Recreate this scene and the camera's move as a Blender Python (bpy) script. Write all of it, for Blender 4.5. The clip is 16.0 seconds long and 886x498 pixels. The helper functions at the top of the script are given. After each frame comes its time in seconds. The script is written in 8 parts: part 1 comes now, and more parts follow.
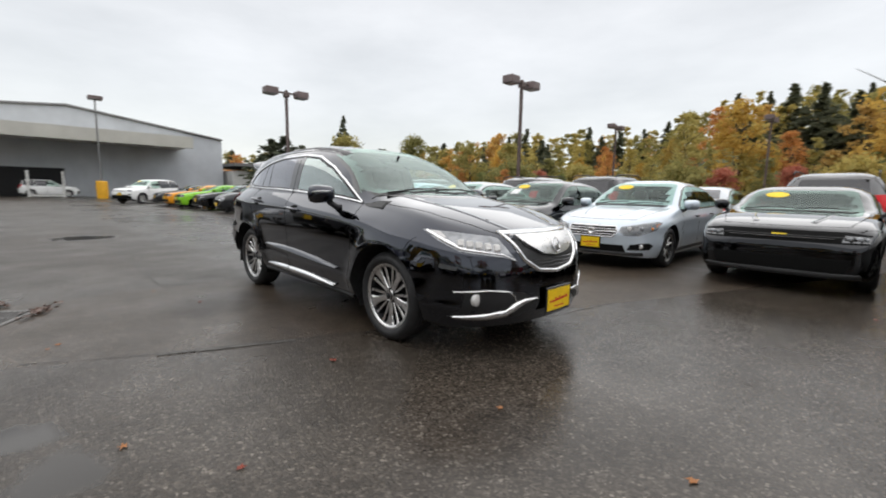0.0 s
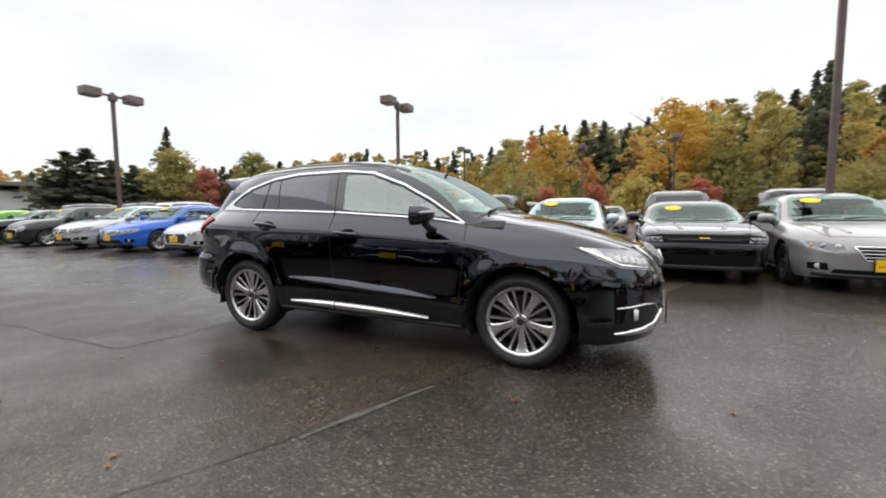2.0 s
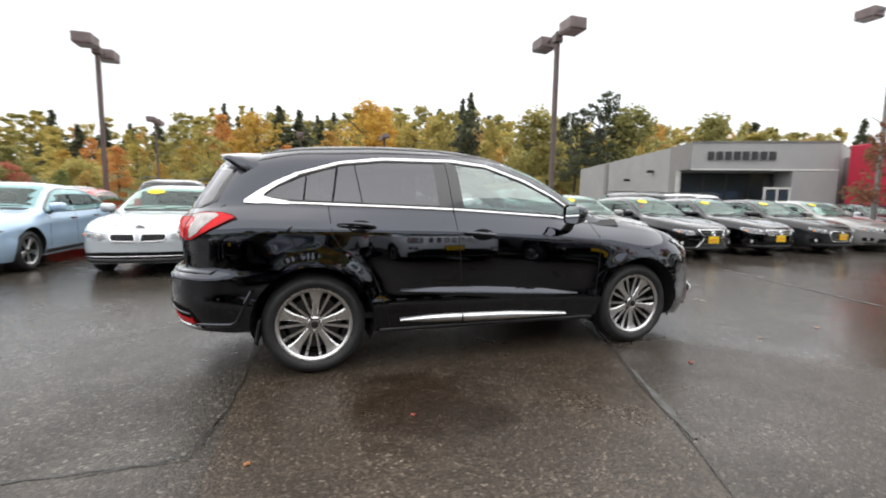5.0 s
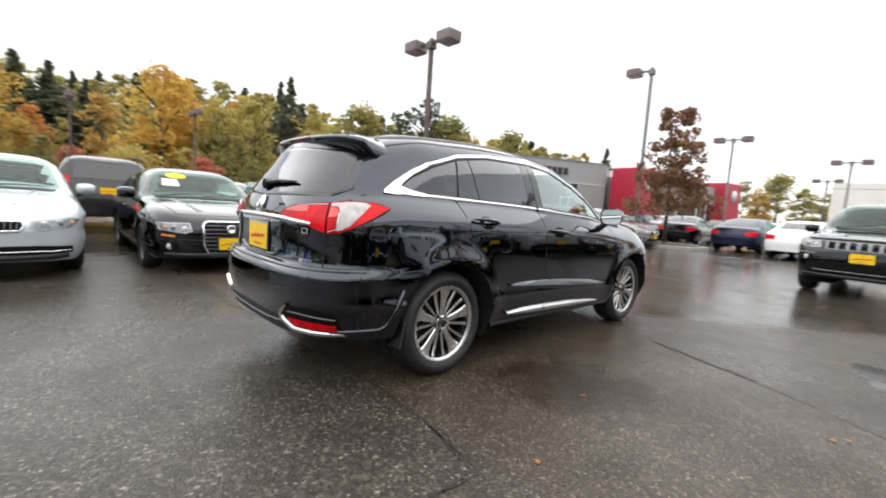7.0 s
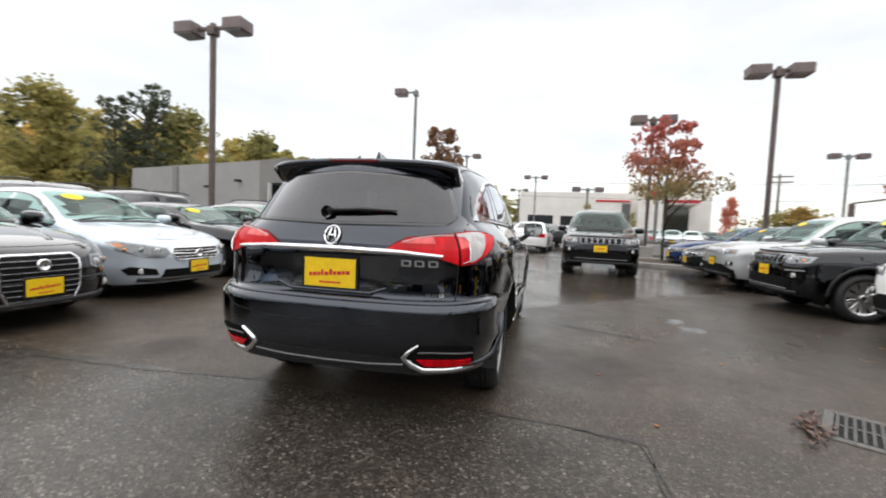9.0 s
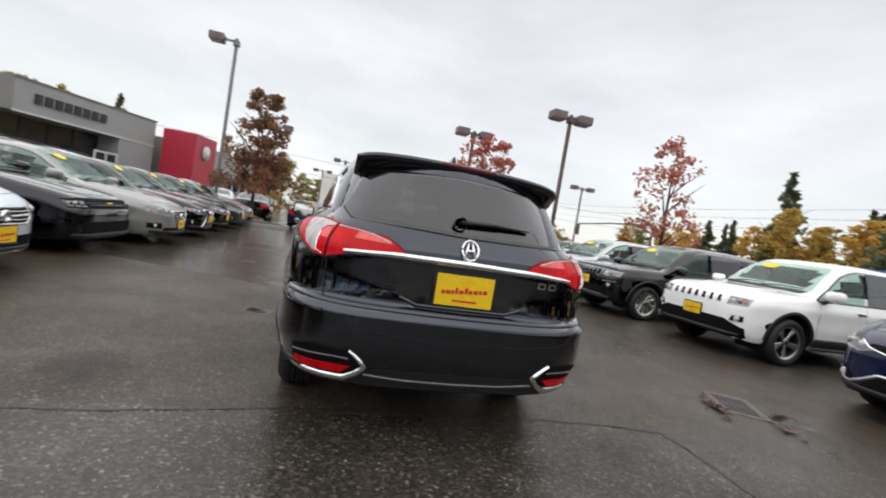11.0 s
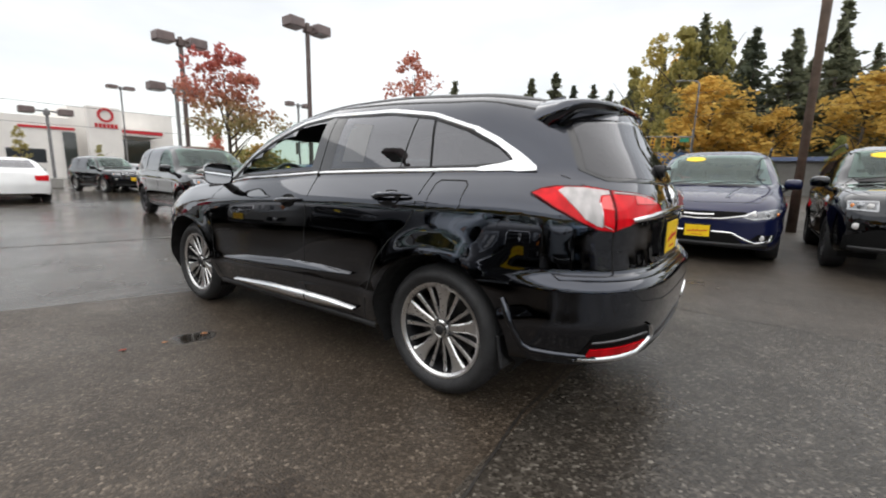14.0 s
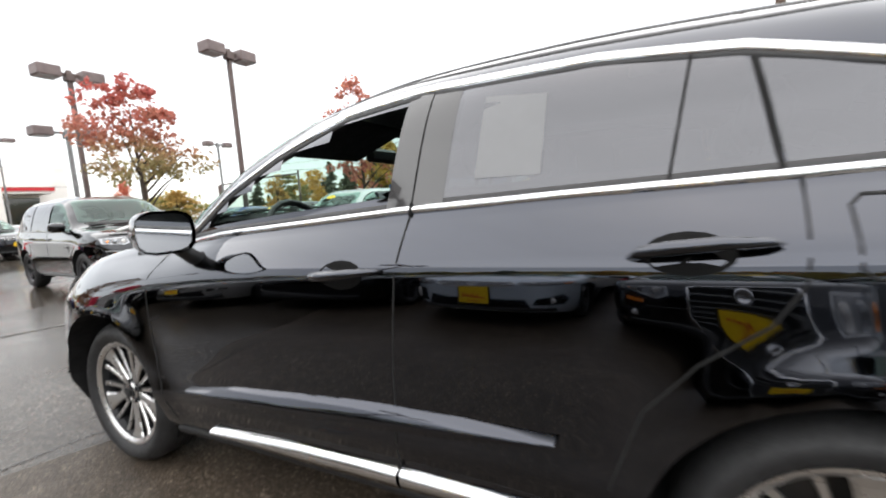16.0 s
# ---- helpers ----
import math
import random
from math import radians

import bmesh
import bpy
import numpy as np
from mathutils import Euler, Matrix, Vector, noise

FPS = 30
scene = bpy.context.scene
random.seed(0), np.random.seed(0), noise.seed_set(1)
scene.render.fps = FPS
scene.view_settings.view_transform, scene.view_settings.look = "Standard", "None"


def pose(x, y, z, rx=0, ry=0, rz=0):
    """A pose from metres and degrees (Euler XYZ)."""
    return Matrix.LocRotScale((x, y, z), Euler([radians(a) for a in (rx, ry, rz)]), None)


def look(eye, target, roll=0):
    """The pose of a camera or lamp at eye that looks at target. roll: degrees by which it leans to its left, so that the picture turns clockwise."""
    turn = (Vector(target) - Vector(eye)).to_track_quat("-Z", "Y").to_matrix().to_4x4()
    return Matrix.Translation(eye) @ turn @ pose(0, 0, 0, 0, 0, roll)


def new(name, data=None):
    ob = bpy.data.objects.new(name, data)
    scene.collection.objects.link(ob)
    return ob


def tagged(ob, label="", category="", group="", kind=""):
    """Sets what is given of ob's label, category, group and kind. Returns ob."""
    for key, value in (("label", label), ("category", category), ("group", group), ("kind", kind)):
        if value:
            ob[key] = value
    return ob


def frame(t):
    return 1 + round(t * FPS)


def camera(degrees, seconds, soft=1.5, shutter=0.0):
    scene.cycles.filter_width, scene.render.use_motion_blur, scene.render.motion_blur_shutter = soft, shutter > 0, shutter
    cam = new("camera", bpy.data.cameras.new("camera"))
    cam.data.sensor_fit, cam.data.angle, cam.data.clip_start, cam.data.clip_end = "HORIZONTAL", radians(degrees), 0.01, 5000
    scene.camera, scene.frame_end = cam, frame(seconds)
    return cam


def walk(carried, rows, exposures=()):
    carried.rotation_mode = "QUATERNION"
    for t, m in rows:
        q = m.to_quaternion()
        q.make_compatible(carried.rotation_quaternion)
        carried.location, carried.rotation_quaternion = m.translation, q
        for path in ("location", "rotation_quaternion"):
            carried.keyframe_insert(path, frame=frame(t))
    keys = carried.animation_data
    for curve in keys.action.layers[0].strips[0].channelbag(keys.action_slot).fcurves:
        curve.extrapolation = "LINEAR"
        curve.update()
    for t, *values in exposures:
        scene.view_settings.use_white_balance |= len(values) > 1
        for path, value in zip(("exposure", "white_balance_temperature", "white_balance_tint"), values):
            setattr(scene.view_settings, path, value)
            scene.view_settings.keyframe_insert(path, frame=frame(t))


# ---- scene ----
cam = camera(92.2, 16.0, 1.9, 0.4)
PATH = [
    (0, (3.975, -2.852, 1.167), (2.565, -1.457, 0.904), 1.0),
    (0.5, (3.557, -3.164, 1.156), (2.311, -1.617, 0.924), 0.2),
    (1, (3.067, -3.406, 1.164), (1.939, -1.769, 0.945), -0.1),
    (1.5, (2.571, -3.688, 1.157), (1.611, -1.946, 0.953), 0.7),
    (2, (2.071, -3.883, 1.153), (1.267, -2.059, 0.983), -0.3),
    (2.5, (1.528, -4.015, 1.167), (0.954, -2.104, 1.039), -0.4),
    (3, (0.963, -4.122, 1.168), (0.58, -2.164, 1.033), 0.7),
    (3.5, (0.357, -4.159, 1.192), (0.208, -2.167, 1.093), 0.3),
    (4, (-0.219, -4.183, 1.189), (-0.201, -2.187, 1.059), 1.4),
    (4.2, (-0.455, -4.143, 1.215), (-0.321, -2.153, 1.068), 1.4),
    (6.3, (-2.674, -3.295, 1.146), (-1.608, -1.625, 0.874), 3.3),
    (6.5, (-2.852, -3.182, 1.133), (-1.74, -1.531, 0.94), 3.5),
    (7, (-3.278, -2.865, 1.135), (-1.918, -1.412, 0.934), 3.8),
    (7.5, (-3.601, -2.452, 1.137), (-2.029, -1.228, 0.96), 4.4),
    (8, (-3.952, -2.066, 1.146), (-2.214, -1.088, 0.991), 3.0),
    (8.5, (-4.171, -1.601, 1.162), (-2.333, -0.825, 1.028), 2.9),
    (9, (-4.403, -1.155, 1.163), (-2.462, -0.687, 1.045), 2.4),
    (9.5, (-4.48, -0.667, 1.161), (-2.49, -0.472, 1.086), 3.4),
    (9.7, (-4.528, -0.48, 1.157), (-2.531, -0.385, 1.105), 5.0),
    (11.8, (-4.053, 1.461, 1.167), (-2.327, 0.464, 1.01), 4.0),
    (12, (-3.974, 1.649, 1.156), (-2.327, 0.526, 0.986), 1.8),
    (12.5, (-3.684, 1.996, 1.145), (-2.147, 0.729, 0.967), 1.7),
    (13, (-3.338, 2.262, 1.168), (-1.909, 0.877, 0.969), 0.5),
    (13.5, (-3.009, 2.513, 1.173), (-1.711, 1.014, 0.915), 0.3),
    (14, (-2.626, 2.575, 1.161), (-1.459, 0.987, 0.82), 1.2),
    (14.5, (-2.228, 2.588, 1.151), (-1.177, 0.929, 0.774), -0.2),
    (15, (-1.808, 2.438, 1.144), (-0.795, 0.752, 0.783), 0.1),
    (15.5, (-1.375, 2.189, 1.157), (-0.391, 0.465, 0.908), -0.4),
    (16, (-0.993, 1.895, 1.177), (-0.07, 0.135, 0.955), -4.0),
]
walk(cam, [(t, look(eye, target, roll)) for t, eye, target, roll in PATH], [(0, 0.24), (2, 0.45), (3.5, 0.71), (4.2, 0.73), (6.5, 0.87), (8, 0.78), (9.5, 0.44), (12, 0.28), (13, 0.32), (14, 0.50), (14.5, 0.76), (15.2, 1.08), (16, 1.16)])

# ---- light: a bright overcast sky with a broad weak sun ----
SUN_EL, SUN_AZ = radians(84), radians(325)
world = bpy.data.worlds.new("overcast_sky")
scene.world = world
world.use_nodes = True
wt = world.node_tree
wt.nodes.clear()


def wnode(kind, **props):
    n = wt.nodes.new(kind)
    for key, value in props.items():
        setattr(n, key, value)
    return n


w_out = wnode("ShaderNodeOutputWorld")
w_sky = wnode("ShaderNodeTexSky", sky_type="NISHITA", sun_disc=False, sun_elevation=SUN_EL, sun_rotation=SUN_AZ)
w_bg_sky = wnode("ShaderNodeBackground")
w_bg_sky.inputs["Strength"].default_value = 0.035
w_bg_cloud = wnode("ShaderNodeBackground")
w_bg_cloud.inputs["Strength"].default_value = 0.72
w_coord = wnode("ShaderNodeTexCoord")
w_map = wnode("ShaderNodeMapping")
w_map.inputs["Scale"].default_value = (1.6, 1.6, 5.0)
w_noise = wnode("ShaderNodeTexNoise")
w_noise.inputs["Scale"].default_value = 1.5
w_noise.inputs["Detail"].default_value = 6.0
w_noise.inputs["Roughness"].default_value = 0.55
w_ramp = wnode("ShaderNodeValToRGB")
w_ramp.color_ramp.elements[0].position, w_ramp.color_ramp.elements[0].color = 0.24, (0.738, 0.727, 0.69, 1)
w_ramp.color_ramp.elements[1].position, w_ramp.color_ramp.elements[1].color = 0.70, (0.985, 0.968, 0.932, 1)
w_add = wnode("ShaderNodeAddShader")
wt.links.new(w_coord.outputs["Generated"], w_map.inputs["Vector"])
wt.links.new(w_map.outputs["Vector"], w_noise.inputs["Vector"])
wt.links.new(w_noise.outputs["Fac"], w_ramp.inputs["Fac"])
w_sep = wnode("ShaderNodeSeparateXYZ")
w_dome = wnode("ShaderNodeValToRGB")
w_dome.color_ramp.elements[0].position, w_dome.color_ramp.elements[0].color = 0.35, (1, 1, 1, 1)
w_dome.color_ramp.elements[1].position, w_dome.color_ramp.elements[1].color = 1.0, (0.70, 0.70, 0.70, 1)
w_mul = wnode("ShaderNodeMix", data_type="RGBA", blend_type="MULTIPLY")
w_mul.inputs[0].default_value = 1.0
wt.links.new(w_coord.outputs["Generated"], w_sep.inputs[0])
wt.links.new(w_sep.outputs["Z"], w_dome.inputs["Fac"])
wt.links.new(w_ramp.outputs["Color"], w_mul.inputs[6])
wt.links.new(w_dome.outputs["Color"], w_mul.inputs[7])
wt.links.new(w_mul.outputs[2], w_bg_cloud.inputs["Color"])
wt.links.new(w_sky.outputs["Color"], w_bg_sky.inputs["Color"])
wt.links.new(w_bg_sky.outputs["Background"], w_add.inputs[0])
wt.links.new(w_bg_cloud.outputs["Background"], w_add.inputs[1])
wt.links.new(w_add.outputs["Shader"], w_out.inputs["Surface"])

sun = new("sun", bpy.data.lights.new("sun", "SUN"))
sun.data.energy, sun.data.angle, sun.data.color = 2.05, radians(128), (1.0, 0.97, 0.93)
sun.matrix_world = look((0, 0, 30), (0 - 30 * math.sin(SUN_AZ), 0 - 30 * math.cos(SUN_AZ), 30 - 30 * math.tan(SUN_EL)))
scene.view_settings.exposure = 0.0


# ---- materials ----
class Mat:
    """A small builder of node materials."""

    def __init__(self, name, m=None):
        self.m = m or bpy.data.materials.new(name)
        self.m.use_nodes = True
        self.t = self.m.node_tree
        self.b = self.t.nodes["Principled BSDF"]

    def node(self, kind, **props):
        n = self.t.nodes.new(kind)
        for key, value in props.items():
            setattr(n, key, value)
        return n

    def set(self, **values):
        for key, value in values.items():
            self.b.inputs[key.replace("_", " ")].default_value = value
        return self

    def link(self, a, b):
        self.t.links.new(a, b)

    def noise(self, scale, detail=3.0, rough=0.5, coords="Object", stretch=None):
        c = self.node("ShaderNodeTexCoord")
        n = self.node("ShaderNodeTexNoise")
        n.inputs["Scale"].default_value = scale
        n.inputs["Detail"].default_value = detail
        n.inputs["Roughness"].default_value = rough
        if stretch:
            mp = self.node("ShaderNodeMapping")
            mp.inputs["Scale"].default_value = stretch
            self.link(c.outputs[coords], mp.inputs["Vector"])
            self.link(mp.outputs["Vector"], n.inputs["Vector"])
        else:
            self.link(c.outputs[coords], n.inputs["Vector"])
        return n.outputs["Fac"]

    def ramp(self, fac, stops):
        r = self.node("ShaderNodeValToRGB")
        el = r.color_ramp.elements
        while len(el) < len(stops):
            el.new(0.5)
        for e, (p, c) in zip(el, stops):
            e.position = p
            e.color = (*c, 1) if len(c) == 3 else c
        self.link(fac, r.inputs["Fac"])
        return r.outputs["Color"]

    def grey(self, fac, p0, v0, p1, v1):
        return self.ramp(fac, [(p0, (v0, v0, v0)), (p1, (v1, v1, v1))])

    def mix(self, fac, a, b, blend="MIX"):
        n = self.node("ShaderNodeMix", data_type="RGBA", blend_type=blend)
        for idx, v in ((0, fac), (6, a), (7, b)):
            if isinstance(v, (int, float)):
                n.inputs[idx].default_value = v
            elif isinstance(v, tuple):
                n.inputs[idx].default_value = (*v, 1)
            else:
                self.link(v, n.inputs[idx])
        return n.outputs[2]

    def math(self, op, a, b=0.0):
        n = self.node("ShaderNodeMath", operation=op)
        for idx, v in ((0, a), (1, b)):
            if isinstance(v, (int, float)):
                n.inputs[idx].default_value = v
            else:
                self.link(v, n.inputs[idx])
        return n.outputs[0]

    def bump(self, height, strength=0.3, distance=0.01):
        n = self.node("ShaderNodeBump")
        n.inputs["Strength"].default_value = strength
        n.inputs["Distance"].default_value = distance
        self.link(height, n.inputs["Height"])
        self.link(n.outputs["Normal"], self.b.inputs["Normal"])

    def to(self, name, sock):
        self.link(sock, self.b.inputs[name])
        return self


def paint(name, col, metal=0.0, flake=0.06, ior=1.5, rough=(0.30, 0.42)):
    """Glossy car paint with a clear coat, faint flake and rain film."""
    k = Mat(name)
    f = k.noise(1.7, 4.0)
    dark = tuple(c * (1 - flake) for c in col)
    lite = tuple(min(1.0, c * (1 + flake) + 0.0006) for c in col)
    k.to("Base Color", k.ramp(f, [(0.3, dark), (0.7, lite)]))
    k.to("Roughness", k.grey(k.noise(9.0, 3.0), 0.3, rough[0], 0.75, rough[1]))
    k.set(Metallic=metal, Coat_Weight=1.0, Coat_Roughness=0.012, Coat_IOR=ior)
    k.b.inputs["Specular IOR Level"].default_value = 0.05 if metal <= 0.2 else 0.5
    return k.m


def plain(name, col, rough=0.5, metal=0.0, vary=0.12, scale=6.0, bump=0.0, coat=0.0):
    k = Mat(name)
    f = k.noise(scale, 5.0, 0.6)
    k.to("Base Color", k.ramp(f, [(0.3, tuple(c * (1 - vary) for c in col)), (0.7, tuple(min(1, c * (1 + vary)) for c in col))]))
    k.to("Roughness", k.grey(k.noise(scale * 3.1, 3.0), 0.3, max(0.02, rough * 0.85), 0.7, min(1, rough * 1.15)))
    k.set(Metallic=metal, Coat_Weight=coat)
    if bump:
        k.bump(k.noise(scale * 9, 4.0), bump, 0.01)
    return k.m


def glass(name, tint, alpha, rough=0.0, gloss=(0.86, 0.95, 0.92), gain=0.8):
    """Thin car glass: a glossy clear face over a tinted see-through."""
    m = bpy.data.materials.new(name)
    m.use_nodes = True
    t = m.node_tree
    t.nodes.clear()
    out = t.nodes.new("ShaderNodeOutputMaterial")
    tr = t.nodes.new("ShaderNodeBsdfTransparent")
    tr.inputs["Color"].default_value = (*tint, 1)
    gl = t.nodes.new("ShaderNodeBsdfGlossy")
    gl.inputs["Roughness"].default_value = rough
    gl.inputs["Color"].default_value = (*gloss, 1)
    lw = t.nodes.new("ShaderNodeLayerWeight")
    lw.inputs["Blend"].default_value = 0.5
    pw = t.nodes.new("ShaderNodeMath")
    pw.operation = "POWER"
    pw.inputs[1].default_value = 3.2
    t.links.new(lw.outputs["Facing"], pw.inputs[0])
    mp = t.nodes.new("ShaderNodeMath")
    mp.operation = "MULTIPLY_ADD"
    mp.inputs[1].default_value, mp.inputs[2].default_value = gain, alpha
    mp.use_clamp = True
    t.links.new(pw.outputs[0], mp.inputs[0])
    mx = t.nodes.new("ShaderNodeMixShader")
    t.links.new(mp.outputs[0], mx.inputs["Fac"])
    t.links.new(tr.outputs[0], mx.inputs[1])
    t.links.new(gl.outputs[0], mx.inputs[2])
    t.links.new(mx.outputs[0], out.inputs["Surface"])
    return m


def lens(name, col):
    """Moulded coloured lamp plastic with fine vertical flutes."""
    k = Mat(name)
    f = k.noise(22.0, 2.0, 0.5, "Object", (1.0, 1.0, 0.12))
    k.to("Base Color", k.ramp(f, [(0.3, tuple(c * 0.72 for c in col)), (0.7, tuple(min(1, c * 1.15) for c in col))]))
    k.set(Roughness=0.12, Coat_Weight=0.0)
    k.b.inputs["Specular IOR Level"].default_value = 0.22
    return k.m


M_PAINT = {
    "black": paint("black_paint", (0.030, 0.034, 0.046), 1.0, ior=1.52, rough=(0.03, 0.06)),
    "black2": paint("soft_black_paint", (0.016, 0.017, 0.020), 1.0, ior=1.46, rough=(0.04, 0.08)),
    "silverblue": paint("silver_blue_paint", (0.60, 0.67, 0.74), 0.35),
    "silver": paint("silver_paint", (0.50, 0.51, 0.52), 0.4),
    "whitesilver": paint("white_silver_paint", (0.52, 0.56, 0.59), 0.25),
    "lightblue": paint("light_blue_paint", (0.42, 0.57, 0.74), 0.3),
    "white": paint("white_paint", (0.92, 0.925, 0.92)),
    "grey": paint("grey_paint", (0.10, 0.10, 0.105), 0.35),
    "midgrey": paint("warm_grey_paint", (0.29, 0.287, 0.28), 0.4),
    "darkgrey": paint("dark_grey_paint", (0.020, 0.021, 0.023), 0.2),
    "midblue": paint("mid_blue_paint", (0.015, 0.045, 0.16), 0.2),
    "blue": paint("bright_blue_paint", (0.02, 0.12, 0.55), 0.1),
    "darkblue": paint("dark_blue_paint", (0.006, 0.009, 0.042), 0.1),
    "green": paint("lime_green_paint", (0.25, 0.62, 0.02)),
    "orange": paint("orange_paint", (0.85, 0.33, 0.01)),
    "red": paint("red_paint", (0.45, 0.015, 0.012)),
}
M_GLASS = glass("clear_car_glass", (0.60, 0.72, 0.67), 0.05, 0.0, (0.80, 0.92, 0.88), 0.42)
M_FRONTSCREEN = glass("windscreen_glass", (0.58, 0.74, 0.68), 0.12, 0.0, (0.80, 0.92, 0.88), 0.55)
M_SCREEN = glass("greenish_car_glass", (0.60, 0.75, 0.70), 0.23, 0.0, (0.86, 0.95, 0.92), 1.5)
M_TINT = glass("dark_privacy_glass", (0.05, 0.052, 0.056), 0.085, 0.0, (0.93, 0.93, 0.96))
M_SIDETINT = glass("dark_side_glass", (0.055, 0.057, 0.062), 0.115, 0.0, (0.91, 0.92, 0.97), 1.1)
M_CHROME = plain("chrome", (0.82, 0.82, 0.83), 0.08, 1.0, 0.04)
M_ALLOY = plain("machined_alloy", (0.70, 0.69, 0.68), 0.30, 1.0, 0.08, 14)
M_DARKALLOY = plain("dark_alloy", (0.10, 0.10, 0.105), 0.35, 0.8, 0.15, 14)
M_RUBBER = plain("tyre_rubber", (0.018, 0.018, 0.019), 0.6, 0.0, 0.3, 20, 0.2)
M_TRIM = plain("black_plastic", (0.012, 0.012, 0.013), 0.45, 0.0, 0.2, 15)
M_GLOSSBLACK = plain("gloss_black_plastic", (0.006, 0.006, 0.007), 0.12, 0.0, 0.1, 5, 0, 1.0)
# grille mesh black, also the painted shade of the crossover's handle cups
M_VOID = plain("dark_mesh_and_cup_shade", (0.005, 0.005, 0.005), 0.75, 0.0, 0.2, 60, 0.4)
M_VOID.node_tree.nodes["Principled BSDF"].inputs["Specular IOR Level"].default_value = 0.12
M_GAP = plain("panel_gap", (0.003, 0.003, 0.003), 0.9)
M_LAMP = plain("headlamp_lens", (0.27, 0.28, 0.295), 0.12, 0.55, 0.35, 16, 0, 1.0)
M_LAMPDARK = plain("headlamp_inner", (0.12, 0.125, 0.13), 0.2, 0.6, 0.3, 18, 0, 1.0)
M_REDLENS = lens("red_tail_lens", (0.62, 0.004, 0.010))
M_DARKRED = lens("dark_red_lens", (0.10, 0.003, 0.004))
M_REDBRIGHT = lens("pale_red_lens", (0.80, 0.14, 0.14))
M_CLEARLENS = plain("clear_tail_lens", (0.58, 0.57, 0.56), 0.15, 0.1, 0.2, 25, 0, 0.6)
M_TAILCLEAR = lens("clear_tail_glass", (0.50, 0.475, 0.47))
M_AMBER = plain("amber_lens", (0.75, 0.22, 0.02), 0.15, 0.0, 0.2, 18, 0, 1.0)
M_YELLOW = plain("yellow_plate_card", (0.85, 0.56, 0.01), 0.4, 0.0, 0.08, 30)
M_REDINK = plain("red_ink", (0.55, 0.02, 0.02), 0.5)
M_STICKER = plain("yellow_sticker", (0.88, 0.62, 0.01), 0.5, 0.0, 0.1, 25)
M_PAPER = plain("white_paper", (0.75, 0.76, 0.76), 0.7)
# white paper with the glass's dimming put into its grey; lies outside the pane
M_LABEL = plain("paper_dimmed_grey", (0.10, 0.102, 0.108), 0.05, 0, 0.05, 8, 0, 1.0)
M_SEAT = plain("dark_seat_cloth", (0.03, 0.03, 0.032), 0.8, 0.0, 0.25, 8)
M_BRAKE = plain("brake_steel", (0.12, 0.115, 0.11), 0.45, 0.9)
M_POCKET = plain("dark_pocket_alloy", (0.022, 0.022, 0.024), 0.4, 0.4, 0.15, 14)
M_MIRROR = plain("mirror_glass", (0.75, 0.77, 0.78), 0.02, 1.0, 0.01)


# ---- mesh helpers ----
def mesh_of(name, verts, faces, mat, smooth=True):
    me = bpy.data.meshes.new(name)
    me.from_pydata([tuple(v) for v in verts], [], [tuple(f) for f in faces])
    me.materials.append(mat)
    if smooth:
        me.polygons.foreach_set("use_smooth", [True] * len(me.polygons))
    me.update()
    return me


def child(name, me, parent, label="", m=None):
    ob = new(name, me)
    ob.parent = parent
    if m is not None:
        ob.matrix_basis = m
    if label:
        tagged(ob, label)
    return ob


def thing(name, label, category, m=None, group="", kind=""):
    ob = new(name)
    ob.empty_display_size = 0.2
    if m is not None:
        ob.matrix_world = m
    return tagged(ob, label, category, group, kind)


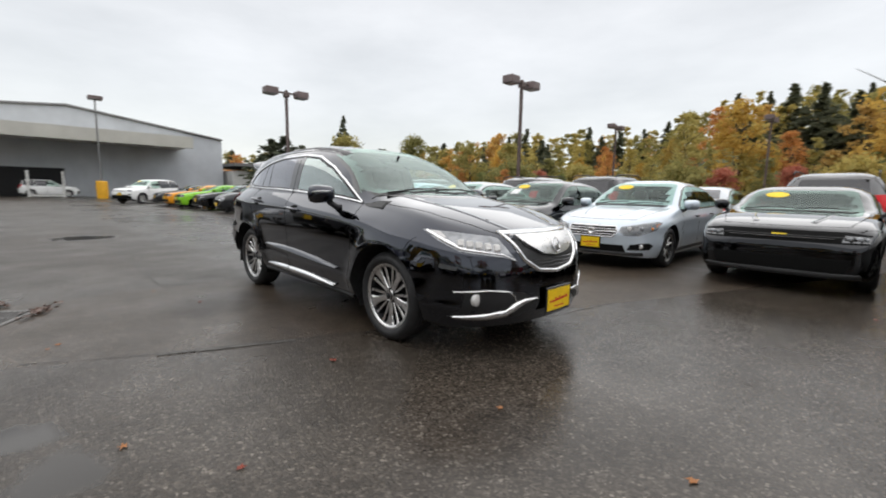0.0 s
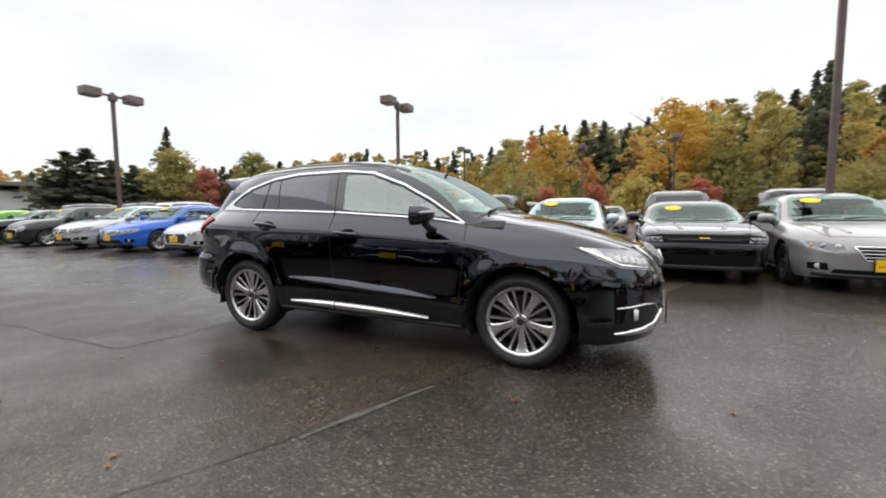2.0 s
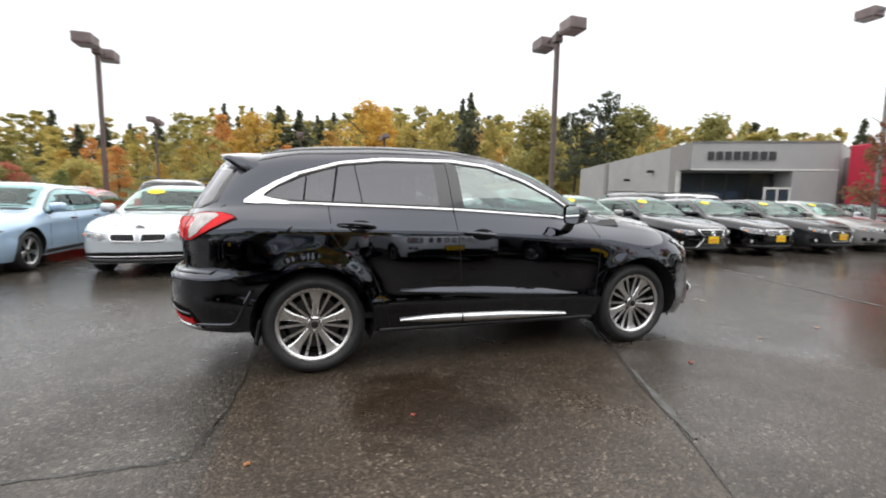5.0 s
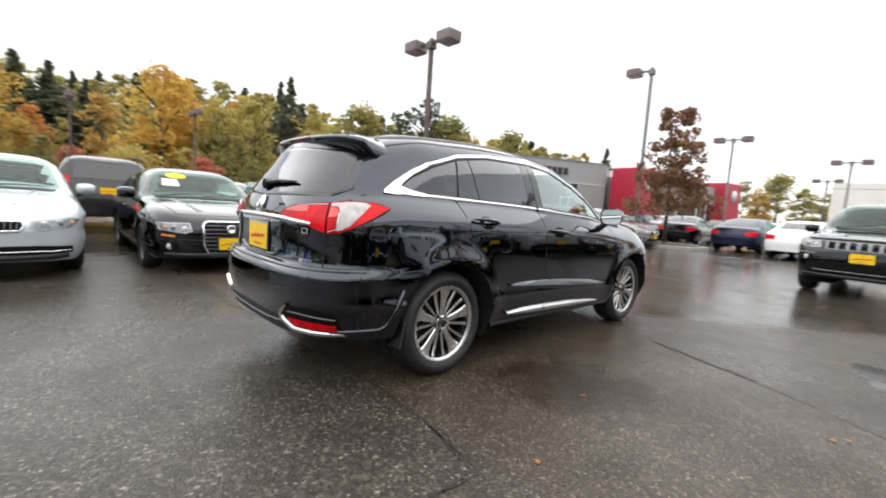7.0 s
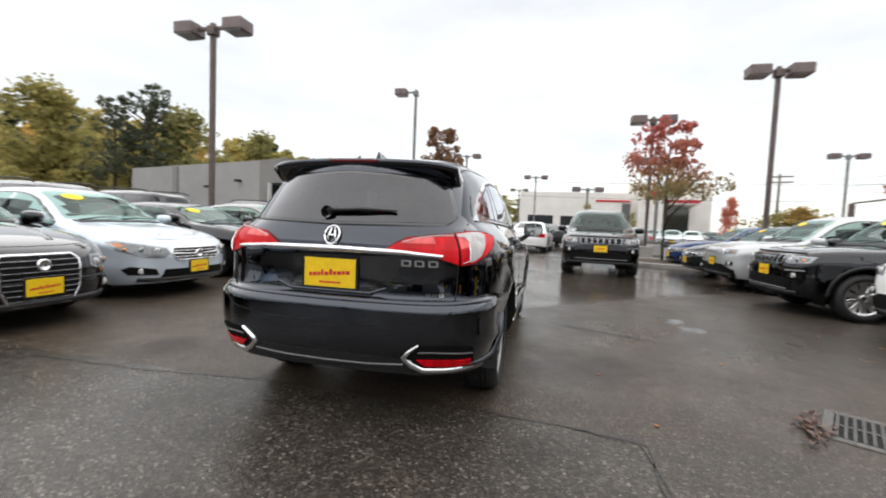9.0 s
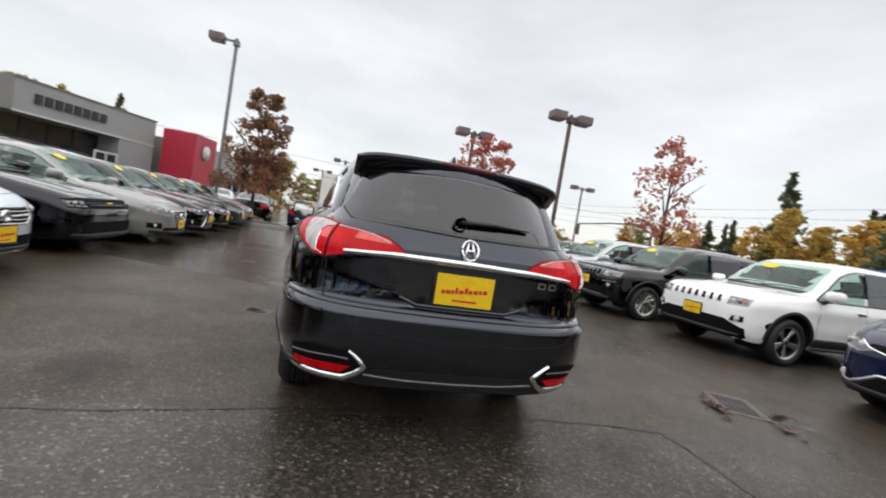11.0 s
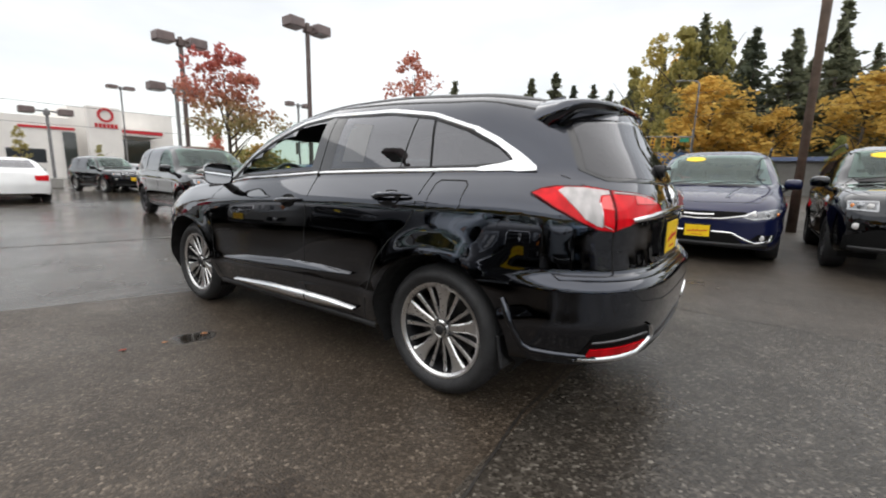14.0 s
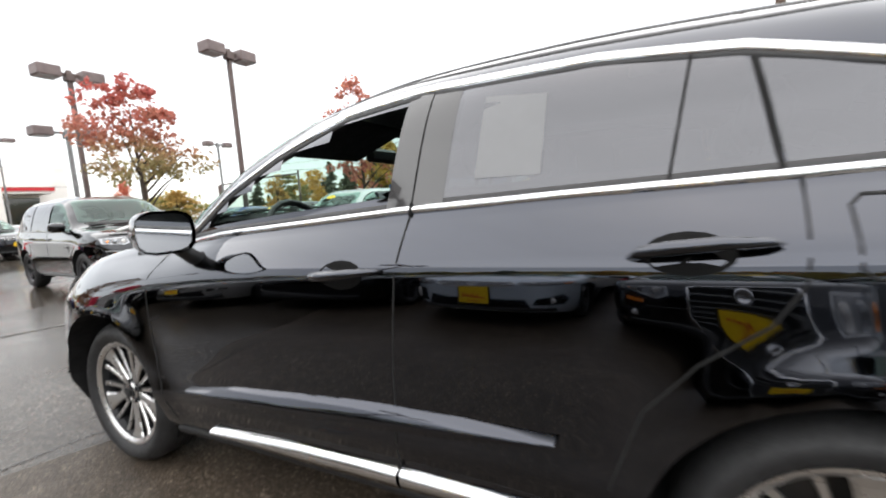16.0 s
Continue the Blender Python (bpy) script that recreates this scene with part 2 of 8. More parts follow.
class Geo:
    """Collects boxes, tubes and the like into one mesh."""

    def __init__(self):
        self.v, self.f = [], []

    def add(self, verts, faces):
        n = len(self.v)
        self.v.extend(tuple(p) for p in verts)
        self.f.extend(tuple(i + n for i in f) for f in faces)
        return self

    def box(self, x0, x1, y0, y1, z0, z1, m=None, bev=0.0):
        if bev:
            xs, ys, zs = (x0, x0 + bev, x1 - bev, x1), (y0, y0 + bev, y1 - bev, y1), (z0, z0 + bev, z1 - bev, z1)
            pts, faces = [], []
            def q(a, b, c, d):
                n = len(pts)
                pts.extend((a, b, c, d))
                faces.append((n, n + 1, n + 2, n + 3))
            def tri(a, b, c):
                n = len(pts)
                pts.extend((a, b, c))
                faces.append((n, n + 1, n + 2))
            X0, X1, X2, X3 = xs
            Y0, Y1, Y2, Y3 = ys
            Z0, Z1, Z2, Z3 = zs
            q((X1, Y1, Z3), (X2, Y1, Z3), (X2, Y2, Z3), (X1, Y2, Z3))
            q((X1, Y2, Z0), (X2, Y2, Z0), (X2, Y1, Z0), (X1, Y1, Z0))
            q((X1, Y0, Z1), (X2, Y0, Z1), (X2, Y0, Z2), (X1, Y0, Z2))
            q((X2, Y3, Z1), (X1, Y3, Z1), (X1, Y3, Z2), (X2, Y3, Z2))
            q((X0, Y2, Z1), (X0, Y1, Z1), (X0, Y1, Z2), (X0, Y2, Z2))
            q((X3, Y1, Z1), (X3, Y2, Z1), (X3, Y2, Z2), (X3, Y1, Z2))
            q((X1, Y0, Z2), (X2, Y0, Z2), (X2, Y1, Z3), (X1, Y1, Z3))
            q((X2, Y3, Z2), (X1, Y3, Z2), (X1, Y2, Z3), (X2, Y2, Z3))
            q((X0, Y2, Z2), (X0, Y1, Z2), (X1, Y1, Z3), (X1, Y2, Z3))
            q((X3, Y1, Z2), (X3, Y2, Z2), (X2, Y2, Z3), (X2, Y1, Z3))
            q((X2, Y0, Z1), (X1, Y0, Z1), (X1, Y1, Z0), (X2, Y1, Z0))
            q((X1, Y3, Z1), (X2, Y3, Z1), (X2, Y2, Z0), (X1, Y2, Z0))
            q((X0, Y1, Z1), (X0, Y2, Z1), (X1, Y2, Z0), (X1, Y1, Z0))
            q((X3, Y2, Z1), (X3, Y1, Z1), (X2, Y1, Z0), (X2, Y2, Z0))
            q((X1, Y0, Z1), (X1, Y0, Z2), (X0, Y1, Z2), (X0, Y1, Z1))
            q((X2, Y0, Z2), (X2, Y0, Z1), (X3, Y1, Z1), (X3, Y1, Z2))
            q((X0, Y2, Z1), (X0, Y2, Z2), (X1, Y3, Z2), (X1, Y3, Z1))
            q((X3, Y2, Z2), (X3, Y2, Z1), (X2, Y3, Z1), (X2, Y3, Z2))
            tri((X1, Y0, Z2), (X1, Y1, Z3), (X0, Y1, Z2))
            tri((X2, Y0, Z2), (X3, Y1, Z2), (X2, Y1, Z3))
            tri((X1, Y3, Z2), (X0, Y2, Z2), (X1, Y2, Z3))
            tri((X2, Y3, Z2), (X2, Y2, Z3), (X3, Y2, Z2))
            tri((X1, Y0, Z1), (X0, Y1, Z1), (X1, Y1, Z0))
            tri((X2, Y0, Z1), (X2, Y1, Z0), (X3, Y1, Z1))
            tri((X1, Y3, Z1), (X1, Y2, Z0), (X0, Y2, Z1))
            tri((X2, Y3, Z1), (X3, Y2, Z1), (X2, Y2, Z0))
        else:
            pts = [(x, y, z) for x in (x0, x1) for y in (y0, y1) for z in (z0, z1)]
            faces = [(0, 1, 3, 2), (4, 6, 7, 5), (0, 4, 5, 1), (2, 3, 7, 6), (0, 2, 6, 4), (1, 5, 7, 3)]
        if m is not None:
            pts = [tuple(m @ Vector(p)) for p in pts]
        return self.add(pts, faces)

    def tube(self, path, radii, sides=8, cap=True, squash=1.0):
        path = [Vector(p) for p in path]
        if not isinstance(radii, (list, tuple)):
            radii = [radii] * len(path)
        pts, faces = [], []
        for i, p in enumerate(path):
            d = (path[min(i + 1, len(path) - 1)] - path[max(i - 1, 0)]).normalized()
            a = d.cross(Vector((0, 0, 1)))
            a = a.normalized() if a.length > 1e-3 else Vector((1, 0, 0))
            b = a.cross(d)
            for k in range(sides):
                w = 2 * math.pi * k / sides
                pts.append(p + (a * math.cos(w) + b * math.sin(w) * squash) * radii[i])
        for i in range(len(path) - 1):
            for k in range(sides):
                k2 = (k + 1) % sides
                faces.append((i * sides + k, i * sides + k2, (i + 1) * sides + k2, (i + 1) * sides + k))
        if cap:
            faces.append(tuple(range(sides))[::-1])
            faces.append(tuple((len(path) - 1) * sides + k for k in range(sides)))
        return self.add(pts, faces)

    def lathe(self, prof, sides=32, axis="y", centre=(0, 0, 0), closed=False):
        """Turns (radius, along) pairs about an axis."""
        pts, faces = [], []
        c = Vector(centre)
        for r, h in prof:
            for k in range(sides):
                w = 2 * math.pi * k / sides
                if axis == "y":
                    pts.append(c + Vector((r * math.cos(w), h, r * math.sin(w))))
                elif axis == "z":
                    pts.append(c + Vector((r * math.cos(w), r * math.sin(w), h)))
                else:
                    pts.append(c + Vector((h, r * math.cos(w), r * math.sin(w))))
        n = len(prof)
        for i in range(n if closed else n - 1):
            j = (i + 1) % n
            for k in range(sides):
                k2 = (k + 1) % sides
                faces.append((i * sides + k, j * sides + k, j * sides + k2, i * sides + k2))
        return self.add(pts, faces)

    def mesh(self, name, mat, smooth=False):
        me = mesh_of(name, self.v, self.f, mat, smooth)
        return me


def fix_normals(me):
    bm = bmesh.new()
    bm.from_mesh(me)
    bmesh.ops.recalc_face_normals(bm, faces=bm.faces)
    bm.to_mesh(me)
    bm.free()
    return me


def curve(pts):
    """A smooth monotone curve through (x, value) pairs."""
    pts = sorted(pts)
    x = np.array([p[0] for p in pts], float)
    y = np.array([p[1] for p in pts], float)
    h, d = np.diff(x), np.diff(y) / np.diff(x)
    m = np.zeros(len(x))
    m[0], m[-1] = d[0], d[-1]
    for i in range(1, len(x) - 1):
        if d[i - 1] * d[i] > 0:
            w1, w2 = 2 * h[i] + h[i - 1], h[i] + 2 * h[i - 1]
            m[i] = (w1 + w2) / (w1 / d[i - 1] + w2 / d[i])

    def f(q):
        q = np.clip(np.asarray(q, float), x[0], x[-1])
        i = np.clip(np.searchsorted(x, q, side="right") - 1, 0, len(x) - 2)
        t = (q - x[i]) / h[i]
        return (y[i] * (2 * t**3 - 3 * t**2 + 1) + m[i] * h[i] * (t**3 - 2 * t**2 + t)
                + y[i + 1] * (3 * t**2 - 2 * t**3) + m[i + 1] * h[i] * (t**3 - t**2))
    return f


def inside(px, py, poly):
    c = np.zeros(np.shape(px), bool)
    n = len(poly)
    for i in range(n):
        x0, y0 = poly[i]
        x1, y1 = poly[(i + 1) % n]
        if y0 == y1:
            continue
        c ^= ((y0 > py) != (y1 > py)) & (px < (x1 - x0) * (py - y0) / (y1 - y0) + x0)
    return c


def inset(poly, d):
    """The polygon moved inwards by d."""
    pts = [Vector(p) for p in poly]
    area = sum(a.x * b.y - b.x * a.y for a, b in zip(pts, pts[1:] + pts[:1]))
    s = 1 if area > 0 else -1
    out = []
    for i, p in enumerate(pts):
        a, b = (p - pts[i - 1]).normalized(), (pts[(i + 1) % len(pts)] - p).normalized()
        na, nb = Vector((-a.y, a.x)) * s, Vector((-b.y, b.x)) * s
        k = (na + nb)
        k = k / max(0.35, k.length_squared / 2)
        out.append(tuple(p + k * d))
    return out


from mathutils.bvhtree import BVHTree
from mathutils.geometry import delaunay_2d_cdt


def step(v, a, b):
    """A smooth rise from 0 at a to 1 at b."""
    t = np.clip((v - a) / (b - a), 0, 1)
    return t * t * (3 - 2 * t)


def flanks(P, flare=0.018, crease=0.010, drop=0.13):
    """Wheel-arch flares and a shoulder crease for the sides of a car."""
    belt = curve(P["belt"])

    def shape(x, z):
        d = 0 * x
        for xc in (P["xwf"], P["xwr"]):
            r = np.hypot(x - xc, z - P["R"])
            d = d + flare * np.exp(-((r - P["Ra"]) / 0.085) ** 2) * step(z, P["R"] - 0.12, P["R"] + 0.05)
        zc = belt(np.clip(x, P["xwr"] - 0.4, P["xwf"] + 0.1)) - drop
        return d + crease * np.exp(-abs(z - zc) / 0.055)
    return shape


class Body:
    """The skin of a car, lofted from stations along its length; x ahead, y to its left. Parts are laid onto it."""

    def __init__(self, P, mid=72, end=14, nl=13, nt=13):
        self.P = P
        top, belt, bot, half = (curve(P[k]) for k in ("top", "belt", "bot", "half"))
        inset_at = curve(P["shoulder"]) if "shoulder" in P else None
        prof, leanf, leanr = curve(P["prof"]), curve(P["leanf"]), curve(P["leanr"])
        xr, xf, x1r, x1f = P["xr"], P["xf"], P["x1r"], P["x1f"]
        pr, pf = P["pr"], P["pf"]
        th = np.linspace(0, math.pi / 2, end + 1)
        tr, tf = np.sin(th) ** (2 / pr), np.sin(th) ** (2 / pf)
        cr, cf = np.cos(th) ** (2 / pr), np.cos(th) ** (2 / pf)
        cr[-1] = cf[-1] = 0.0
        xs = np.r_[(x1r + (xr - x1r) * tr)[::-1], np.linspace(x1r, x1f, mid)[1:-1], x1f + (xf - x1f) * tf]
        ks = np.r_[cr[::-1], np.ones(mid - 2), cf]
        n, T = P.get("n", 4.6), P.get("T", 0.3)
        rows = []
        for x, k in zip(xs, ks):
            w, zt, zb, z0 = half(x) * k, top(x), belt(x), bot(x)
            zb = min(zb, zt - 0.012)
            q = np.linspace(0, 1, nl)
            lz = z0 + (zb - z0) * q
            ly = w * prof(q)
            if inset_at is not None:
                e = np.clip((q - P["qsh"]) / (1 - P["qsh"]), 0, 1)
                ly = ly * (1 - (1 - inset_at(x) / prof(1.0)) * e ** 1.6)
            yb = ly[-1]
            ph = np.linspace(0, math.pi / 2, 90)
            H = zt - zb
            nn = 2.6 + (n - 2.6) * min(1, max(0, (H - 0.1) / 0.25))
            uz = zb + H * np.sin(ph) ** (2 / nn)
            uy = yb * np.cos(ph) ** (2 / nn)
            uy = uy * (1 - T * (uz - zb) / max(yb, 0.3) * (yb > 0.05))
            s = np.r_[0, np.cumsum(np.hypot(np.diff(uy), np.diff(uz)))]
            g = np.linspace(0, s[-1], nt)[1:]
            uy, uz = np.interp(g, s, uy), np.interp(g, s, uz)
            y, z = np.r_[ly, uy], np.r_[lz, uz]
            y[-1] = 0.0
            y2, z2 = np.r_[y, -y[-2::-1]], np.r_[z, z[-2::-1]]
            sf = np.clip((x - (xf - P.get("df", 0.9))) / P.get("df", 0.9), 0, 1)
            sr = np.clip(((xr + P.get("dr", 1.1)) - x) / P.get("dr", 1.1), 0, 1)
            sf, sr = sf * sf * (3 - 2 * sf), sr * sr * (3 - 2 * sr)
            rows.append(np.stack([x - leanf(z2) * sf + leanr(z2) * sr, y2, z2], 1))
        self.g = np.array(rows)
        if "shape" in P:
            gx, gy, gz = self.g[..., 0], self.g[..., 1], self.g[..., 2]
            self.g[..., 1] = gy + np.sign(gy) * P["shape"](gx, gz) * np.clip(abs(gy) / 0.5, 0, 1)
        nu, nv = self.g.shape[:2]
        self.v = self.g.reshape(-1, 3)
        i, j = np.meshgrid(np.arange(nu - 1), np.arange(nv - 1), indexing="ij")
        a = i * nv + j
        self.f = np.stack([a, a + nv, a + nv + 1, a + 1], -1).reshape(-1, 4)
        self.nu, self.nv = nu, nv
        self.tree = BVHTree.FromPolygons([tuple(p) for p in self.v], [tuple(int(q) for q in f) for f in self.f])

    def cast(self, a, b, axis, sign):
        """The point of the skin met from outside at the plane place (a, b), and its normal."""
        if axis == "x" and abs(a) < 0.003:
            a = 0.003
        if axis == "y":
            o, d = Vector((a, 4.0 * sign, b)), Vector((0, -sign, 0))
        elif axis == "x":
            o, d = Vector((5.0 * sign, a, b)), Vector((-sign, 0, 0))
        elif axis != "z":
            out = Vector((math.cos(radians(axis)), math.sin(radians(axis)), 0))
            o, d = Vector((-out.y, out.x, 0)) * a + Vector((0, 0, b)) + out * 5.0, -out
        else:
            o, d = Vector((a, b, 4.0)), Vector((0, 0, -1))
        p, nrm, _, _ = self.tree.ray_cast(o, d)
        if p is None:
            p, nrm, _, _ = self.tree.find_nearest(o + d * (4 if axis in ("y", "z") else 5 - 2.2))
        if nrm.dot(d) > 0:
            nrm = -nrm
        return p, nrm

    def skin(self, name, mat, holes, arches):
        """The painted shell, with openings for the glass and the wheels."""
        v, keep = self.v.copy(), np.ones(len(self.f), bool)
        fv = v[self.f]
        for axis, sign, poly in holes:
            ia = {"y": (0, 2), "x": (1, 2)}[axis]
            ok = np.ones(len(self.f), bool)
            for k in range(4):
                ok &= inside(fv[:, k, ia[0]], fv[:, k, ia[1]], poly)
            side = fv[:, :, 1].mean(1) * sign > 0.02 if axis == "y" else fv[:, :, 0].mean(1) * sign > -0.3
            if axis == "x":
                side &= fv[:, :, 2].mean(1) > 0.5
            keep &= ~(ok & side)
        c = fv.mean(1)
        for xc, zc, R in arches:
            keep &= ~((np.hypot(c[:, 0] - xc, c[:, 2] - zc) < R) & (abs(c[:, 1]) > 0.45))
        f = self.f[keep]
        cnt = {}
        for q in f:
            for k in range(4):
                e = tuple(sorted((int(q[k]), int(q[(k + 1) % 4]))))
                cnt[e] = cnt.get(e, 0) + 1
        rim = {i for e, n in cnt.items() if n == 1 for i in e}
        for xc, zc, R in arches:
            for i in rim:
                dx, dz = v[i, 0] - xc, v[i, 2] - zc
                r = math.hypot(dx, dz)
                if abs(v[i, 1]) > 0.45 and r < R + 0.09 and v[i, 2] > self.P["zcut"]:
                    v[i, 0], v[i, 2] = xc + dx * R / r, zc + dz * R / r
        me = mesh_of(name, v, f[:, ::-1], mat)
        bm = bmesh.new()
        bm.from_mesh(me)
        bmesh.ops.remove_doubles(bm, verts=bm.verts, dist=2e-4)
        bm.to_mesh(me)
        bm.free()
        me.polygons.foreach_set("use_smooth", [True] * len(me.polygons))
        return me

    def panel(self, name, poly, axis, sign, mat, off=0.006, grid=0.035, depth=0.02):
        """A piece with that outline laid onto the skin, standing off by off, with turned-in edges."""
        fine = []
        for a, b in zip(poly, list(poly[1:]) + [poly[0]]):
            k = max(1, int(math.dist(a, b) / (grid * 1.2)))
            fine += [(a[0] + (b[0] - a[0]) * i / k, a[1] + (b[1] - a[1]) * i / k) for i in range(k)]
        pts = [Vector(p) for p in fine]
        n = len(pts)
        xs, ys = [p.x for p in pts], [p.y for p in pts]
        gx, gy = np.meshgrid(np.arange(min(xs) + grid / 2, max(xs), grid), np.arange(min(ys) + grid / 2, max(ys), grid))
        core = inset(poly, grid * 0.4)
        ok = inside(gx.ravel(), gy.ravel(), core) & inside(gx.ravel(), gy.ravel(), poly)
        pts += [Vector((a, b)) for a, b in zip(gx.ravel()[ok], gy.ravel()[ok])]
        vs, _, fs, _, _, _ = delaunay_2d_cdt(pts, [(i, (i + 1) % n) for i in range(n)], [], 1, 1e-5)
        out, low = [], []
        for p in vs:
            q, nr = self.cast(p.x, p.y, axis, sign)
            out.append(q + nr * off)
            low.append(q - nr * depth)
        faces = [tuple(f) for f in fs]
        if isinstance(axis, str):
            want = Vector({"y": (0, sign, 0), "x": (sign, 0, 0), "z": (0, 0, 1)}[axis])
        else:
            want = Vector((math.cos(radians(axis)), math.sin(radians(axis)), 0))
        fixed, cnt = [], {}
        for f in faces:
            a, b, c = out[f[0]], out[f[1]], out[f[2]]
            if (b - a).cross(c - a).dot(want) < 0:
                f = f[::-1]
            fixed.append(f)
            for k in range(3):
                e = (f[k], f[(k + 1) % 3])
                cnt[e] = cnt.get(e, 0) + 1
        m = len(out)
        verts = out + low
        if depth > 0:
            for (a, b) in list(cnt):
                if (b, a) not in cnt:
                    verts += [out[a], out[b]]
                    k = len(verts)
                    fixed.append((k - 1, k - 2, m + a, m + b))
        else:
            verts = out
        return mesh_of(name, verts, fixed, mat)

    def strip(self, name, line, axis, sign, mat, width=0.02, off=0.006, step=0.05, closed=False, flat=False, tilt=False):
        """A narrow moulding along a plane line, laid onto the skin."""
        p = [np.array(q, float) for q in line]
        if closed:
            p.append(p[0])
        path = []
        for a, b in zip(p, p[1:]):
            k = max(1, int(np.hypot(*(b - a)) / step))
            path += [a + (b - a) * i / k for i in range(k)]
        path.append(p[-1])
        verts, faces = [], []
        n = len(path)
        widths = width if isinstance(width, (list, tuple)) else None
        for i, q in enumerate(path):
            if closed and i in (0, n - 1):
                d = path[1] - path[n - 2]
            else:
                d = path[min(i + 1, n - 1)] - path[max(i - 1, 0)]
            d = d / max(1e-9, np.hypot(*d))
            s = np.array((-d[1], d[0]))
            w = np.interp(i / (n - 1), np.linspace(0, 1, len(widths)), widths) if widths else width
            heights = (off * 1.3, off * 0.85, off * 0.3) if tilt else (off * 0.8, off, off * 0.8)
            for u, h in zip((-0.5, -0.42, 0, 0.42, 0.5), (-0.006, *heights, -0.006)):
                c, nr = self.cast(*(q + s * u * w), axis, sign)
                verts.append(c + nr * h)
        for i in range(n - 1):
            for k in range(4):
                a = i * 5 + k
                faces.append((a, a + 1, a + 6, a + 5))
        me = mesh_of(name, verts, faces, mat, not flat)
        return fix_normals(me)


def mirror_poly(poly):
    return [(-a, b) for a, b in poly]


def tyre_mesh(R, rim, w, n=48):
    g = Geo()
    prof = [(rim, -w / 2 + 0.02), (rim + 0.012, -w / 2 + 0.004), (rim + 0.03, -w / 2 - 0.004), ((rim + R) / 2, -w / 2 - 0.012), (R - 0.035, -w / 2 - 0.002), (R - 0.012, -w / 2 + 0.018),
            (R - 0.003, -w / 2 + 0.04), (R, -w / 4)]
    for z in (-0.18, -0.06, 0.06, 0.18) if n > 40 else ():
        prof += [(R, (z - 0.03) * w), (R - 0.008, (z - 0.022) * w), (R - 0.008, (z + 0.022) * w), (R, (z + 0.03) * w)]
    prof += [(R, w / 4), (R - 0.003, w / 2 - 0.04), (R - 0.012, w / 2 - 0.018), (R - 0.035, w / 2 + 0.002), ((rim + R) / 2, w / 2 + 0.012), (rim + 0.03, w / 2 + 0.004), (rim + 0.012, w / 2 - 0.004), (rim, w / 2 - 0.02)]
    g.lathe(prof, n)
    return fix_normals(g.mesh("tyre", M_RUBBER, True))


def rim_mesh(rim, w, spokes, style, mat, n=48):
    """An alloy wheel; the outer face looks to -y."""
    g = Geo()
    o = -w / 2
    g.lathe([(rim - 0.012, w / 2 - 0.02), (rim - 0.03, 0.0), (rim - 0.028, o + 0.05), (rim - 0.020, o + 0.022), (rim - 0.006, o + 0.012), (rim + 0.004, o + 0.010), (rim + 0.004, o + 0.022)], n)
    f0 = o + 0.030
    for s in range(spokes):
        a = 2 * math.pi * s / spokes
        pairs = [0.0] if style != "twin" else [-0.105, 0.105]
        for da in pairs:
            wi, wm, wo = {"many": (.014, .017, .020), "broad": (.028, .036, .046), "twin": (.017, .021, .026)}.get(style, (.017, .021, .026))
            if style == "flared":
                wi, wm, wo = (.018, .026, .060) if s % 3 == 0 else (.0090, .0105, .0135)
            c, sn = math.cos(a + da), math.sin(a + da)
            pts = []
            dip = 0.0 if style != "flared" or s % 3 == 0 else .006
            for r, hw, y in ((0.040, wi, f0 + 0.014 + dip), (rim * 0.62, wm, f0 + 0.008 + dip), (rim * .82, (wm + wo) / 2 if style != "flared" else wm + (wo - wm) * .42, f0 + .002 + dip), (rim - 0.016, wo, f0 - 0.006 + dip)):
                for sg, dy in ((-1, 0.006), (-0.7, 0), (0.7, 0), (1, 0.006), (0.8, 0.035), (-0.8, 0.035)):
                    pts.append((r * c - sg * hw * sn, y + dy, r * sn + sg * hw * c))
            faces = []
            for i in range(3):
                for k in range(6):
                    k2 = (k + 1) % 6
                    faces.append((i * 6 + k, i * 6 + k2, i * 6 + 6 + k2, i * 6 + 6 + k))
            g.add(pts, faces)
    g.lathe([(0.058, f0 + 0.05), (0.052, f0 + 0.010), (0.042, f0 + 0.004), (0.036, f0 + 0.008), (0.034, f0 - 0.002), (0.0, f0 - 0.004)], 24)
    for k in range(5 if n > 40 else 0):
        a = 2 * math.pi * (k + .5) / 5
        g.lathe([(.011, f0 + .02), (.011, f0 - .002), (.0, f0 - .004)], 8, "y", (.052 * math.cos(a), 0, .052 * math.sin(a)))
    me = fix_normals(g.mesh("rim", mat, False))
    # spoke sides and the deeper faces take the darker alloy
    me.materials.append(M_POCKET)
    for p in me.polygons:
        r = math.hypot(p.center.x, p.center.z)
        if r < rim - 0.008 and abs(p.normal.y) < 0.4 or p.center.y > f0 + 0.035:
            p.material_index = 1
    return me


WHEELS = {}


def wheel_parts(R, rim, w, spokes, style, dark=False, n=48):
    key = (R, rim, w, spokes, style, dark, n)
    if key not in WHEELS:
        hub = Geo().lathe([(rim * 0.72, -0.01), (rim * 0.72, 0.01), (0.05, 0.012)], 32)
        back = Geo().lathe([(rim - 0.03, 0.05), (0.0, 0.055)], 24)
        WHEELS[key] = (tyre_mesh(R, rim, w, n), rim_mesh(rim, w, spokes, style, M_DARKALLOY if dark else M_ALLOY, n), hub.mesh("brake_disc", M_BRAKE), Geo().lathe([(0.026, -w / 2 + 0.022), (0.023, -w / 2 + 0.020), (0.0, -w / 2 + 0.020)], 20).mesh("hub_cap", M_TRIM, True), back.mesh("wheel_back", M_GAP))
    return WHEELS[key]


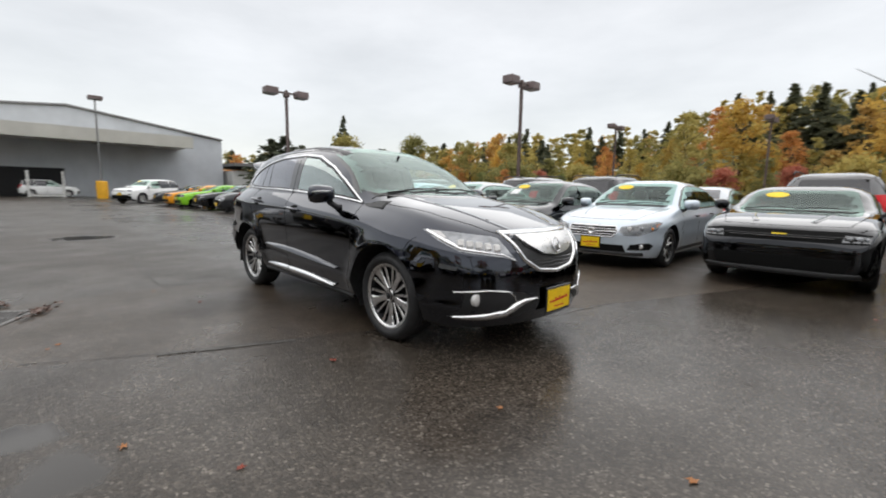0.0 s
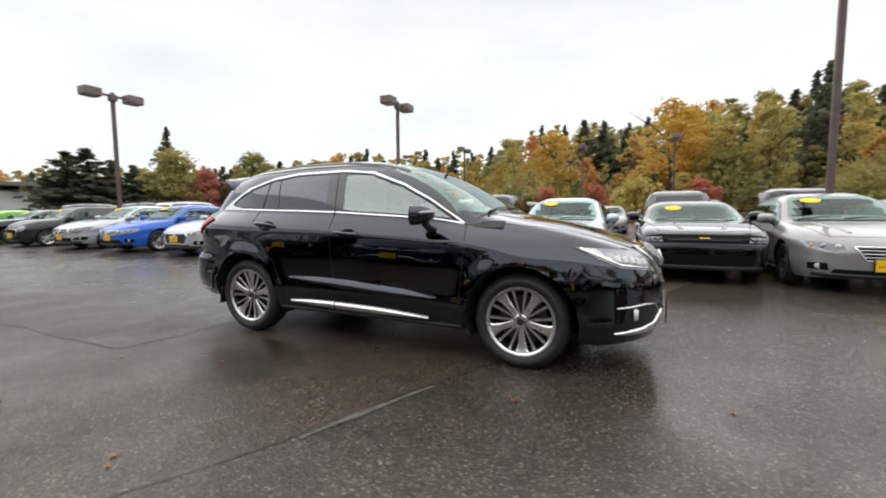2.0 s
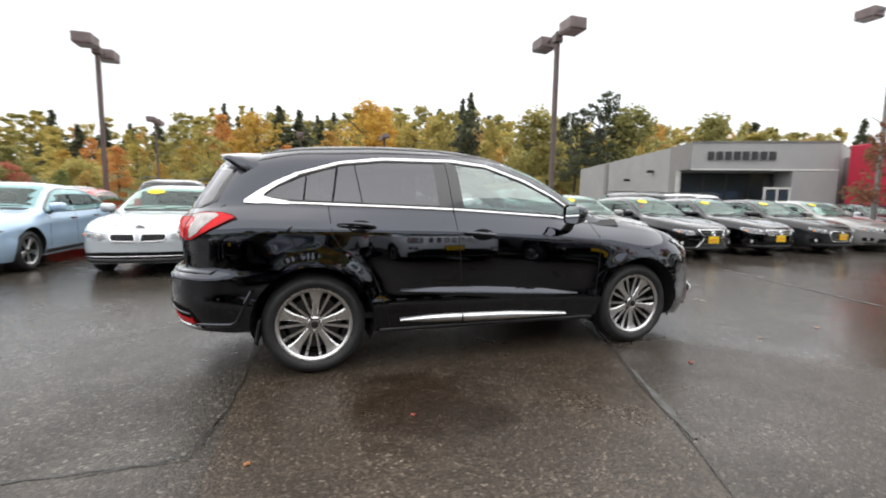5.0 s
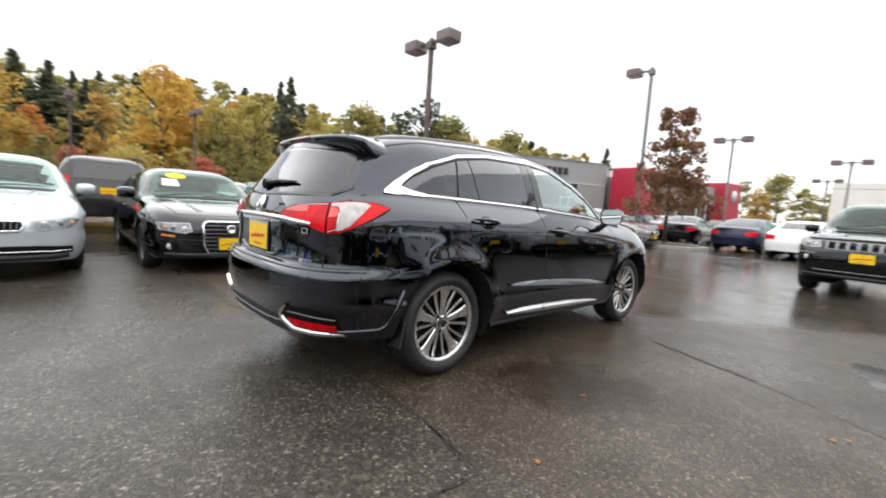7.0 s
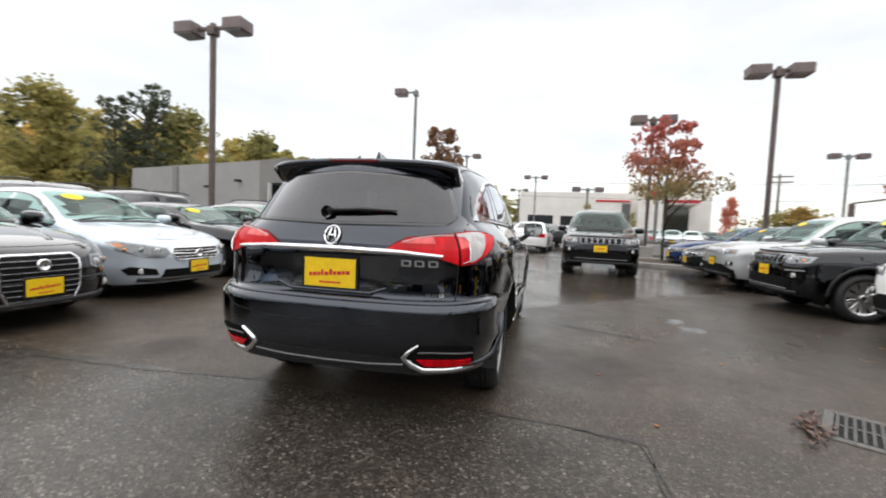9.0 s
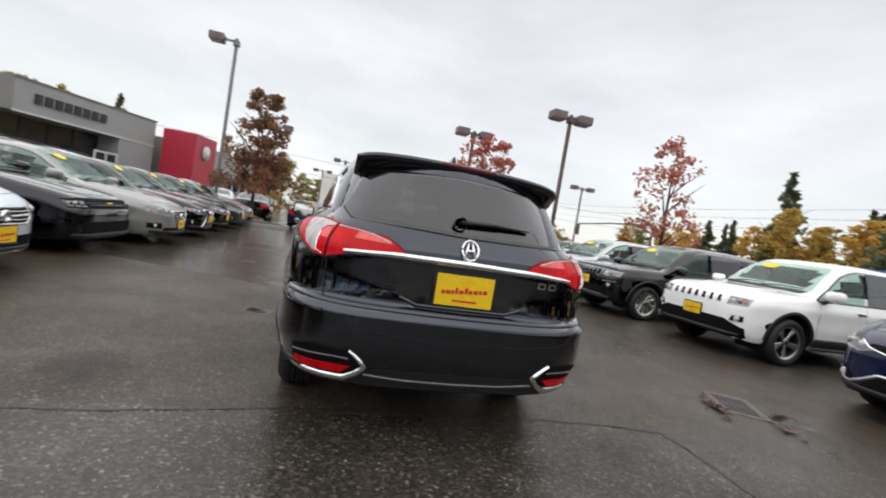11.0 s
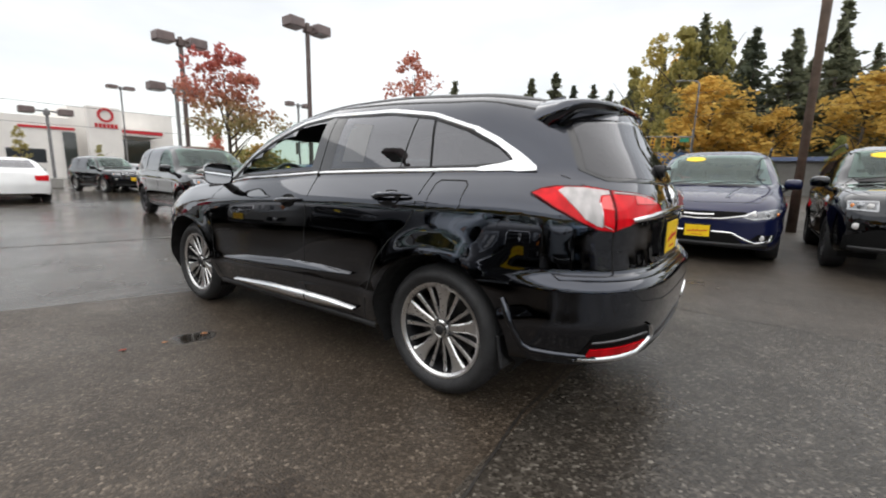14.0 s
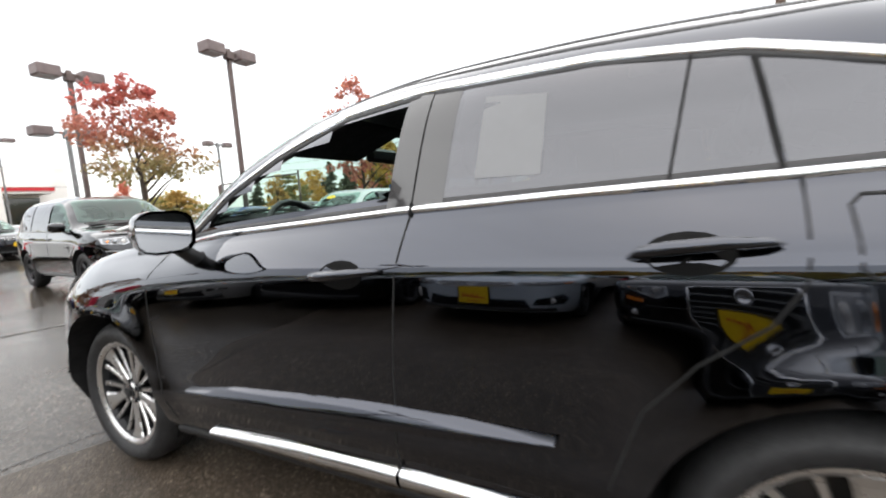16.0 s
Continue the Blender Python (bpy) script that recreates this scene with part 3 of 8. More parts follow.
def put_wheels(car, P, far=False):
    R, rim, w = P["R"], P["rim"], P["tw"]
    parts = wheel_parts(R, rim, w, *P["wheel"], n=14 if far else 48 if car.name.startswith("crossover") else 26)
    for x in (P["xwf"], P["xwr"]):
        for s in (-1, 1):
            m = Matrix.Translation((x, s * (P["track"] / 2), R)) @ pose(0, 0, 0, 0, 11 * x, 0 if s < 0 else 180)
            ty = child("wheel", parts[0], car, "black tyre on an alloy rim", m)
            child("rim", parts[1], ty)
            if not far:
                child("brake_disc", parts[2], ty)
                child("hub_cap", parts[3], ty)
            child("wheel_back", parts[4], ty)


def arch_meshes(P, body):
    """The dark lining of each wheel housing."""
    out = []
    for x in (P["xwf"], P["xwr"]):
        for s in (-1, 1):
            R, n = P["Ra"], 22
            pts, faces = [], []
            for i in range(n + 1):
                a = math.radians(-24 + 228 * i / n)
                px, pz = x + R * math.cos(a), P["R"] + R * math.sin(a)
                pz = max(pz, P["zcut"])
                q, _ = body.cast(px, max(pz, P["zcut"] + 0.02), "y", s)
                yo = abs(q.y) if abs(q.y) > 0.5 else P["track"] / 2
                pts += [(px, s * (yo - 0.002), pz), (px, s * (yo - 0.03), pz), (px, s * 0.42, pz)]
            for i in range(n):
                for k in range(2):
                    faces.append((i * 3 + k, i * 3 + k + 1, i * 3 + k + 4, i * 3 + k + 3))
            faces.append(tuple(i * 3 + 2 for i in range(n + 1)))
            out.append(mesh_of("wheel_arch", pts, faces, M_GAP, False))
    return out


def mirror_mesh(x, y, z, s, col, k0=1.0):
    """A door mirror housing with its arm, and its glass."""
    prof = []
    g = Geo()
    pts, faces = [], []
    n, m = 14, 7
    for i in range(m):
        t = i / (m - 1)
        d = 0.16 * t * k0
        k = math.sqrt(max(0.0, 1 - (t * 0.97) ** 2.4))
        for j in range(n):
            a = 2 * math.pi * j / n
            cy, cz = math.copysign(abs(math.cos(a)) ** 0.6, math.cos(a)), math.copysign(abs(math.sin(a)) ** 0.6, math.sin(a))
            pts.append((x + d, y + s * 0.115 * k0 * cy * k + s * 0.02 * t * -1, z + 0.085 * k0 * cz * k + 0.01 * t))
    for i in range(m - 1):
        for j in range(n):
            j2 = (j + 1) % n
            faces.append((i * n + j, i * n + j2, i * n + n + j2, i * n + n + j))
    faces.append(tuple((m - 1) * n + j for j in range(n)))
    g.add(pts, faces)
    shell = fix_normals(g.mesh("mirror_housing", col, True))
    q = Geo()
    q.add([(x + 0.012, y + s * 0.105 * k0 * math.copysign(abs(math.cos(a)) ** 0.6, math.cos(a)), z + 0.075 * k0 * math.copysign(abs(math.sin(a)) ** 0.6, math.sin(a))) for a in [2 * math.pi * j / n for j in range(n)]], [tuple(range(n))])
    arm = Geo().tube([(x + 0.05, y - s * 0.06, z - 0.06), (x + 0.07, y - s * 0.13, z - 0.11), (x + 0.08, y - s * 0.20, z - 0.13)], [0.035, 0.04, 0.05], 10, True, 0.7)
    return shell, q.mesh("mirror_glass", M_MIRROR), arm.mesh("mirror_arm", M_TRIM, True)


def plate_mesh(w=0.31, h=0.16):
    """A yellow dealer card in a black frame, facing +x."""
    fr = Geo().box(-0.012, 0.0, -w / 2 - 0.016, w / 2 + 0.016, -h / 2 - 0.024, h / 2 + 0.018, None, 0.003)
    cd = Geo().box(-0.004, 0.003, -w / 2, w / 2, -h / 2, h / 2, None, 0.001)
    bar = Geo()
    rng = random.Random(4)
    yy = -w * 0.40
    while yy < w * 0.38:
        d = w * rng.uniform(0.045, 0.085)
        hh = h * rng.choice((0.12, 0.12, 0.2))
        bar.box(0.0031, 0.0045, yy, yy + d, -h * 0.08 + 0.08 * yy, -h * 0.08 + hh + 0.08 * yy)
        yy += d + w * 0.018
    bar.box(0.0031, 0.0045, -w * 0.2, w * 0.22, -h * 0.36, -h * 0.30)
    return fr.mesh("frame", M_GLOSSBLACK), cd.mesh("card", M_YELLOW), bar.mesh("print", M_REDINK)


PLATE = plate_mesh()


def put_plate(car, body, y, z, sign, out=0.018, flat=None):
    q, nr = body.cast(y, z, "x", sign)
    x = q.x if flat is None else flat
    tilt = 0 if flat is None else 0
    m = Matrix.Translation((x + sign * out, y, z)) @ pose(0, 0, 0, 0, tilt, 0 if sign > 0 else 180)
    fr = child("licence_plate", PLATE[0], car, "yellow dealer card in a black plate frame", m)
    child("card", PLATE[1], fr)
    child("print", PLATE[2], fr)


# ---- cars ----
def seat_mesh():
    g = Geo()
    g.box(-0.25, 0.27, -0.25, 0.25, 0.0, 0.16, None, 0.05)
    g.box(-0.06, 0.07, -0.25, 0.25, 0.0, 0.62, pose(-0.24, 0, 0.12, 0, -14, 0), 0.05)
    g.box(-0.045, 0.055, -0.13, 0.13, 0.66, 0.84, pose(-0.24, 0, 0.12, 0, -14, 0), 0.04)
    g.tube([(-0.40, -0.07, 0.72), (-0.41, -0.07, 0.80)], 0.008, 6).tube([(-0.40, 0.07, 0.72), (-0.41, 0.07, 0.80)], 0.008, 6)
    return g.mesh("seat", M_SEAT)


def wheel_ring():
    g = Geo()
    n = 20
    ring = [(0.0, 0.18 * math.cos(2 * math.pi * k / n), 0.18 * math.sin(2 * math.pi * k / n)) for k in range(n + 1)]
    g.tube(ring, 0.016, 8)
    g.box(-0.02, 0.03, -0.07, 0.07, -0.06, 0.05, None, 0.015)
    for a in (0, 180, 270):
        g.box(-0.008, 0.012, 0.04, 0.175, -0.018, 0.018, pose(0, 0, 0, a, 0, 0))
    return g.mesh("steering_wheel", M_TRIM)


SEAT, RING = seat_mesh(), wheel_ring()


def interior(car, P, body):
    xd, zb, w = P["dash"], P["zdash"], P["W"] / 2 - 0.14
    d = Geo()
    d.box(xd - 0.18, xd + 0.38, -w, w, zb - 0.32, zb - 0.03, pose(0, 0, 0), 0.05)
    child("dashboard", d.mesh("dashboard", M_TRIM), car)
    for y in (-0.38, 0.38):
        child("seat", SEAT, car, "", pose(xd - 0.85, y, P["zseat"]))
        child("seat", SEAT, car, "", pose(xd - 1.68, y, P["zseat"]))
    child("steering_wheel", RING, car, "", pose(xd - 0.30, 0.38, zb - 0.06, 0, 24, 0))
    f = Geo().box(P["xwr"] + 0.1, P["xwf"] - 0.45, -w, w, P["zseat"] - 0.14, P["zseat"] - 0.10)
    child("cabin_floor", f.mesh("cabin_floor", M_TRIM), car)


def underbody(body, P):
    g, nv = body.g, body.nv
    verts, faces = [], []
    for r in g:
        z = r[0, 2] + 0.03
        verts += [(r[0, 0], r[0, 1] * 0.97, r[0, 2]), (r[0, 0], r[0, 1] * 0.80, z), (r[-1, 0], r[-1, 1] * 0.80, z), (r[-1, 0], r[-1, 1] * 0.97, r[-1, 2])]
    for i in range(len(g) - 1):
        a = i * 4
        for k in range(3):
            b = a + k
            if k != 1:
                x = (g[i][0, 0] + g[i + 1][0, 0]) / 2
                if abs(x - P["xwf"]) < P["Ra"] or abs(x - P["xwr"]) < P["Ra"]:
                    continue
            faces.append((b, b + 1, b + 5, b + 4))
    return mesh_of("underbody", verts, faces, M_TRIM, False)


def band(P, body, x0, x1, up=0.10, low=0.012, n=16):
    """The outline of the side glass between two places along the car."""
    top, belt = curve(P["top"]), curve(P["belt"])
    xs = np.linspace(x0, x1, n)
    lo = [(float(x), float(belt(x)) + low) for x in xs]
    hi = [(float(x), float(max(belt(x) + low + 0.004, top(x) - up))) for x in xs]
    return lo + hi[::-1]


def base_params(kind):
    """Proportions of the everyday car shapes on the lot."""
    D = dict(n=4.6, T=0.30, pr=3.4, pf=3.0, zcut=0.16, df=0.8, dr=1.0,
             prof=[(0, .93), (.1, .965), (.25, .985), (.45, 1.0), (.6, .995), (.78, 1.0), (.9, .975), (1, .94)])
    if kind == "sedan":
        D.update(W=1.82, xr=-2.40, xf=2.38, x1r=-1.75, x1f=1.55, R=.33, rim=.225, tw=.215, xwf=1.40, xwr=-1.37, track=1.56, Ra=.385,
                 top=[(-2.40, .99), (-2.3, 1.05), (-1.80, 1.10), (-1.45, 1.25), (-1.05, 1.41), (-.6, 1.46), (-.1, 1.47), (.22, 1.42), (.60, 1.22), (1.0, 1.0), (1.5, .94), (2.0, .85), (2.30, .75), (2.38, .68)],
                 belt=[(-2.40, .93), (-1.8, .985), (-.5, .95), (.9, .92), (1.5, .86), (2.1, .74), (2.38, .62)],
                 bot=[(-2.40, .33), (-1.9, .25), (-.9, .20), (.9, .20), (1.8, .19), (2.38, .23)], half=[(-2.4, .88), (-1.4, .91), (0, .905), (1.4, .91), (2.38, .84)],
                 leanf=[(0, .06), (.4, 0), (.55, 0), (.72, .04), (1.0, .08)], leanr=[(0, .08), (.45, .02), (.6, 0), (.95, .06), (1.1, .08)],
                 glass=(-1.62, .84), split=(-.10, -1.02), ws=(1.02, 1.40, .70, .56), rg=(1.12, 1.36, .60, .50), dash=.72, zdash=.98, zseat=.34)
    elif kind == "coupe":
        D.update(base_params("sedan"))
        D.update(W=1.92, xf=2.42, top=[(-2.40, 1.00), (-2.2, 1.08), (-1.75, 1.10), (-1.3, 1.22), (-.85, 1.34), (-.4, 1.375), (0, 1.36), (.25, 1.30), (.6, 1.14), (.95, 1.0), (1.5, .955), (2.1, .865), (2.36, .785), (2.42, .69)],
                 belt=[(-2.40, .94), (-1.8, 1.03), (-.5, .985), (.9, .95), (1.5, .90), (2.1, .80), (2.42, .64)], half=[(-2.4, .92), (-1.4, .955), (0, .93), (1.4, .955), (2.42, .90)],
                 pf=5.5, R=.355, rim=.255, Ra=.41, track=1.64, ws=(1.0, 1.29, .72, .60), rg=(1.12, 1.30, .58, .48), glass=(-1.2, .78), split=(-.35, -.36), dash=.66, zdash=.97, zseat=.26)
    elif kind == "suv":
        D.update(W=1.90, xr=-2.36, xf=2.36, x1r=-1.75, x1f=1.70, R=.37, rim=.24, tw=.24, xwf=1.42, xwr=-1.42, track=1.62, Ra=.43, T=.24, n=5.5, pf=4.6, pr=4.2,
                 top=[(-2.36, 1.62), (-2.2, 1.69), (-1.6, 1.745), (-.9, 1.765), (-.2, 1.76), (.2, 1.70), (.55, 1.50), (.95, 1.22), (1.1, 1.17), (1.6, 1.13), (2.1, 1.06), (2.29, .99), (2.36, .92)],
                 belt=[(-2.36, 1.18), (-1.5, 1.14), (0, 1.10), (.95, 1.08), (1.6, 1.04), (2.1, .98), (2.36, .86)],
                 bot=[(-2.36, .42), (-1.9, .34), (-.9, .28), (.9, .28), (1.8, .28), (2.36, .34)], half=[(-2.36, .92), (-1.4, .95), (0, .935), (1.4, .95), (2.36, .90)],
                 leanf=[(0, .10), (.5, 0), (.65, 0), (.9, .04), (1.1, .08)], leanr=[(0, .10), (.5, 0), (.75, 0), (1.1, .10), (1.5, .27), (1.7, .33)],
                 glass=(-1.95, .93), split=(-.18, -1.10), ws=(1.25, 1.66, .72, .60), rg=(1.22, 1.58, .62, .54), dash=.78, zdash=1.14, zseat=.52)
    elif kind == "van":
        D.update(base_params("suv"))
        D.update(W=2.0, xr=-2.55, xf=2.60, R=.35, x1r=-1.9, x1f=1.6, xwf=1.60, xwr=-1.48, track=1.70, Ra=.41, T=.26, pf=4.0,
                 top=[(-2.55, 1.57), (-2.3, 1.65), (-1.6, 1.70), (-.6, 1.72), (.1, 1.70), (.5, 1.62), (.95, 1.41), (1.4, 1.15), (1.62, 1.08), (2.1, .98), (2.45, .86), (2.60, .76)],
                 belt=[(-2.55, 1.14), (-1.5, 1.10), (0, 1.06), (1.2, 1.02), (1.7, .97), (2.2, .84), (2.60, .68)],
                 bot=[(-2.55, .34), (-1.9, .26), (-.9, .22), (.9, .22), (1.8, .20), (2.60, .25)], half=[(-2.55, .95), (-1.4, 1.0), (0, .99), (1.5, 1.0), (2.6, .92)],
                 leanf=[(0, .08), (.4, 0), (.6, 0), (.8, .05), (1.1, .1)],
                 glass=(-2.1, 1.25), split=(.05, -1.0), ws=(1.12, 1.60, .80, .62), rg=(1.2, 1.58, .66, .56), dash=1.05, zdash=1.06, zseat=.45)
    elif kind == "hatch":
        D.update(base_params("suv"))
        D.update(W=1.74, xr=-1.92, xf=1.98, x1r=-1.3, x1f=1.2, R=.31, rim=.21, tw=.2, xwf=1.25, xwr=-1.25, track=1.48, Ra=.365, pf=2.6,
                 top=[(-1.92, 1.36), (-1.75, 1.42), (-1.0, 1.46), (-.3, 1.47), (.1, 1.42), (.45, 1.22), (.8, 1.02), (1.3, .97), (1.7, .88), (1.92, .78), (1.98, .68)],
                 belt=[(-1.92, .98), (-1.2, .96), (0, .93), (.8, .91), (1.4, .86), (1.98, .64)],
                 bot=[(-1.92, .32), (-1.4, .24), (-.7, .19), (.7, .19), (1.4, .19), (1.98, .22)], half=[(-1.92, .84), (-1.2, .87), (0, .86), (1.2, .87), (1.98, .80)],
                 leanf=[(0, .06), (.4, 0), (.6, 0), (.8, .06)], leanr=[(0, .08), (.5, 0), (.7, 0), (1.0, .06), (1.4, .22)],
                 glass=(-1.55, .68), split=(-.05, -1.0), ws=(1.04, 1.38, .66, .54), rg=(1.04, 1.32, .56, .48), dash=.58, zdash=.97, zseat=.32)
    return D


def scaled_poly(poly, sy, dz=0.0):
    return [(a * sy, b + dz) for a, b in poly]


BODIES = {}


def make_car(name, label, kind, col, m, face=None, group="parked cars on the lot", roofbars=False, sticker=True, wheel=None, plate=True, change=None, clad=False, paper=False, far=False):
    """A parked car with glass, lamps, grille, mirrors, wheels and a simple cabin."""
    P = base_params(kind)
    P.update(change or {})
    P["wheel"] = wheel or ((6, "broad") if far else (10, "twin" if kind in ("suv", "van") else "many"))
    key = (kind, str(change), far)
    if key not in BODIES:
        P["shape"] = flanks(P)
        B = Body(P, 34, 8, 10, 8) if far else Body(P, 60, 12, 17, 11)
        x0, x1 = P["glass"]
        mid, rear = P["split"]
        zb, zt, wb, wt = P["ws"]
        ws = [(-wb, zb), (wb, zb), (wt + .02, zt - .03), (wt - .05, zt), (-wt + .05, zt), (-wt - .02, zt - .03)]
        zb, zt, wb, wt = P["rg"]
        rg = [(-wb, zb), (wb, zb), (wt, zt), (-wt, zt)]
        side = band(P, B, x0, x1)
        sh = B.skin("shell", M_TRIM, [("y", 1, inset(side, .02)), ("y", -1, inset(side, .02)), ("x", 1, inset(ws, .03)), ("x", -1, inset(rg, .03))],
                    [(P["xwf"], P["R"], P["Ra"]), (P["xwr"], P["R"], P["Ra"])])
        shared = [("windscreen", B.panel("windscreen", ws, "x", 1, M_GLASS, .007, .06), ""), ("rear_window", B.panel("rear_window", rg, "x", -1, M_TINT, .007, .06), "")]
        cuts = [(x0, rear - .03), (rear + .03, mid - .04), (mid + .04, x1)] if rear < mid - .1 else [(x0, mid - .04), (mid + .04, x1)]
        for s in (-1, 1):
            for k, (a, b) in enumerate(cuts):
                last = k == len(cuts) - 1
                shared.append(("side_window", B.panel("side_window", band(P, B, a, b, .115, .02), "y", s, M_GLASS if last or kind in ("sedan", "coupe") else M_TINT, .006, .06), ""))
            shared.append(("window_trim", B.strip("window_trim", side, "y", s, M_GLOSSBLACK, .028, .004, .07, True), ""))
            bl, z0 = curve(P["belt"]), P["zcut"] + .1
            for xg in (x1 - .02, mid, rear if rear < mid - .1 else None):
                if xg is None:
                    continue
                shared.append(("door_gap", B.strip("door_gap", [(xg, float(bl(xg))), (xg + .02, z0 + .3), (xg - .01, z0 + .06)], "y", s, M_GAP, .008, .0015, .08), ""))
            for xg in (mid + .14, rear + .16):
                if rear >= mid - .1 and xg != mid + .14:
                    continue
                zz = float(bl(xg)) - .12
                q, nr = B.cast(xg, zz, "y", s)
                shared.append(("door_handle", Geo().box(-.09, .09, -.014, .028, -.014, .014, Matrix.Translation(q) @ pose(0, 0, 0, 0, 0, 0 if s > 0 else 180), .01).mesh("door_handle", M_TRIM, True), ""))
            shared.append(("sill", B.strip("sill", [(P["xwr"] + P["Ra"] + .03, P["zcut"] + .12), (P["xwf"] - P["Ra"] - .03, P["zcut"] + .11)], "y", s, M_TRIM, .07, .012, .1), ""))
        hw, xe, top = P["W"] / 2, P["xf"] - .30, curve(P["top"])
        xw = float(np.interp(-P["ws"][0], -top(np.linspace(0, 1.6, 60)), np.linspace(0, 1.6, 60)))
        for s in (-1, 1):
            shared.append(("bonnet_gap", B.strip("bonnet_gap", [(xw + .10, s * (hw - .17)), ((xw + xe) / 2, s * (hw - .20)), (xe, s * (hw - .32))], "z", 1, M_GAP, .010, .002, .08), ""))
            a, na = B.cast(xw + .07, s * .30 - .32, "z", 1)
            b, nb = B.cast(xw - .03, s * .30 + .28, "z", 1)
            shared.append(("wiper", Geo().tube([a + na * .03, (a + b) / 2 + na * .045, b + nb * .03], [.012, .010, .007], 6).mesh("wiper", M_TRIM, True), ""))
        shared.append(("bonnet_edge", B.strip("bonnet_edge", [(xe, .32 - hw), (xe + .08, -.3), (xe + .10, 0), (xe + .08, .3), (xe, hw - .32)], "z", 1, M_GAP, .010, .002, .08), ""))
        shared.append(("cowl", B.panel("cowl", [(xw - .02, -.66), (xw + .10, -.60), (xw + .13, 0), (xw + .10, .60), (xw - .02, .66), (xw + .03, 0)], "z", 1, M_TRIM, .008, .07), ""))
        zl = float(curve(P["bot"])(P["xf"])) + .035
        shared.append(("front_lip", B.strip("front_lip", [(-hw + .18, zl), (hw - .18, zl)], "x", 1, M_TRIM, .06, .018, .08), ""))
        shared += [("wheel_arch", q, "") for q in arch_meshes(P, B)]
        shared.append(("underbody", underbody(B, P), ""))
        BODIES[key] = (B, sh, shared)
    B, sh, shared = BODIES[key]
    car = thing(name, label, "car", m, group)
    shell = sh.copy()
    shell.materials[0] = M_PAINT[col]
    child("body", shell, car)
    for nm, me, lb in shared:
        if not (far and nm in ("wiper", "cowl", "bonnet_edge", "bonnet_gap", "front_lip", "sill", "door_handle")):
            child(nm, me, car, lb)
    belt = curve(P["belt"])
    xm = P["glass"][1] - .16
    for s in (-1, 1):
        a, b, c = mirror_mesh(xm, s * (P["W"] / 2 + .07), float(belt(xm)) + .10, s, M_PAINT[col])
        mo = child("mirror", a, car)
        child("mirror_glass", b, mo)
        child("mirror_arm", c, mo)
    face = face or FACES["plain"]
    fy, dz = P["W"] / 1.84, P.get("facez", {"suv": .16, "van": .04, "coupe": .05}.get(kind, 0.0))
    for nm, poly, mat, off, both in face["parts"]:
        pl = scaled_poly(poly, fy, dz)
        for k, pq in enumerate((pl, mirror_poly(pl)) if both else (pl,)):
            ob = child(nm, B.panel(nm, pq, "x", 1, mat or M_PAINT[col], off + .004, .04), car)
            cy, cz = sum(p[0] for p in pq) / len(pq), sum(p[1] for p in pq) / len(pq)
            if far:
                continue
            if nm == "headlamp":
                w = max(abs(p[0]) for p in pq) - min(abs(p[0]) for p in pq)
                sg = 1 if cy > 0 else -1
                child("lamp_inner", B.panel("lamp_inner", inset(pq, .020), "x", 1, M_VOID if mat is M_LAMPDARK else M_LAMPDARK, off + .008, .04), ob)
                for u, r, mt in ((-.22, .036, M_LAMPDARK if mat is M_LAMPDARK else M_CLEARLENS), (.08, .042, M_LAMP), (.34, .024, M_LAMP if mat is M_LAMPDARK else M_AMBER)):
                    q, nr = B.cast(cy + sg * u * w, cz + .01 * u, "x", 1)
                    child("lamp_lens", Geo().lathe([(r, -.01), (r, .016), (r * .8, .022), (0, .026)], 14, "x", q).mesh("lamp_lens", mt, True), ob)
            elif nm == "fog_lamp_bezel":
                q, nr = B.cast(cy, cz, "x", 1)
                child("fog_lamp", Geo().lathe([(.040, -.01), (.040, .014), (.030, .020), (0, .022)], 14, "x", q).mesh("fog_lamp", M_CLEARLENS, True), ob)
    if face.get("emblem") and not far:
        q, nr = B.cast(0, face["emblem"] + dz, "x", 1)
        child("emblem", Geo().lathe([(.058, -.01), (.058, .024), (.040, .028), (.038, .018), (0, .020)], 20, "x", q).mesh("emblem", M_CHROME, True), car, "round chrome emblem")
    for s in () if far else (-1, 1):
        child("bonnet_crease", B.strip("bonnet_crease", [(P["glass"][1] + .34, s * .46), (P["xf"] - .75, s * .40), (P["xf"] - .38, s * .30)], "z", 1, M_PAINT[col], .07, .007, .08), car)
        if clad:
            for xc in (P["xwf"], P["xwr"]):
                al = [(xc + (P["Ra"] + .015) * math.cos(radians(a)), P["R"] + (P["Ra"] + .015) * math.sin(radians(a))) for a in range(0, 181, 15)]
                child("arch_cladding", B.strip("arch_cladding", al, "y", s, M_TRIM, .055, .012, .06), car)
            child("side_cladding", B.strip("side_cladding", [(P["xwr"] + P["Ra"] + .03, P["zcut"] + .24), (P["xwf"] - P["Ra"] - .03, P["zcut"] + .23)], "y", s, M_TRIM, .14, .014, .1), car)
    if paper:
        zb, z1, wb, wt = P["ws"]
        child("window_paper", B.panel("window_paper", [(-.52, z1 - .24), (-.28, z1 - .24), (-.29, z1 - .13), (-.50, z1 - .13)], "x", 1, M_PAPER, .011, .05, 0.0), car, "white paper sheet behind the glass")
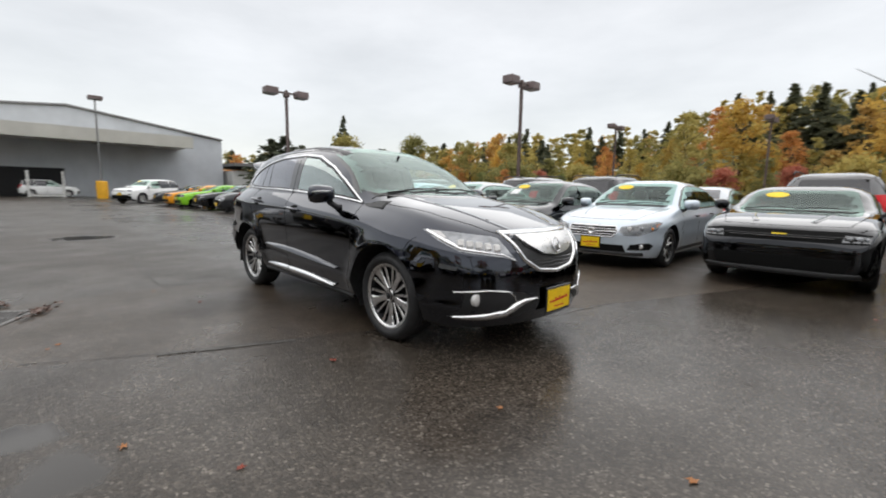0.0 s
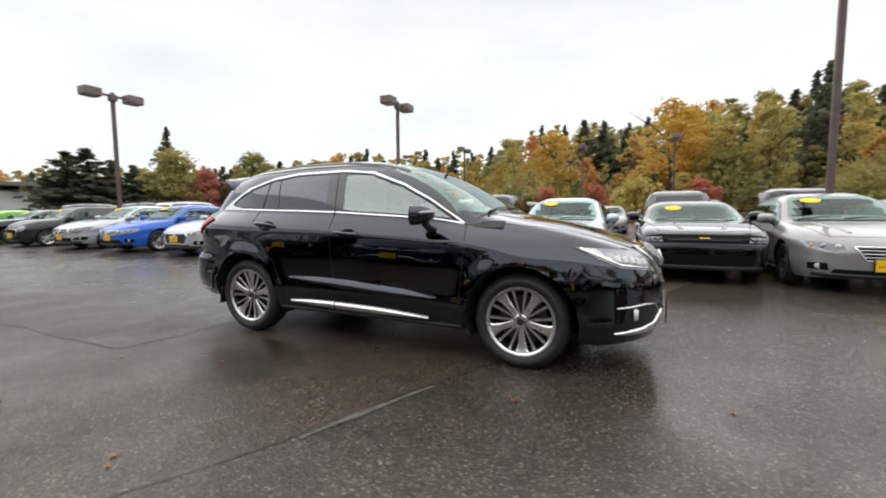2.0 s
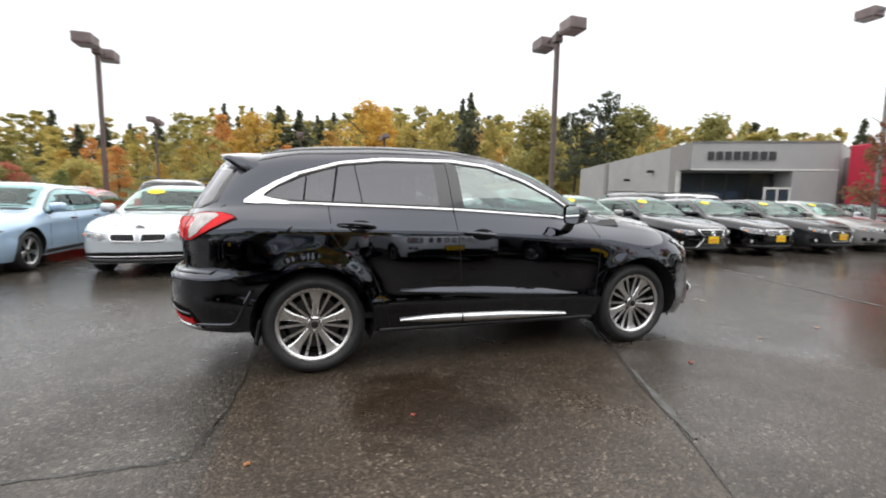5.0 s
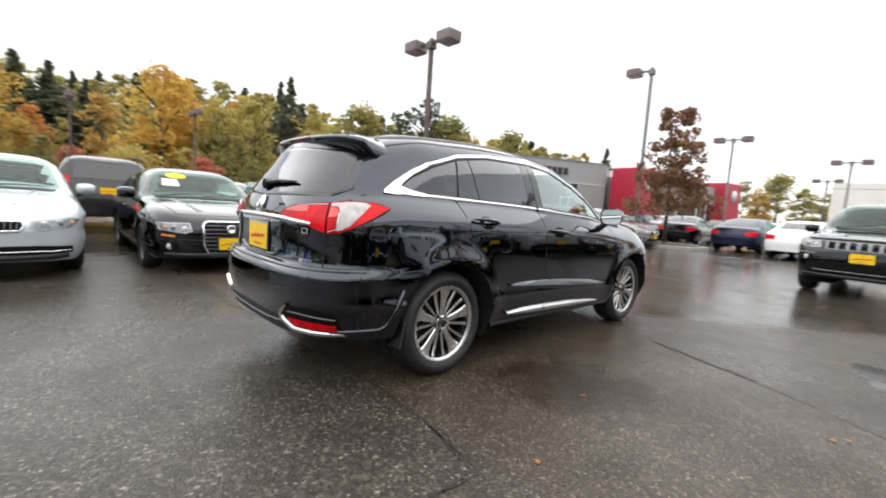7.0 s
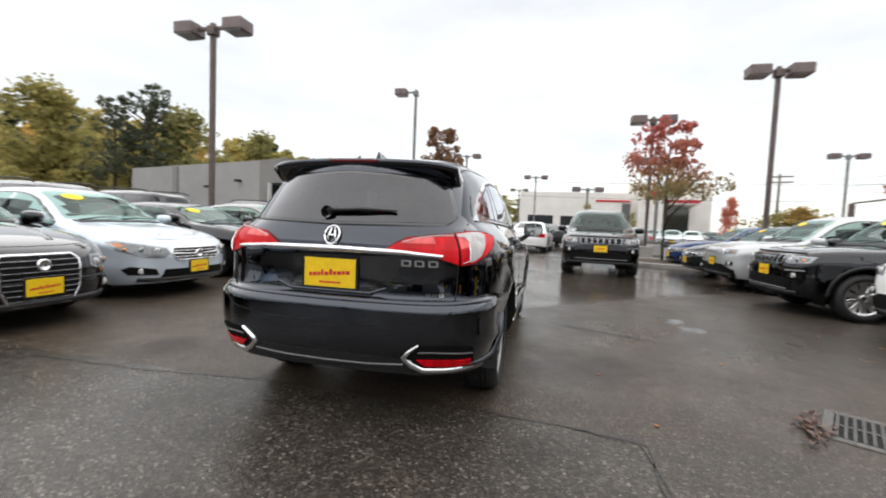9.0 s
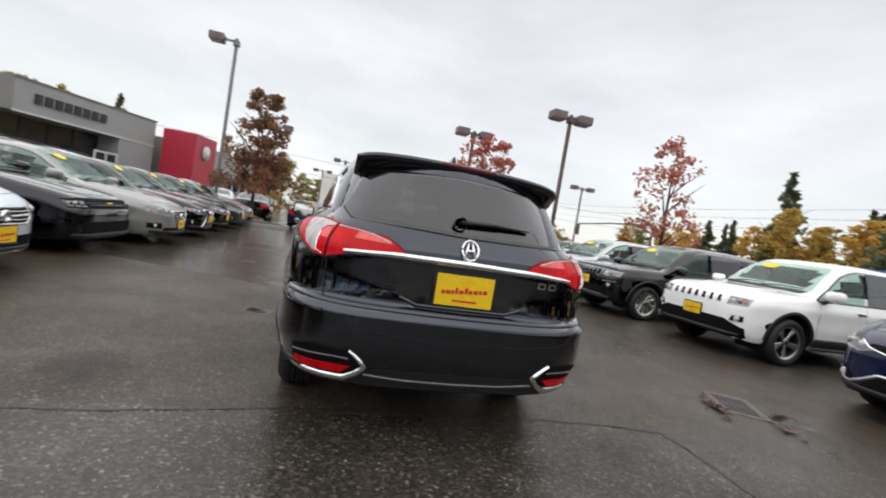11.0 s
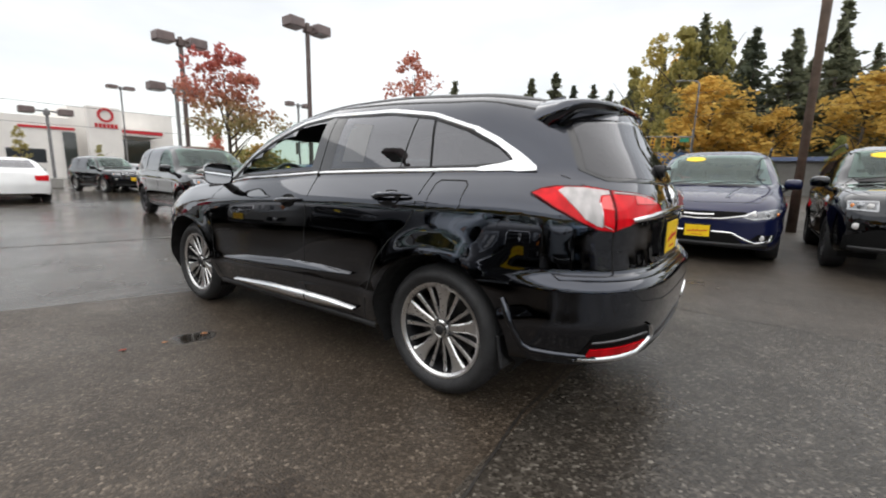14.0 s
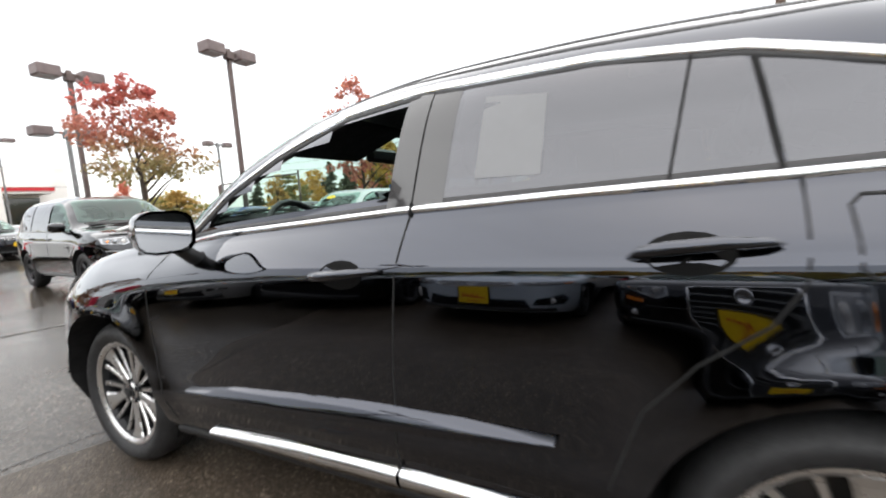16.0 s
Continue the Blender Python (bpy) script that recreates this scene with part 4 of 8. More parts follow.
    for nm, line, mat, wd, both, closed in face["strips"]:
        if far and nm in ("slot_rim", "grille_bar"):
            continue
        pl = scaled_poly(line, fy, dz)
        child(nm, B.strip(nm, pl, "x", 1, mat, wd, .016, .04, closed), car)
        if both:
            child(nm, B.strip(nm, mirror_poly(pl), "x", 1, mat, wd, .016, .04, closed), car)
    zt = P["belt"][0][1]
    tl = [(.50 * fy, zt - .20), (P["W"] / 2 - .10, zt - .22), (P["W"] / 2 - .07, zt - .03), (.48 * fy, zt - .06)]
    if kind in ("suv", "van"):
        tl = [(.62 * fy, zt - .26), (P["W"] / 2 - .08, zt - .26), (P["W"] / 2 - .12, zt + .10), (.64 * fy, zt + .08)]
    for pl in (tl, mirror_poly(tl)):
        child("tail_lamp", B.panel("tail_lamp", pl, "x", -1, M_REDLENS, .012, .06), car, "red tail lamp")
    if plate:
        put_plate(car, B, face.get("py", 0.0), face["plate"] + dz, 1)
        put_plate(car, B, 0.0, zt - .22, -1)
    if sticker:
        zb, z1, wb, wt = P["ws"]
        n = 16
        el = [(-wt * .52 + .15 * math.cos(2 * math.pi * k / n), z1 - .075 + .042 * math.sin(2 * math.pi * k / n)) for k in range(n)]
        child("price_sticker", B.panel("price_sticker", el, "x", 1, M_STICKER, .012, .05, 0.0), car, "yellow oval price sticker")
    if roofbars:
        for s in (-1, 1):
            g = Geo()
            y = s * (P["W"] / 2 - .26)
            top = curve(P["top"])
            xs = np.linspace(P["xr"] + .45, .05, 9)
            g.tube([(float(x), y, float(top(x)) + (.035 if 0 < i < 8 else -.02)) for i, x in enumerate(xs)], .018, 8)
            child("roof_rail", g.mesh("roof_rail", M_TRIM, True), car)
    put_wheels(car, P, far)
    if not far:
        interior(car, P, B)
    else:
        child("dashboard", Geo().box(P["dash"] - .1, P["dash"] + .3, .2 - P["W"] / 2, P["W"] / 2 - .2, P["zdash"] - .3, P["zdash"] - .05, None, .04).mesh("dashboard", M_TRIM), car)
        for y in (-.38, .38):
            child("seat", SEAT, car, "", pose(P["dash"] - .85, y, P["zseat"]))
    return car


def face_of(grille, gmat, bars, lamp, low, fog, plate, rim=None, bar_mat=None, lampmat=None, py=0.0, split=False):
    parts = [("grille", grille, gmat, .003, split)] + [("headlamp", lamp, lampmat or M_LAMP, .006, True)]
    if low:
        parts.append(("lower_intake", low, M_VOID, .004, False))
    if fog:
        parts.append(("fog_lamp_bezel", fog, M_VOID, .005, True))
    strips = []
    if rim:
        strips.append(("grille_surround", grille, rim, .022, split, True))
    ys, zs = [p[0] for p in grille], [p[1] for p in grille]
    for k in range(bars):
        z = min(zs) + (max(zs) - min(zs)) * (k + 1) / (bars + 1)
        cross = []
        for (a, b), (c, d) in zip(grille, grille[1:] + grille[:1]):
            if (b - z) * (d - z) < 0:
                cross.append(a + (c - a) * (z - b) / (d - b))
        if len(cross) >= 2:
            strips.append(("grille_bar", [(min(cross) + .01, z), (max(cross) - .01, z)], bar_mat or M_CHROME, .014, split, False))
    strips.append(("bumper_seam", [(-.62, .47), (.62, .47)] if not low else [(-.66, min(p[1] for p in low) - .03), (.66, min(p[1] for p in low) - .03)], M_TRIM, .012, False, False))
    return dict(parts=parts, strips=strips, plate=plate, py=py)


LAMP_S = [(.42, .59), (.50, .56), (.74, .585), (.84, .67), (.82, .725), (.64, .70), (.44, .665)]
LAMP_W = [(.43, .60), (.52, .55), (.70, .555), (.86, .64), (.885, .745), (.84, .765), (.64, .715), (.45, .68)]
FOG_W = [(.56, .33), (.80, .33), (.84, .40), (.80, .44), (.60, .41)]
LOW_S = [(-.55, .28), (.55, .28), (.50, .40), (-.50, .40)]
FOG_S = [(.60, .33), (.78, .33), (.79, .42), (.62, .43)]
FACES = {
    "plain": face_of([(-.38, .54), (.38, .54), (.42, .66), (-.42, .66)], M_VOID, 2, LAMP_S, LOW_S, FOG_S, .46, M_CHROME),
    "winged": face_of([(-.34, .52), (.34, .52), (.42, .60), (.38, .68), (-.38, .68), (-.42, .60)], M_VOID, 3, LAMP_W, LOW_S, FOG_W, .42, M_CHROME),
    "muscle": face_of([(-.78, .60), (.78, .60), (.80, .70), (.60, .73), (-.60, .73), (-.80, .70)], M_VOID, 1, [(.56, .615), (.78, .615), (.80, .68), (.58, .69)], [(-.62, .26), (.62, .26), (.66, .42), (-.66, .42)], None, .50, None, M_TRIM, M_LAMPDARK),
    "vee": face_of([(-.24, .48), (.24, .48), (.36, .66), (-.36, .66)], M_VOID, 3, [(.42, .60), (.56, .56), (.80, .64), (.84, .74), (.62, .72), (.44, .68)], [(-.6, .26), (.6, .26), (.55, .35), (-.55, .35)], FOG_S, .42, M_CHROME, M_CHROME),
    "spindle": face_of([(-.44, .26), (.44, .26), (.26, .50), (.38, .68), (-.38, .68), (-.26, .50)], M_VOID, 6, [(.48, .58), (.60, .56), (.82, .66), (.80, .70), (.50, .66)], None, FOG_S, .46, M_CHROME, M_LAMPDARK),
    "tall": face_of([(-.26, .25), (.26, .25), (.33, .40), (.34, .66), (.29, .71), (-.29, .71), (-.34, .66), (-.33, .40)], M_VOID, 8, [(.46, .58), (.54, .55), (.80, .59), (.82, .68), (.48, .69)], None, FOG_S, .42, M_CHROME, M_LAMPDARK),
    "twin_oval": face_of([(.035, .555), (.34, .565), (.375, .62), (.35, .665), (.05, .665)], M_VOID, 0, [(.41, .60), (.50, .565), (.76, .595), (.86, .675), (.80, .705), (.62, .69), (.43, .665)], [(-.78, .30), (.78, .30), (.78, .375), (.5, .40), (-.5, .40), (-.78, .375)], None, .46, M_CHROME, None, None, 0.0, True),
    "smile": face_of([(-.36, .36), (.36, .36), (.44, .54), (.40, .62), (-.40, .62), (-.44, .54)], M_VOID, 4, [(.46, .58), (.58, .56), (.80, .66), (.78, .72), (.48, .64)], [(-.5, .25), (.5, .25), (.5, .33), (-.5, .33)], FOG_S, .48, M_CHROME, M_LAMPDARK),
    "slotted": face_of([(-.50, .66), (.50, .66), (.50, .80), (-.50, .80)], None, 0, [(.54, .67), (.80, .68), (.80, .79), (.54, .795)], [(-.80, .18), (.80, .18), (.80, .36), (.54, .46), (-.54, .46), (-.80, .36)], [(.62, .44), (.78, .45), (.78, .53), (.66, .53)], .50),
    "van": face_of([(-.56, .675), (-.30, .615), (0, .60), (.30, .615), (.56, .675), (.48, .705), (0, .70), (-.48, .705)], M_VOID, 0, [(.44, .645), (.58, .60), (.79, .63), (.87, .73), (.81, .755), (.58, .70)], [(-.62, .17), (.62, .17), (.38, .405), (-.38, .405)], [(.56, .32), (.76, .32), (.78, .39), (.66, .41)], .42),
    "round_eye": face_of([(-.34, .42), (.34, .42), (.40, .56), (.34, .64), (-.34, .64), (-.40, .56)], M_VOID, 2, [(.50 + .14 * math.cos(k * math.pi / 5), .66 + .11 * math.sin(k * math.pi / 5)) for k in range(10)], LOW_S, None, .42, M_CHROME),
}
FACES["grand"] = face_of([(-.47, .67), (.47, .67), (.49, .81), (-.49, .81)], M_LAMPDARK, 0, [(.53, .70), (.62, .68), (.84, .71), (.84, .80), (.55, .80)], [(-.66, .20), (.66, .20), (.70, .44), (.40, .47), (-.40, .47), (-.70, .44)], [(.60, .47), (.80, .47), (.80, .56), (.64, .55)], .55)
FACES["grand"]["strips"] += [("brow", [(.58, .575), (.82, .59)], M_LAMPDARK, .030, True, False), ("skid_strip", [(-.60, .30), (.60, .30)], M_LAMPDARK, .022, False, False), ("hood_line", [(-.72, .845), (.72, .845)], M_GAP, .012, False, False)]
for k in range(7):
    y = -.396 + .792 * k / 6
    FACES["grand"]["parts"].append(("grille_slot", [(y - .040, .685), (y + .040, .685), (y + .040, .795), (y - .040, .795)], M_VOID, .008, False))
for k in range(7):
    y = -.41 + .82 * k / 6
    FACES["slotted"]["parts"].append(("grille_slot", [(y - .036, .685), (y + .036, .685), (y + .036, .782), (y - .036, .782)], M_VOID, .008, False))
    FACES["slotted"]["strips"].append(("slot_rim", [(y - .034, .685), (y - .034, .785), (y + .034, .785), (y + .034, .685)], M_CHROME, .018, False, True))
for key, z in (("plain", .60), ("winged", .60), ("vee", .57), ("spindle", .60), ("tall", .62), ("twin_oval", .76), ("smile", .55), ("round_eye", .56)):
    FACES[key]["emblem"] = z
FACES["van"]["strips"] += [("chrome_wave", [(-.60, .715), (-.50, .655), (-.26, .606), (0, .592), (.26, .606), (.50, .655), (.60, .715)], M_CHROME, .020, False, False), ("wing_bar", [(-.17, .655), (0, .648), (.17, .655)], M_CHROME, .030, False, False),
                           ("lower_wave", [(-.80, .40), (-.78, .31), (-.62, .285), (-.50, .34), (-.38, .415), (0, .425), (.38, .415), (.50, .34), (.62, .285), (.78, .31), (.80, .40)], M_CHROME, .030, False, False)]
FACES["tall"]["parts"].append(("amber_marker", [(.64, .50), (.77, .51), (.77, .535), (.64, .53)], M_AMBER, .006, True))
FACES["muscle"]["strips"] += [("grille_bar", [(-.50, .645), (.50, .645)], M_GLOSSBLACK, .012, False, False), ("chin_spoiler", [(-.74, .235), (.74, .235)], M_TRIM, .030, False, False), ("emblem_bar", [(-.07, .672), (.07, .672)], M_STICKER, .024, False, False)]
FACES["twin_oval"]["strips"].append(("chrome_line", [(-.76, .325), (-.5, .335), (.5, .335), (.76, .325)], M_CHROME, .016, False, False))
for k in range(6):
    FACES["twin_oval"]["strips"].append(("grille_bar", [(.075 + .048 * k, .565), (.080 + .048 * k, .655)], M_LAMPDARK, .010, True, False))
FACES["winged"]["parts"] += [("projector", [(.58 + .05 * math.cos(k * math.pi / 4), .645 + .035 * math.sin(k * math.pi / 4)) for k in range(8)], M_GLOSSBLACK, .010, True), ("amber_marker", [(.80, .69), (.855, .69), (.87, .735), (.835, .735)], M_AMBER, .010, True)]
FACES["winged"]["strips"].append(("chin_chrome", [(-.66, .262), (-.4, .240), (.4, .240), (.66, .262)], M_CHROME, .020, False, False))
FACES["winged"]["strips"].append(("grille_wing", [(-.40, .61), (-.1, .595), (.1, .595), (.40, .61)], M_CHROME, .022, False, False))


# ---- the black crossover in the middle of the lot ----
RP = dict(n=4.8, T=0.30, pr=3.7, pf=2.6, zcut=0.20, df=0.9, dr=1.05, W=1.87, xr=-2.36, xf=2.32, x1r=-1.6, x1f=1.5,
          R=.354, rim=.254, tw=.225, xwf=1.350, xwr=-1.345, track=1.525, Ra=.418, wheel=(15, "flared"), qsh=.80,
          shoulder=[(-2.36, .80), (-1.78, .806), (-1.0, .845), (-.3, .875), (.5, .865), (.89, .825), (1.3, .845), (1.8, .88), (2.32, .92)],
          prof=[(0, .925), (.08, .955), (.16, .972), (.24, .992), (.32, .986), (.45, .988), (.6, .992), (.70, .990), (.78, .984), (.83, .977), (.92, .958), (1, .935)],
          top=[(-2.385, 1.49), (-2.2, 1.525), (-1.8, 1.578), (-1.3, 1.632), (-.7, 1.660), (-.28, 1.652), (.11, 1.60), (.424, 1.49), (.735, 1.335), (1.04, 1.165), (1.27, 1.115), (1.65, 1.05), (2.03, .965), (2.22, .90), (2.32, .84)],
          belt=[(-2.385, 1.15), (-1.78, 1.185), (-1.15, 1.172), (-.29, 1.142), (.57, 1.093), (.87, 1.068), (1.3, 1.02), (1.8, .935), (2.15, .83), (2.32, .74)],
          bot=[(-2.385, .345), (-1.9, .325), (-.9, .27), (.9, .255), (1.8, .22), (2.32, .25)],
          half=[(-2.385, .875), (-1.8, .908), (-1.34, .937), (0, .925), (1.34, .935), (2.32, .89)],
          leanf=[(0, .10), (.25, .03), (.40, 0), (.60, .01), (.75, .04), (.90, .10), (1.0, .14)],
          leanr=[(0, .12), (.35, .085), (.42, .066), (.5, .050), (.62, .040), (.712, .040), (.742, .098), (.80, .108), (.86, .112), (.98, .104), (1.03, .108), (1.08, .125), (1.17, .17), (1.4, .31), (1.55, .37)],
          dash=.86, zdash=1.12, zseat=.50)
arch_flare = flanks(RP, .020, .0, .13)


def crossover_flanks(x, z):
    """Flared arches, a shoulder crease rising to the tail, and the ledge of the rear bumper."""
    zc = .945 + .045 * np.clip(.9 - x, 0, 3.0)
    d = arch_flare(x, z) + .013 * np.exp(-abs(z - zc) / .05) * step(x, -2.15, -1.7) * (1 - step(x, .9, 1.3))
    return d + .026 * step(-x, 1.72, 2.0) * (1 - step(z, .712, .745)) * step(z, .3, .55)


RP["shape"] = crossover_flanks
RB = Body(RP, 110, 24, 37, 19)
xover = thing("crossover_car", "glossy black compact crossover with chrome window trim, wet, driver window lowered", "car")
UP = [(-1.60, 1.312), (-1.40, 1.405), (-1.16, 1.480), (-.84, 1.522), (-.305, 1.530), (-.009, 1.502), (.316, 1.390), (.574, 1.262), (.80, 1.120)]
LO = [(.85, 1.086), (.57, 1.108), (-.29, 1.157), (-1.15, 1.182), (-1.46, 1.191), (-1.72, 1.215)]
SIDE = UP + LO
up = curve(UP + [(.85, 1.089), (-1.72, 1.219)])
lo = curve(LO)


def slab(xa0, xa1, xb0, xb1, n=10):
    """A pane between two slanting edges, given at the lower and the upper line."""
    low = [(x, float(lo(x)) + .004) for x in np.linspace(xa0, xb0, n)]
    high = [(x, float(up(x)) - .004) for x in np.linspace(xa1, xb1, n)]
    return low + high[::-1]


WS = [(-.74, 1.155), (-.4, 1.14), (0, 1.135), (.4, 1.14), (.74, 1.155), (.60, 1.51), (.50, 1.575), (.25, 1.60), (0, 1.605), (-.25, 1.60), (-.50, 1.575), (-.60, 1.51)]
RG = [(-.60, 1.165), (0, 1.150), (.60, 1.165), (.635, 1.20), (.55, 1.415), (0, 1.44), (-.55, 1.415), (-.635, 1.20)]
child("body", RB.skin("body", M_PAINT["black"], [("y", 1, inset(SIDE, .012)), ("y", -1, inset(SIDE, .012)), ("x", 1, inset(WS, .03)), ("x", -1, inset(RG, .03))],
                      [(RP["xwf"], RP["R"], RP["Ra"]), (RP["xwr"], RP["R"], RP["Ra"])]), xover)
for q in arch_meshes(RP, RB):
    child("wheel_arch", q, xover)
child("underbody", underbody(RB, RP), xover)
child("windscreen", RB.panel("windscreen", WS, "x", 1, M_FRONTSCREEN, .005, .05), xover, "clear windscreen reflecting the sky")
child("rear_window", RB.panel("rear_window", RG, "x", -1, M_TINT, .005, .05), xover, "dark tinted rear window")
child("windscreen_border", RB.strip("windscreen_border", WS, "x", 1, M_GLOSSBLACK, .045, .003, .04, True), xover)
child("rear_window_border", RB.strip("rear_window_border", RG, "x", -1, M_GLOSSBLACK, .045, .003, .04, True), xover)
for s in (-1, 1):
    child("quarter_window", RB.panel("quarter_window", slab(-1.68, -1.61, -1.222, -1.178), "y", s, M_SIDETINT, .002, .05), xover, "dark privacy glass")
    child("rear_door_window", RB.panel("rear_door_window", slab(-1.206, -1.162, -.430, -.462), "y", s, M_SIDETINT, .002, .05), xover, "dark privacy glass")
    child("door_pillar", RB.panel("door_pillar", slab(-.430, -.462, -.235, -.275), "y", s, M_GLOSSBLACK, .003, .05), xover)
    child("pillar_gap", RB.strip("pillar_gap", [(-.325, 1.158), (-.363, 1.528)], "y", s, M_GAP, .007, .005, .05), xover)
    child("quarter_pillar", RB.strip("quarter_pillar", [(-1.214, 1.184), (-1.170, 1.478)], "y", s, M_GAP, .012, .004, .05), xover)
    child("window_divider", RB.strip("window_divider", [(-1.000, 1.177), (-1.055, 1.495)], "y", s, M_GAP, .009, .004, .05), xover)
    child("chrome_joint", RB.strip("chrome_joint", [(-.325, 1.138), (-.327, 1.176)], "y", s, M_GAP, .007, .012, .02), xover)
    if s < 0:
        child("front_door_window", RB.panel("front_door_window", slab(-.235, -.275, .82, .72), "y", s, M_SCREEN, .002, .05), xover, "clear front door glass")
    child("window_seal", RB.strip("window_seal", inset(SIDE, .012), "y", s, M_TRIM, .03, .003, .04, True), xover)
    child("window_chrome_top", RB.strip("window_chrome_top", [(-1.46, 1.388)] + UP[1:] + [(.885, 1.070)], "y", s, M_CHROME, [.027, .027, .026, .026, .024, .022, .020, .018], .009, .04), xover)
    child("window_chrome_sill", RB.strip("window_chrome_sill", [(-1.52, 1.191), (-1.15, 1.182), (-.75, 1.172), (-.29, 1.157), (.57, 1.108), (.885, 1.069)], "y", s, M_CHROME, [.024, .022, .022, .022, .022, .022], .008, .05), xover)
    TIP = [(-1.788, 1.190), (-1.783, 1.209), (-1.70, 1.270), (-1.58, 1.342), (-1.44, 1.407), (-1.44, 1.381), (-1.56, 1.322), (-1.64, 1.268), (-1.668, 1.238), (-1.62, 1.223), (-1.50, 1.203), (-1.50, 1.179), (-1.70, 1.185)]
    child("window_chrome_corner", RB.panel("window_chrome_corner", TIP, "y", s, M_CHROME, .009, .03), xover, "broad chrome corner behind the rear quarter glass")
    # doors, handles, garnish and the chrome sill strip
    for g in ([(.905, 1.065), (.93, .95), (.925, .80), (.90, .55), (.86, .33)], [(-.325, 1.15), (-.322, 1.02), (-.290, .70), (-.270, .31)], [(-1.243, 1.19), (-1.231, 1.067), (-1.221, .979), (-1.17, .90), (-1.05, .81), (-.945, .69), (-.875, .5), (-.82, .31)]):
        child("door_gap", RB.strip("door_gap", g, "y", s, M_GAP, .007, .0015, .04), xover)
    child("door_gap", RB.strip("door_gap", [(-.78, .315), (.86, .30)], "y", s, M_GAP, .007, .0015, .06), xover)
    for xh, zh in ((-1.045, 1.040), (-.130, .980)):
        q, nr = RB.cast(xh, zh, "y", s)
        # no hollow here: a matt dark oval paints the shade of the hand cup
        cup = [(xh + .010 + .085 * math.cos(k * math.pi / 8), zh - .004 + .043 * math.sin(k * math.pi / 8)) for k in range(16)]
        child("handle_cup_shade", RB.panel("handle_cup_shade", cup, "y", s, M_VOID, .002, .04, .004), xover)
        g = Geo()
        g.tube([q + nr * a + Vector((dx, 0, -.09 * dx)) for dx, a in ((-.145, .004), (-.12, .022), (-.05, .036), (.05, .036), (.095, .026), (.118, -.004))], [.005, .013, .019, .021, .019, .012], 10, True, .75)
        child("door_handle", g.mesh("door_handle", M_PAINT["black"], True), xover)
    child("door_garnish", RB.strip("door_garnish", [(-.755, .585), (-.30, .556), (.2, .524), (.71, .498)], "y", s, M_PAINT["black"], [.012, .06, .082, .080, .068, .014], .026, .05, False, False, True), xover, "raised glossy black door garnish")
    for line, wd in (([(-.755, .366), (-.5, .358), (-.279, .351)], [.014, .050, .064]), ([(-.267, .350), (.2, .338), (.63, .330)], [.064, .064, .014])):
        child("sill_chrome", RB.strip("sill_chrome", line, "y", s, M_CHROME, wd, .032, .05), xover, "bright chrome sill strip")
    child("sill", RB.strip("sill", [(-.90, .275), (.90, .262)], "y", s, M_TRIM, .05, .012, .08), xover)
    # mirrors with a chrome cap edge
    a, b, c = mirror_mesh(.57, s * 1.005, 1.135, s, M_PAINT["black"], .92)
    mo = child("mirror", a, xover)
    child("mirror_glass", b, mo)
    child("mirror_arm", c, mo)
    child("turn_lamp", Geo().tube([(.66, s * 1.112, 1.155), (.71, s * 1.055, 1.16), (.722, s * .985, 1.162)], [.010, .016, .010], 8, True, .6).mesh("turn_lamp", M_CLEARLENS, True), mo)
    # front lamps and fog lamps
    HA = 45 * s
    HL = [(s * a, b) for a, b in ((-.63, .907), (-.85, .893), (-1.11, .865), (-1.16, .850), (-1.30, .694), (-1.197, .728), (-.894, .767), (-.75, .83))]
    hl = child("headlamp", RB.panel("headlamp", HL, HA, 1, M_LAMP, .006, .03), xover, "clear headlamp with a row of square LED lenses")
    for k in range(5):
        q, nr = RB.cast(s * (-.90 - .062 * k), .822 - .008 * k, HA, 1)
        child("led_lens", Geo().box(-.012, .016, -.026, .026, -.028, .028, Matrix.Translation(q) @ nr.to_track_quat("X", "Z").to_matrix().to_4x4(), .008).mesh("led_lens", M_CLEARLENS), hl)
    child("lamp_blade", RB.strip("lamp_blade", [(s * a, b) for a, b in ((-.66, .900), (-.79, .836), (-.90, .785), (-1.19, .745), (-1.28, .705))], HA, 1, M_CHROME, [.022, .030, .022, .014, .008], .012, .03), hl)
    child("amber_corner", RB.panel("amber_corner", [(s * a, b) for a, b in ((-.655, .902), (-.76, .895), (-.80, .855), (-.74, .845))], HA, 1, M_CLEARLENS, .010, .03), hl)
    child("side_marker", RB.panel("side_marker", [(1.90, .655), (2.01, .640), (2.02, .665), (1.91, .685)], "y", s, M_LAMPDARK, .006, .03), xover, "small smoked side marker lamp")
    FG = [(s * a, b) for a, b in ((.24, .40), (.40, .305), (.80, .315), (.76, .37), (.74, .50), (.66, .515), (.36, .475))]
    fg = child("fog_lamp_pocket", RB.panel("fog_lamp_pocket", FG, "x", 1, M_TRIM, .003, .05), xover)
    q, nr = RB.cast(s * .69, .44, "x", 1)
    child("fog_lamp", Geo().lathe([(.042, -.01), (.042, .012), (.034, .018), (.0, .022)], 20, "x", q).mesh("fog_lamp", M_CLEARLENS, True), fg)
    child("fog_chrome", RB.strip("fog_chrome", [(s * a, b) for a, b in ((.78, .312), (.62, .318), (.50, .337), (.43, .388), (.36, .415), (.24, .422))], "x", 1, M_CHROME, [.016, .042, .056, .052, .030, .010], .016, .03), xover, "chrome bar under the fog lamp")
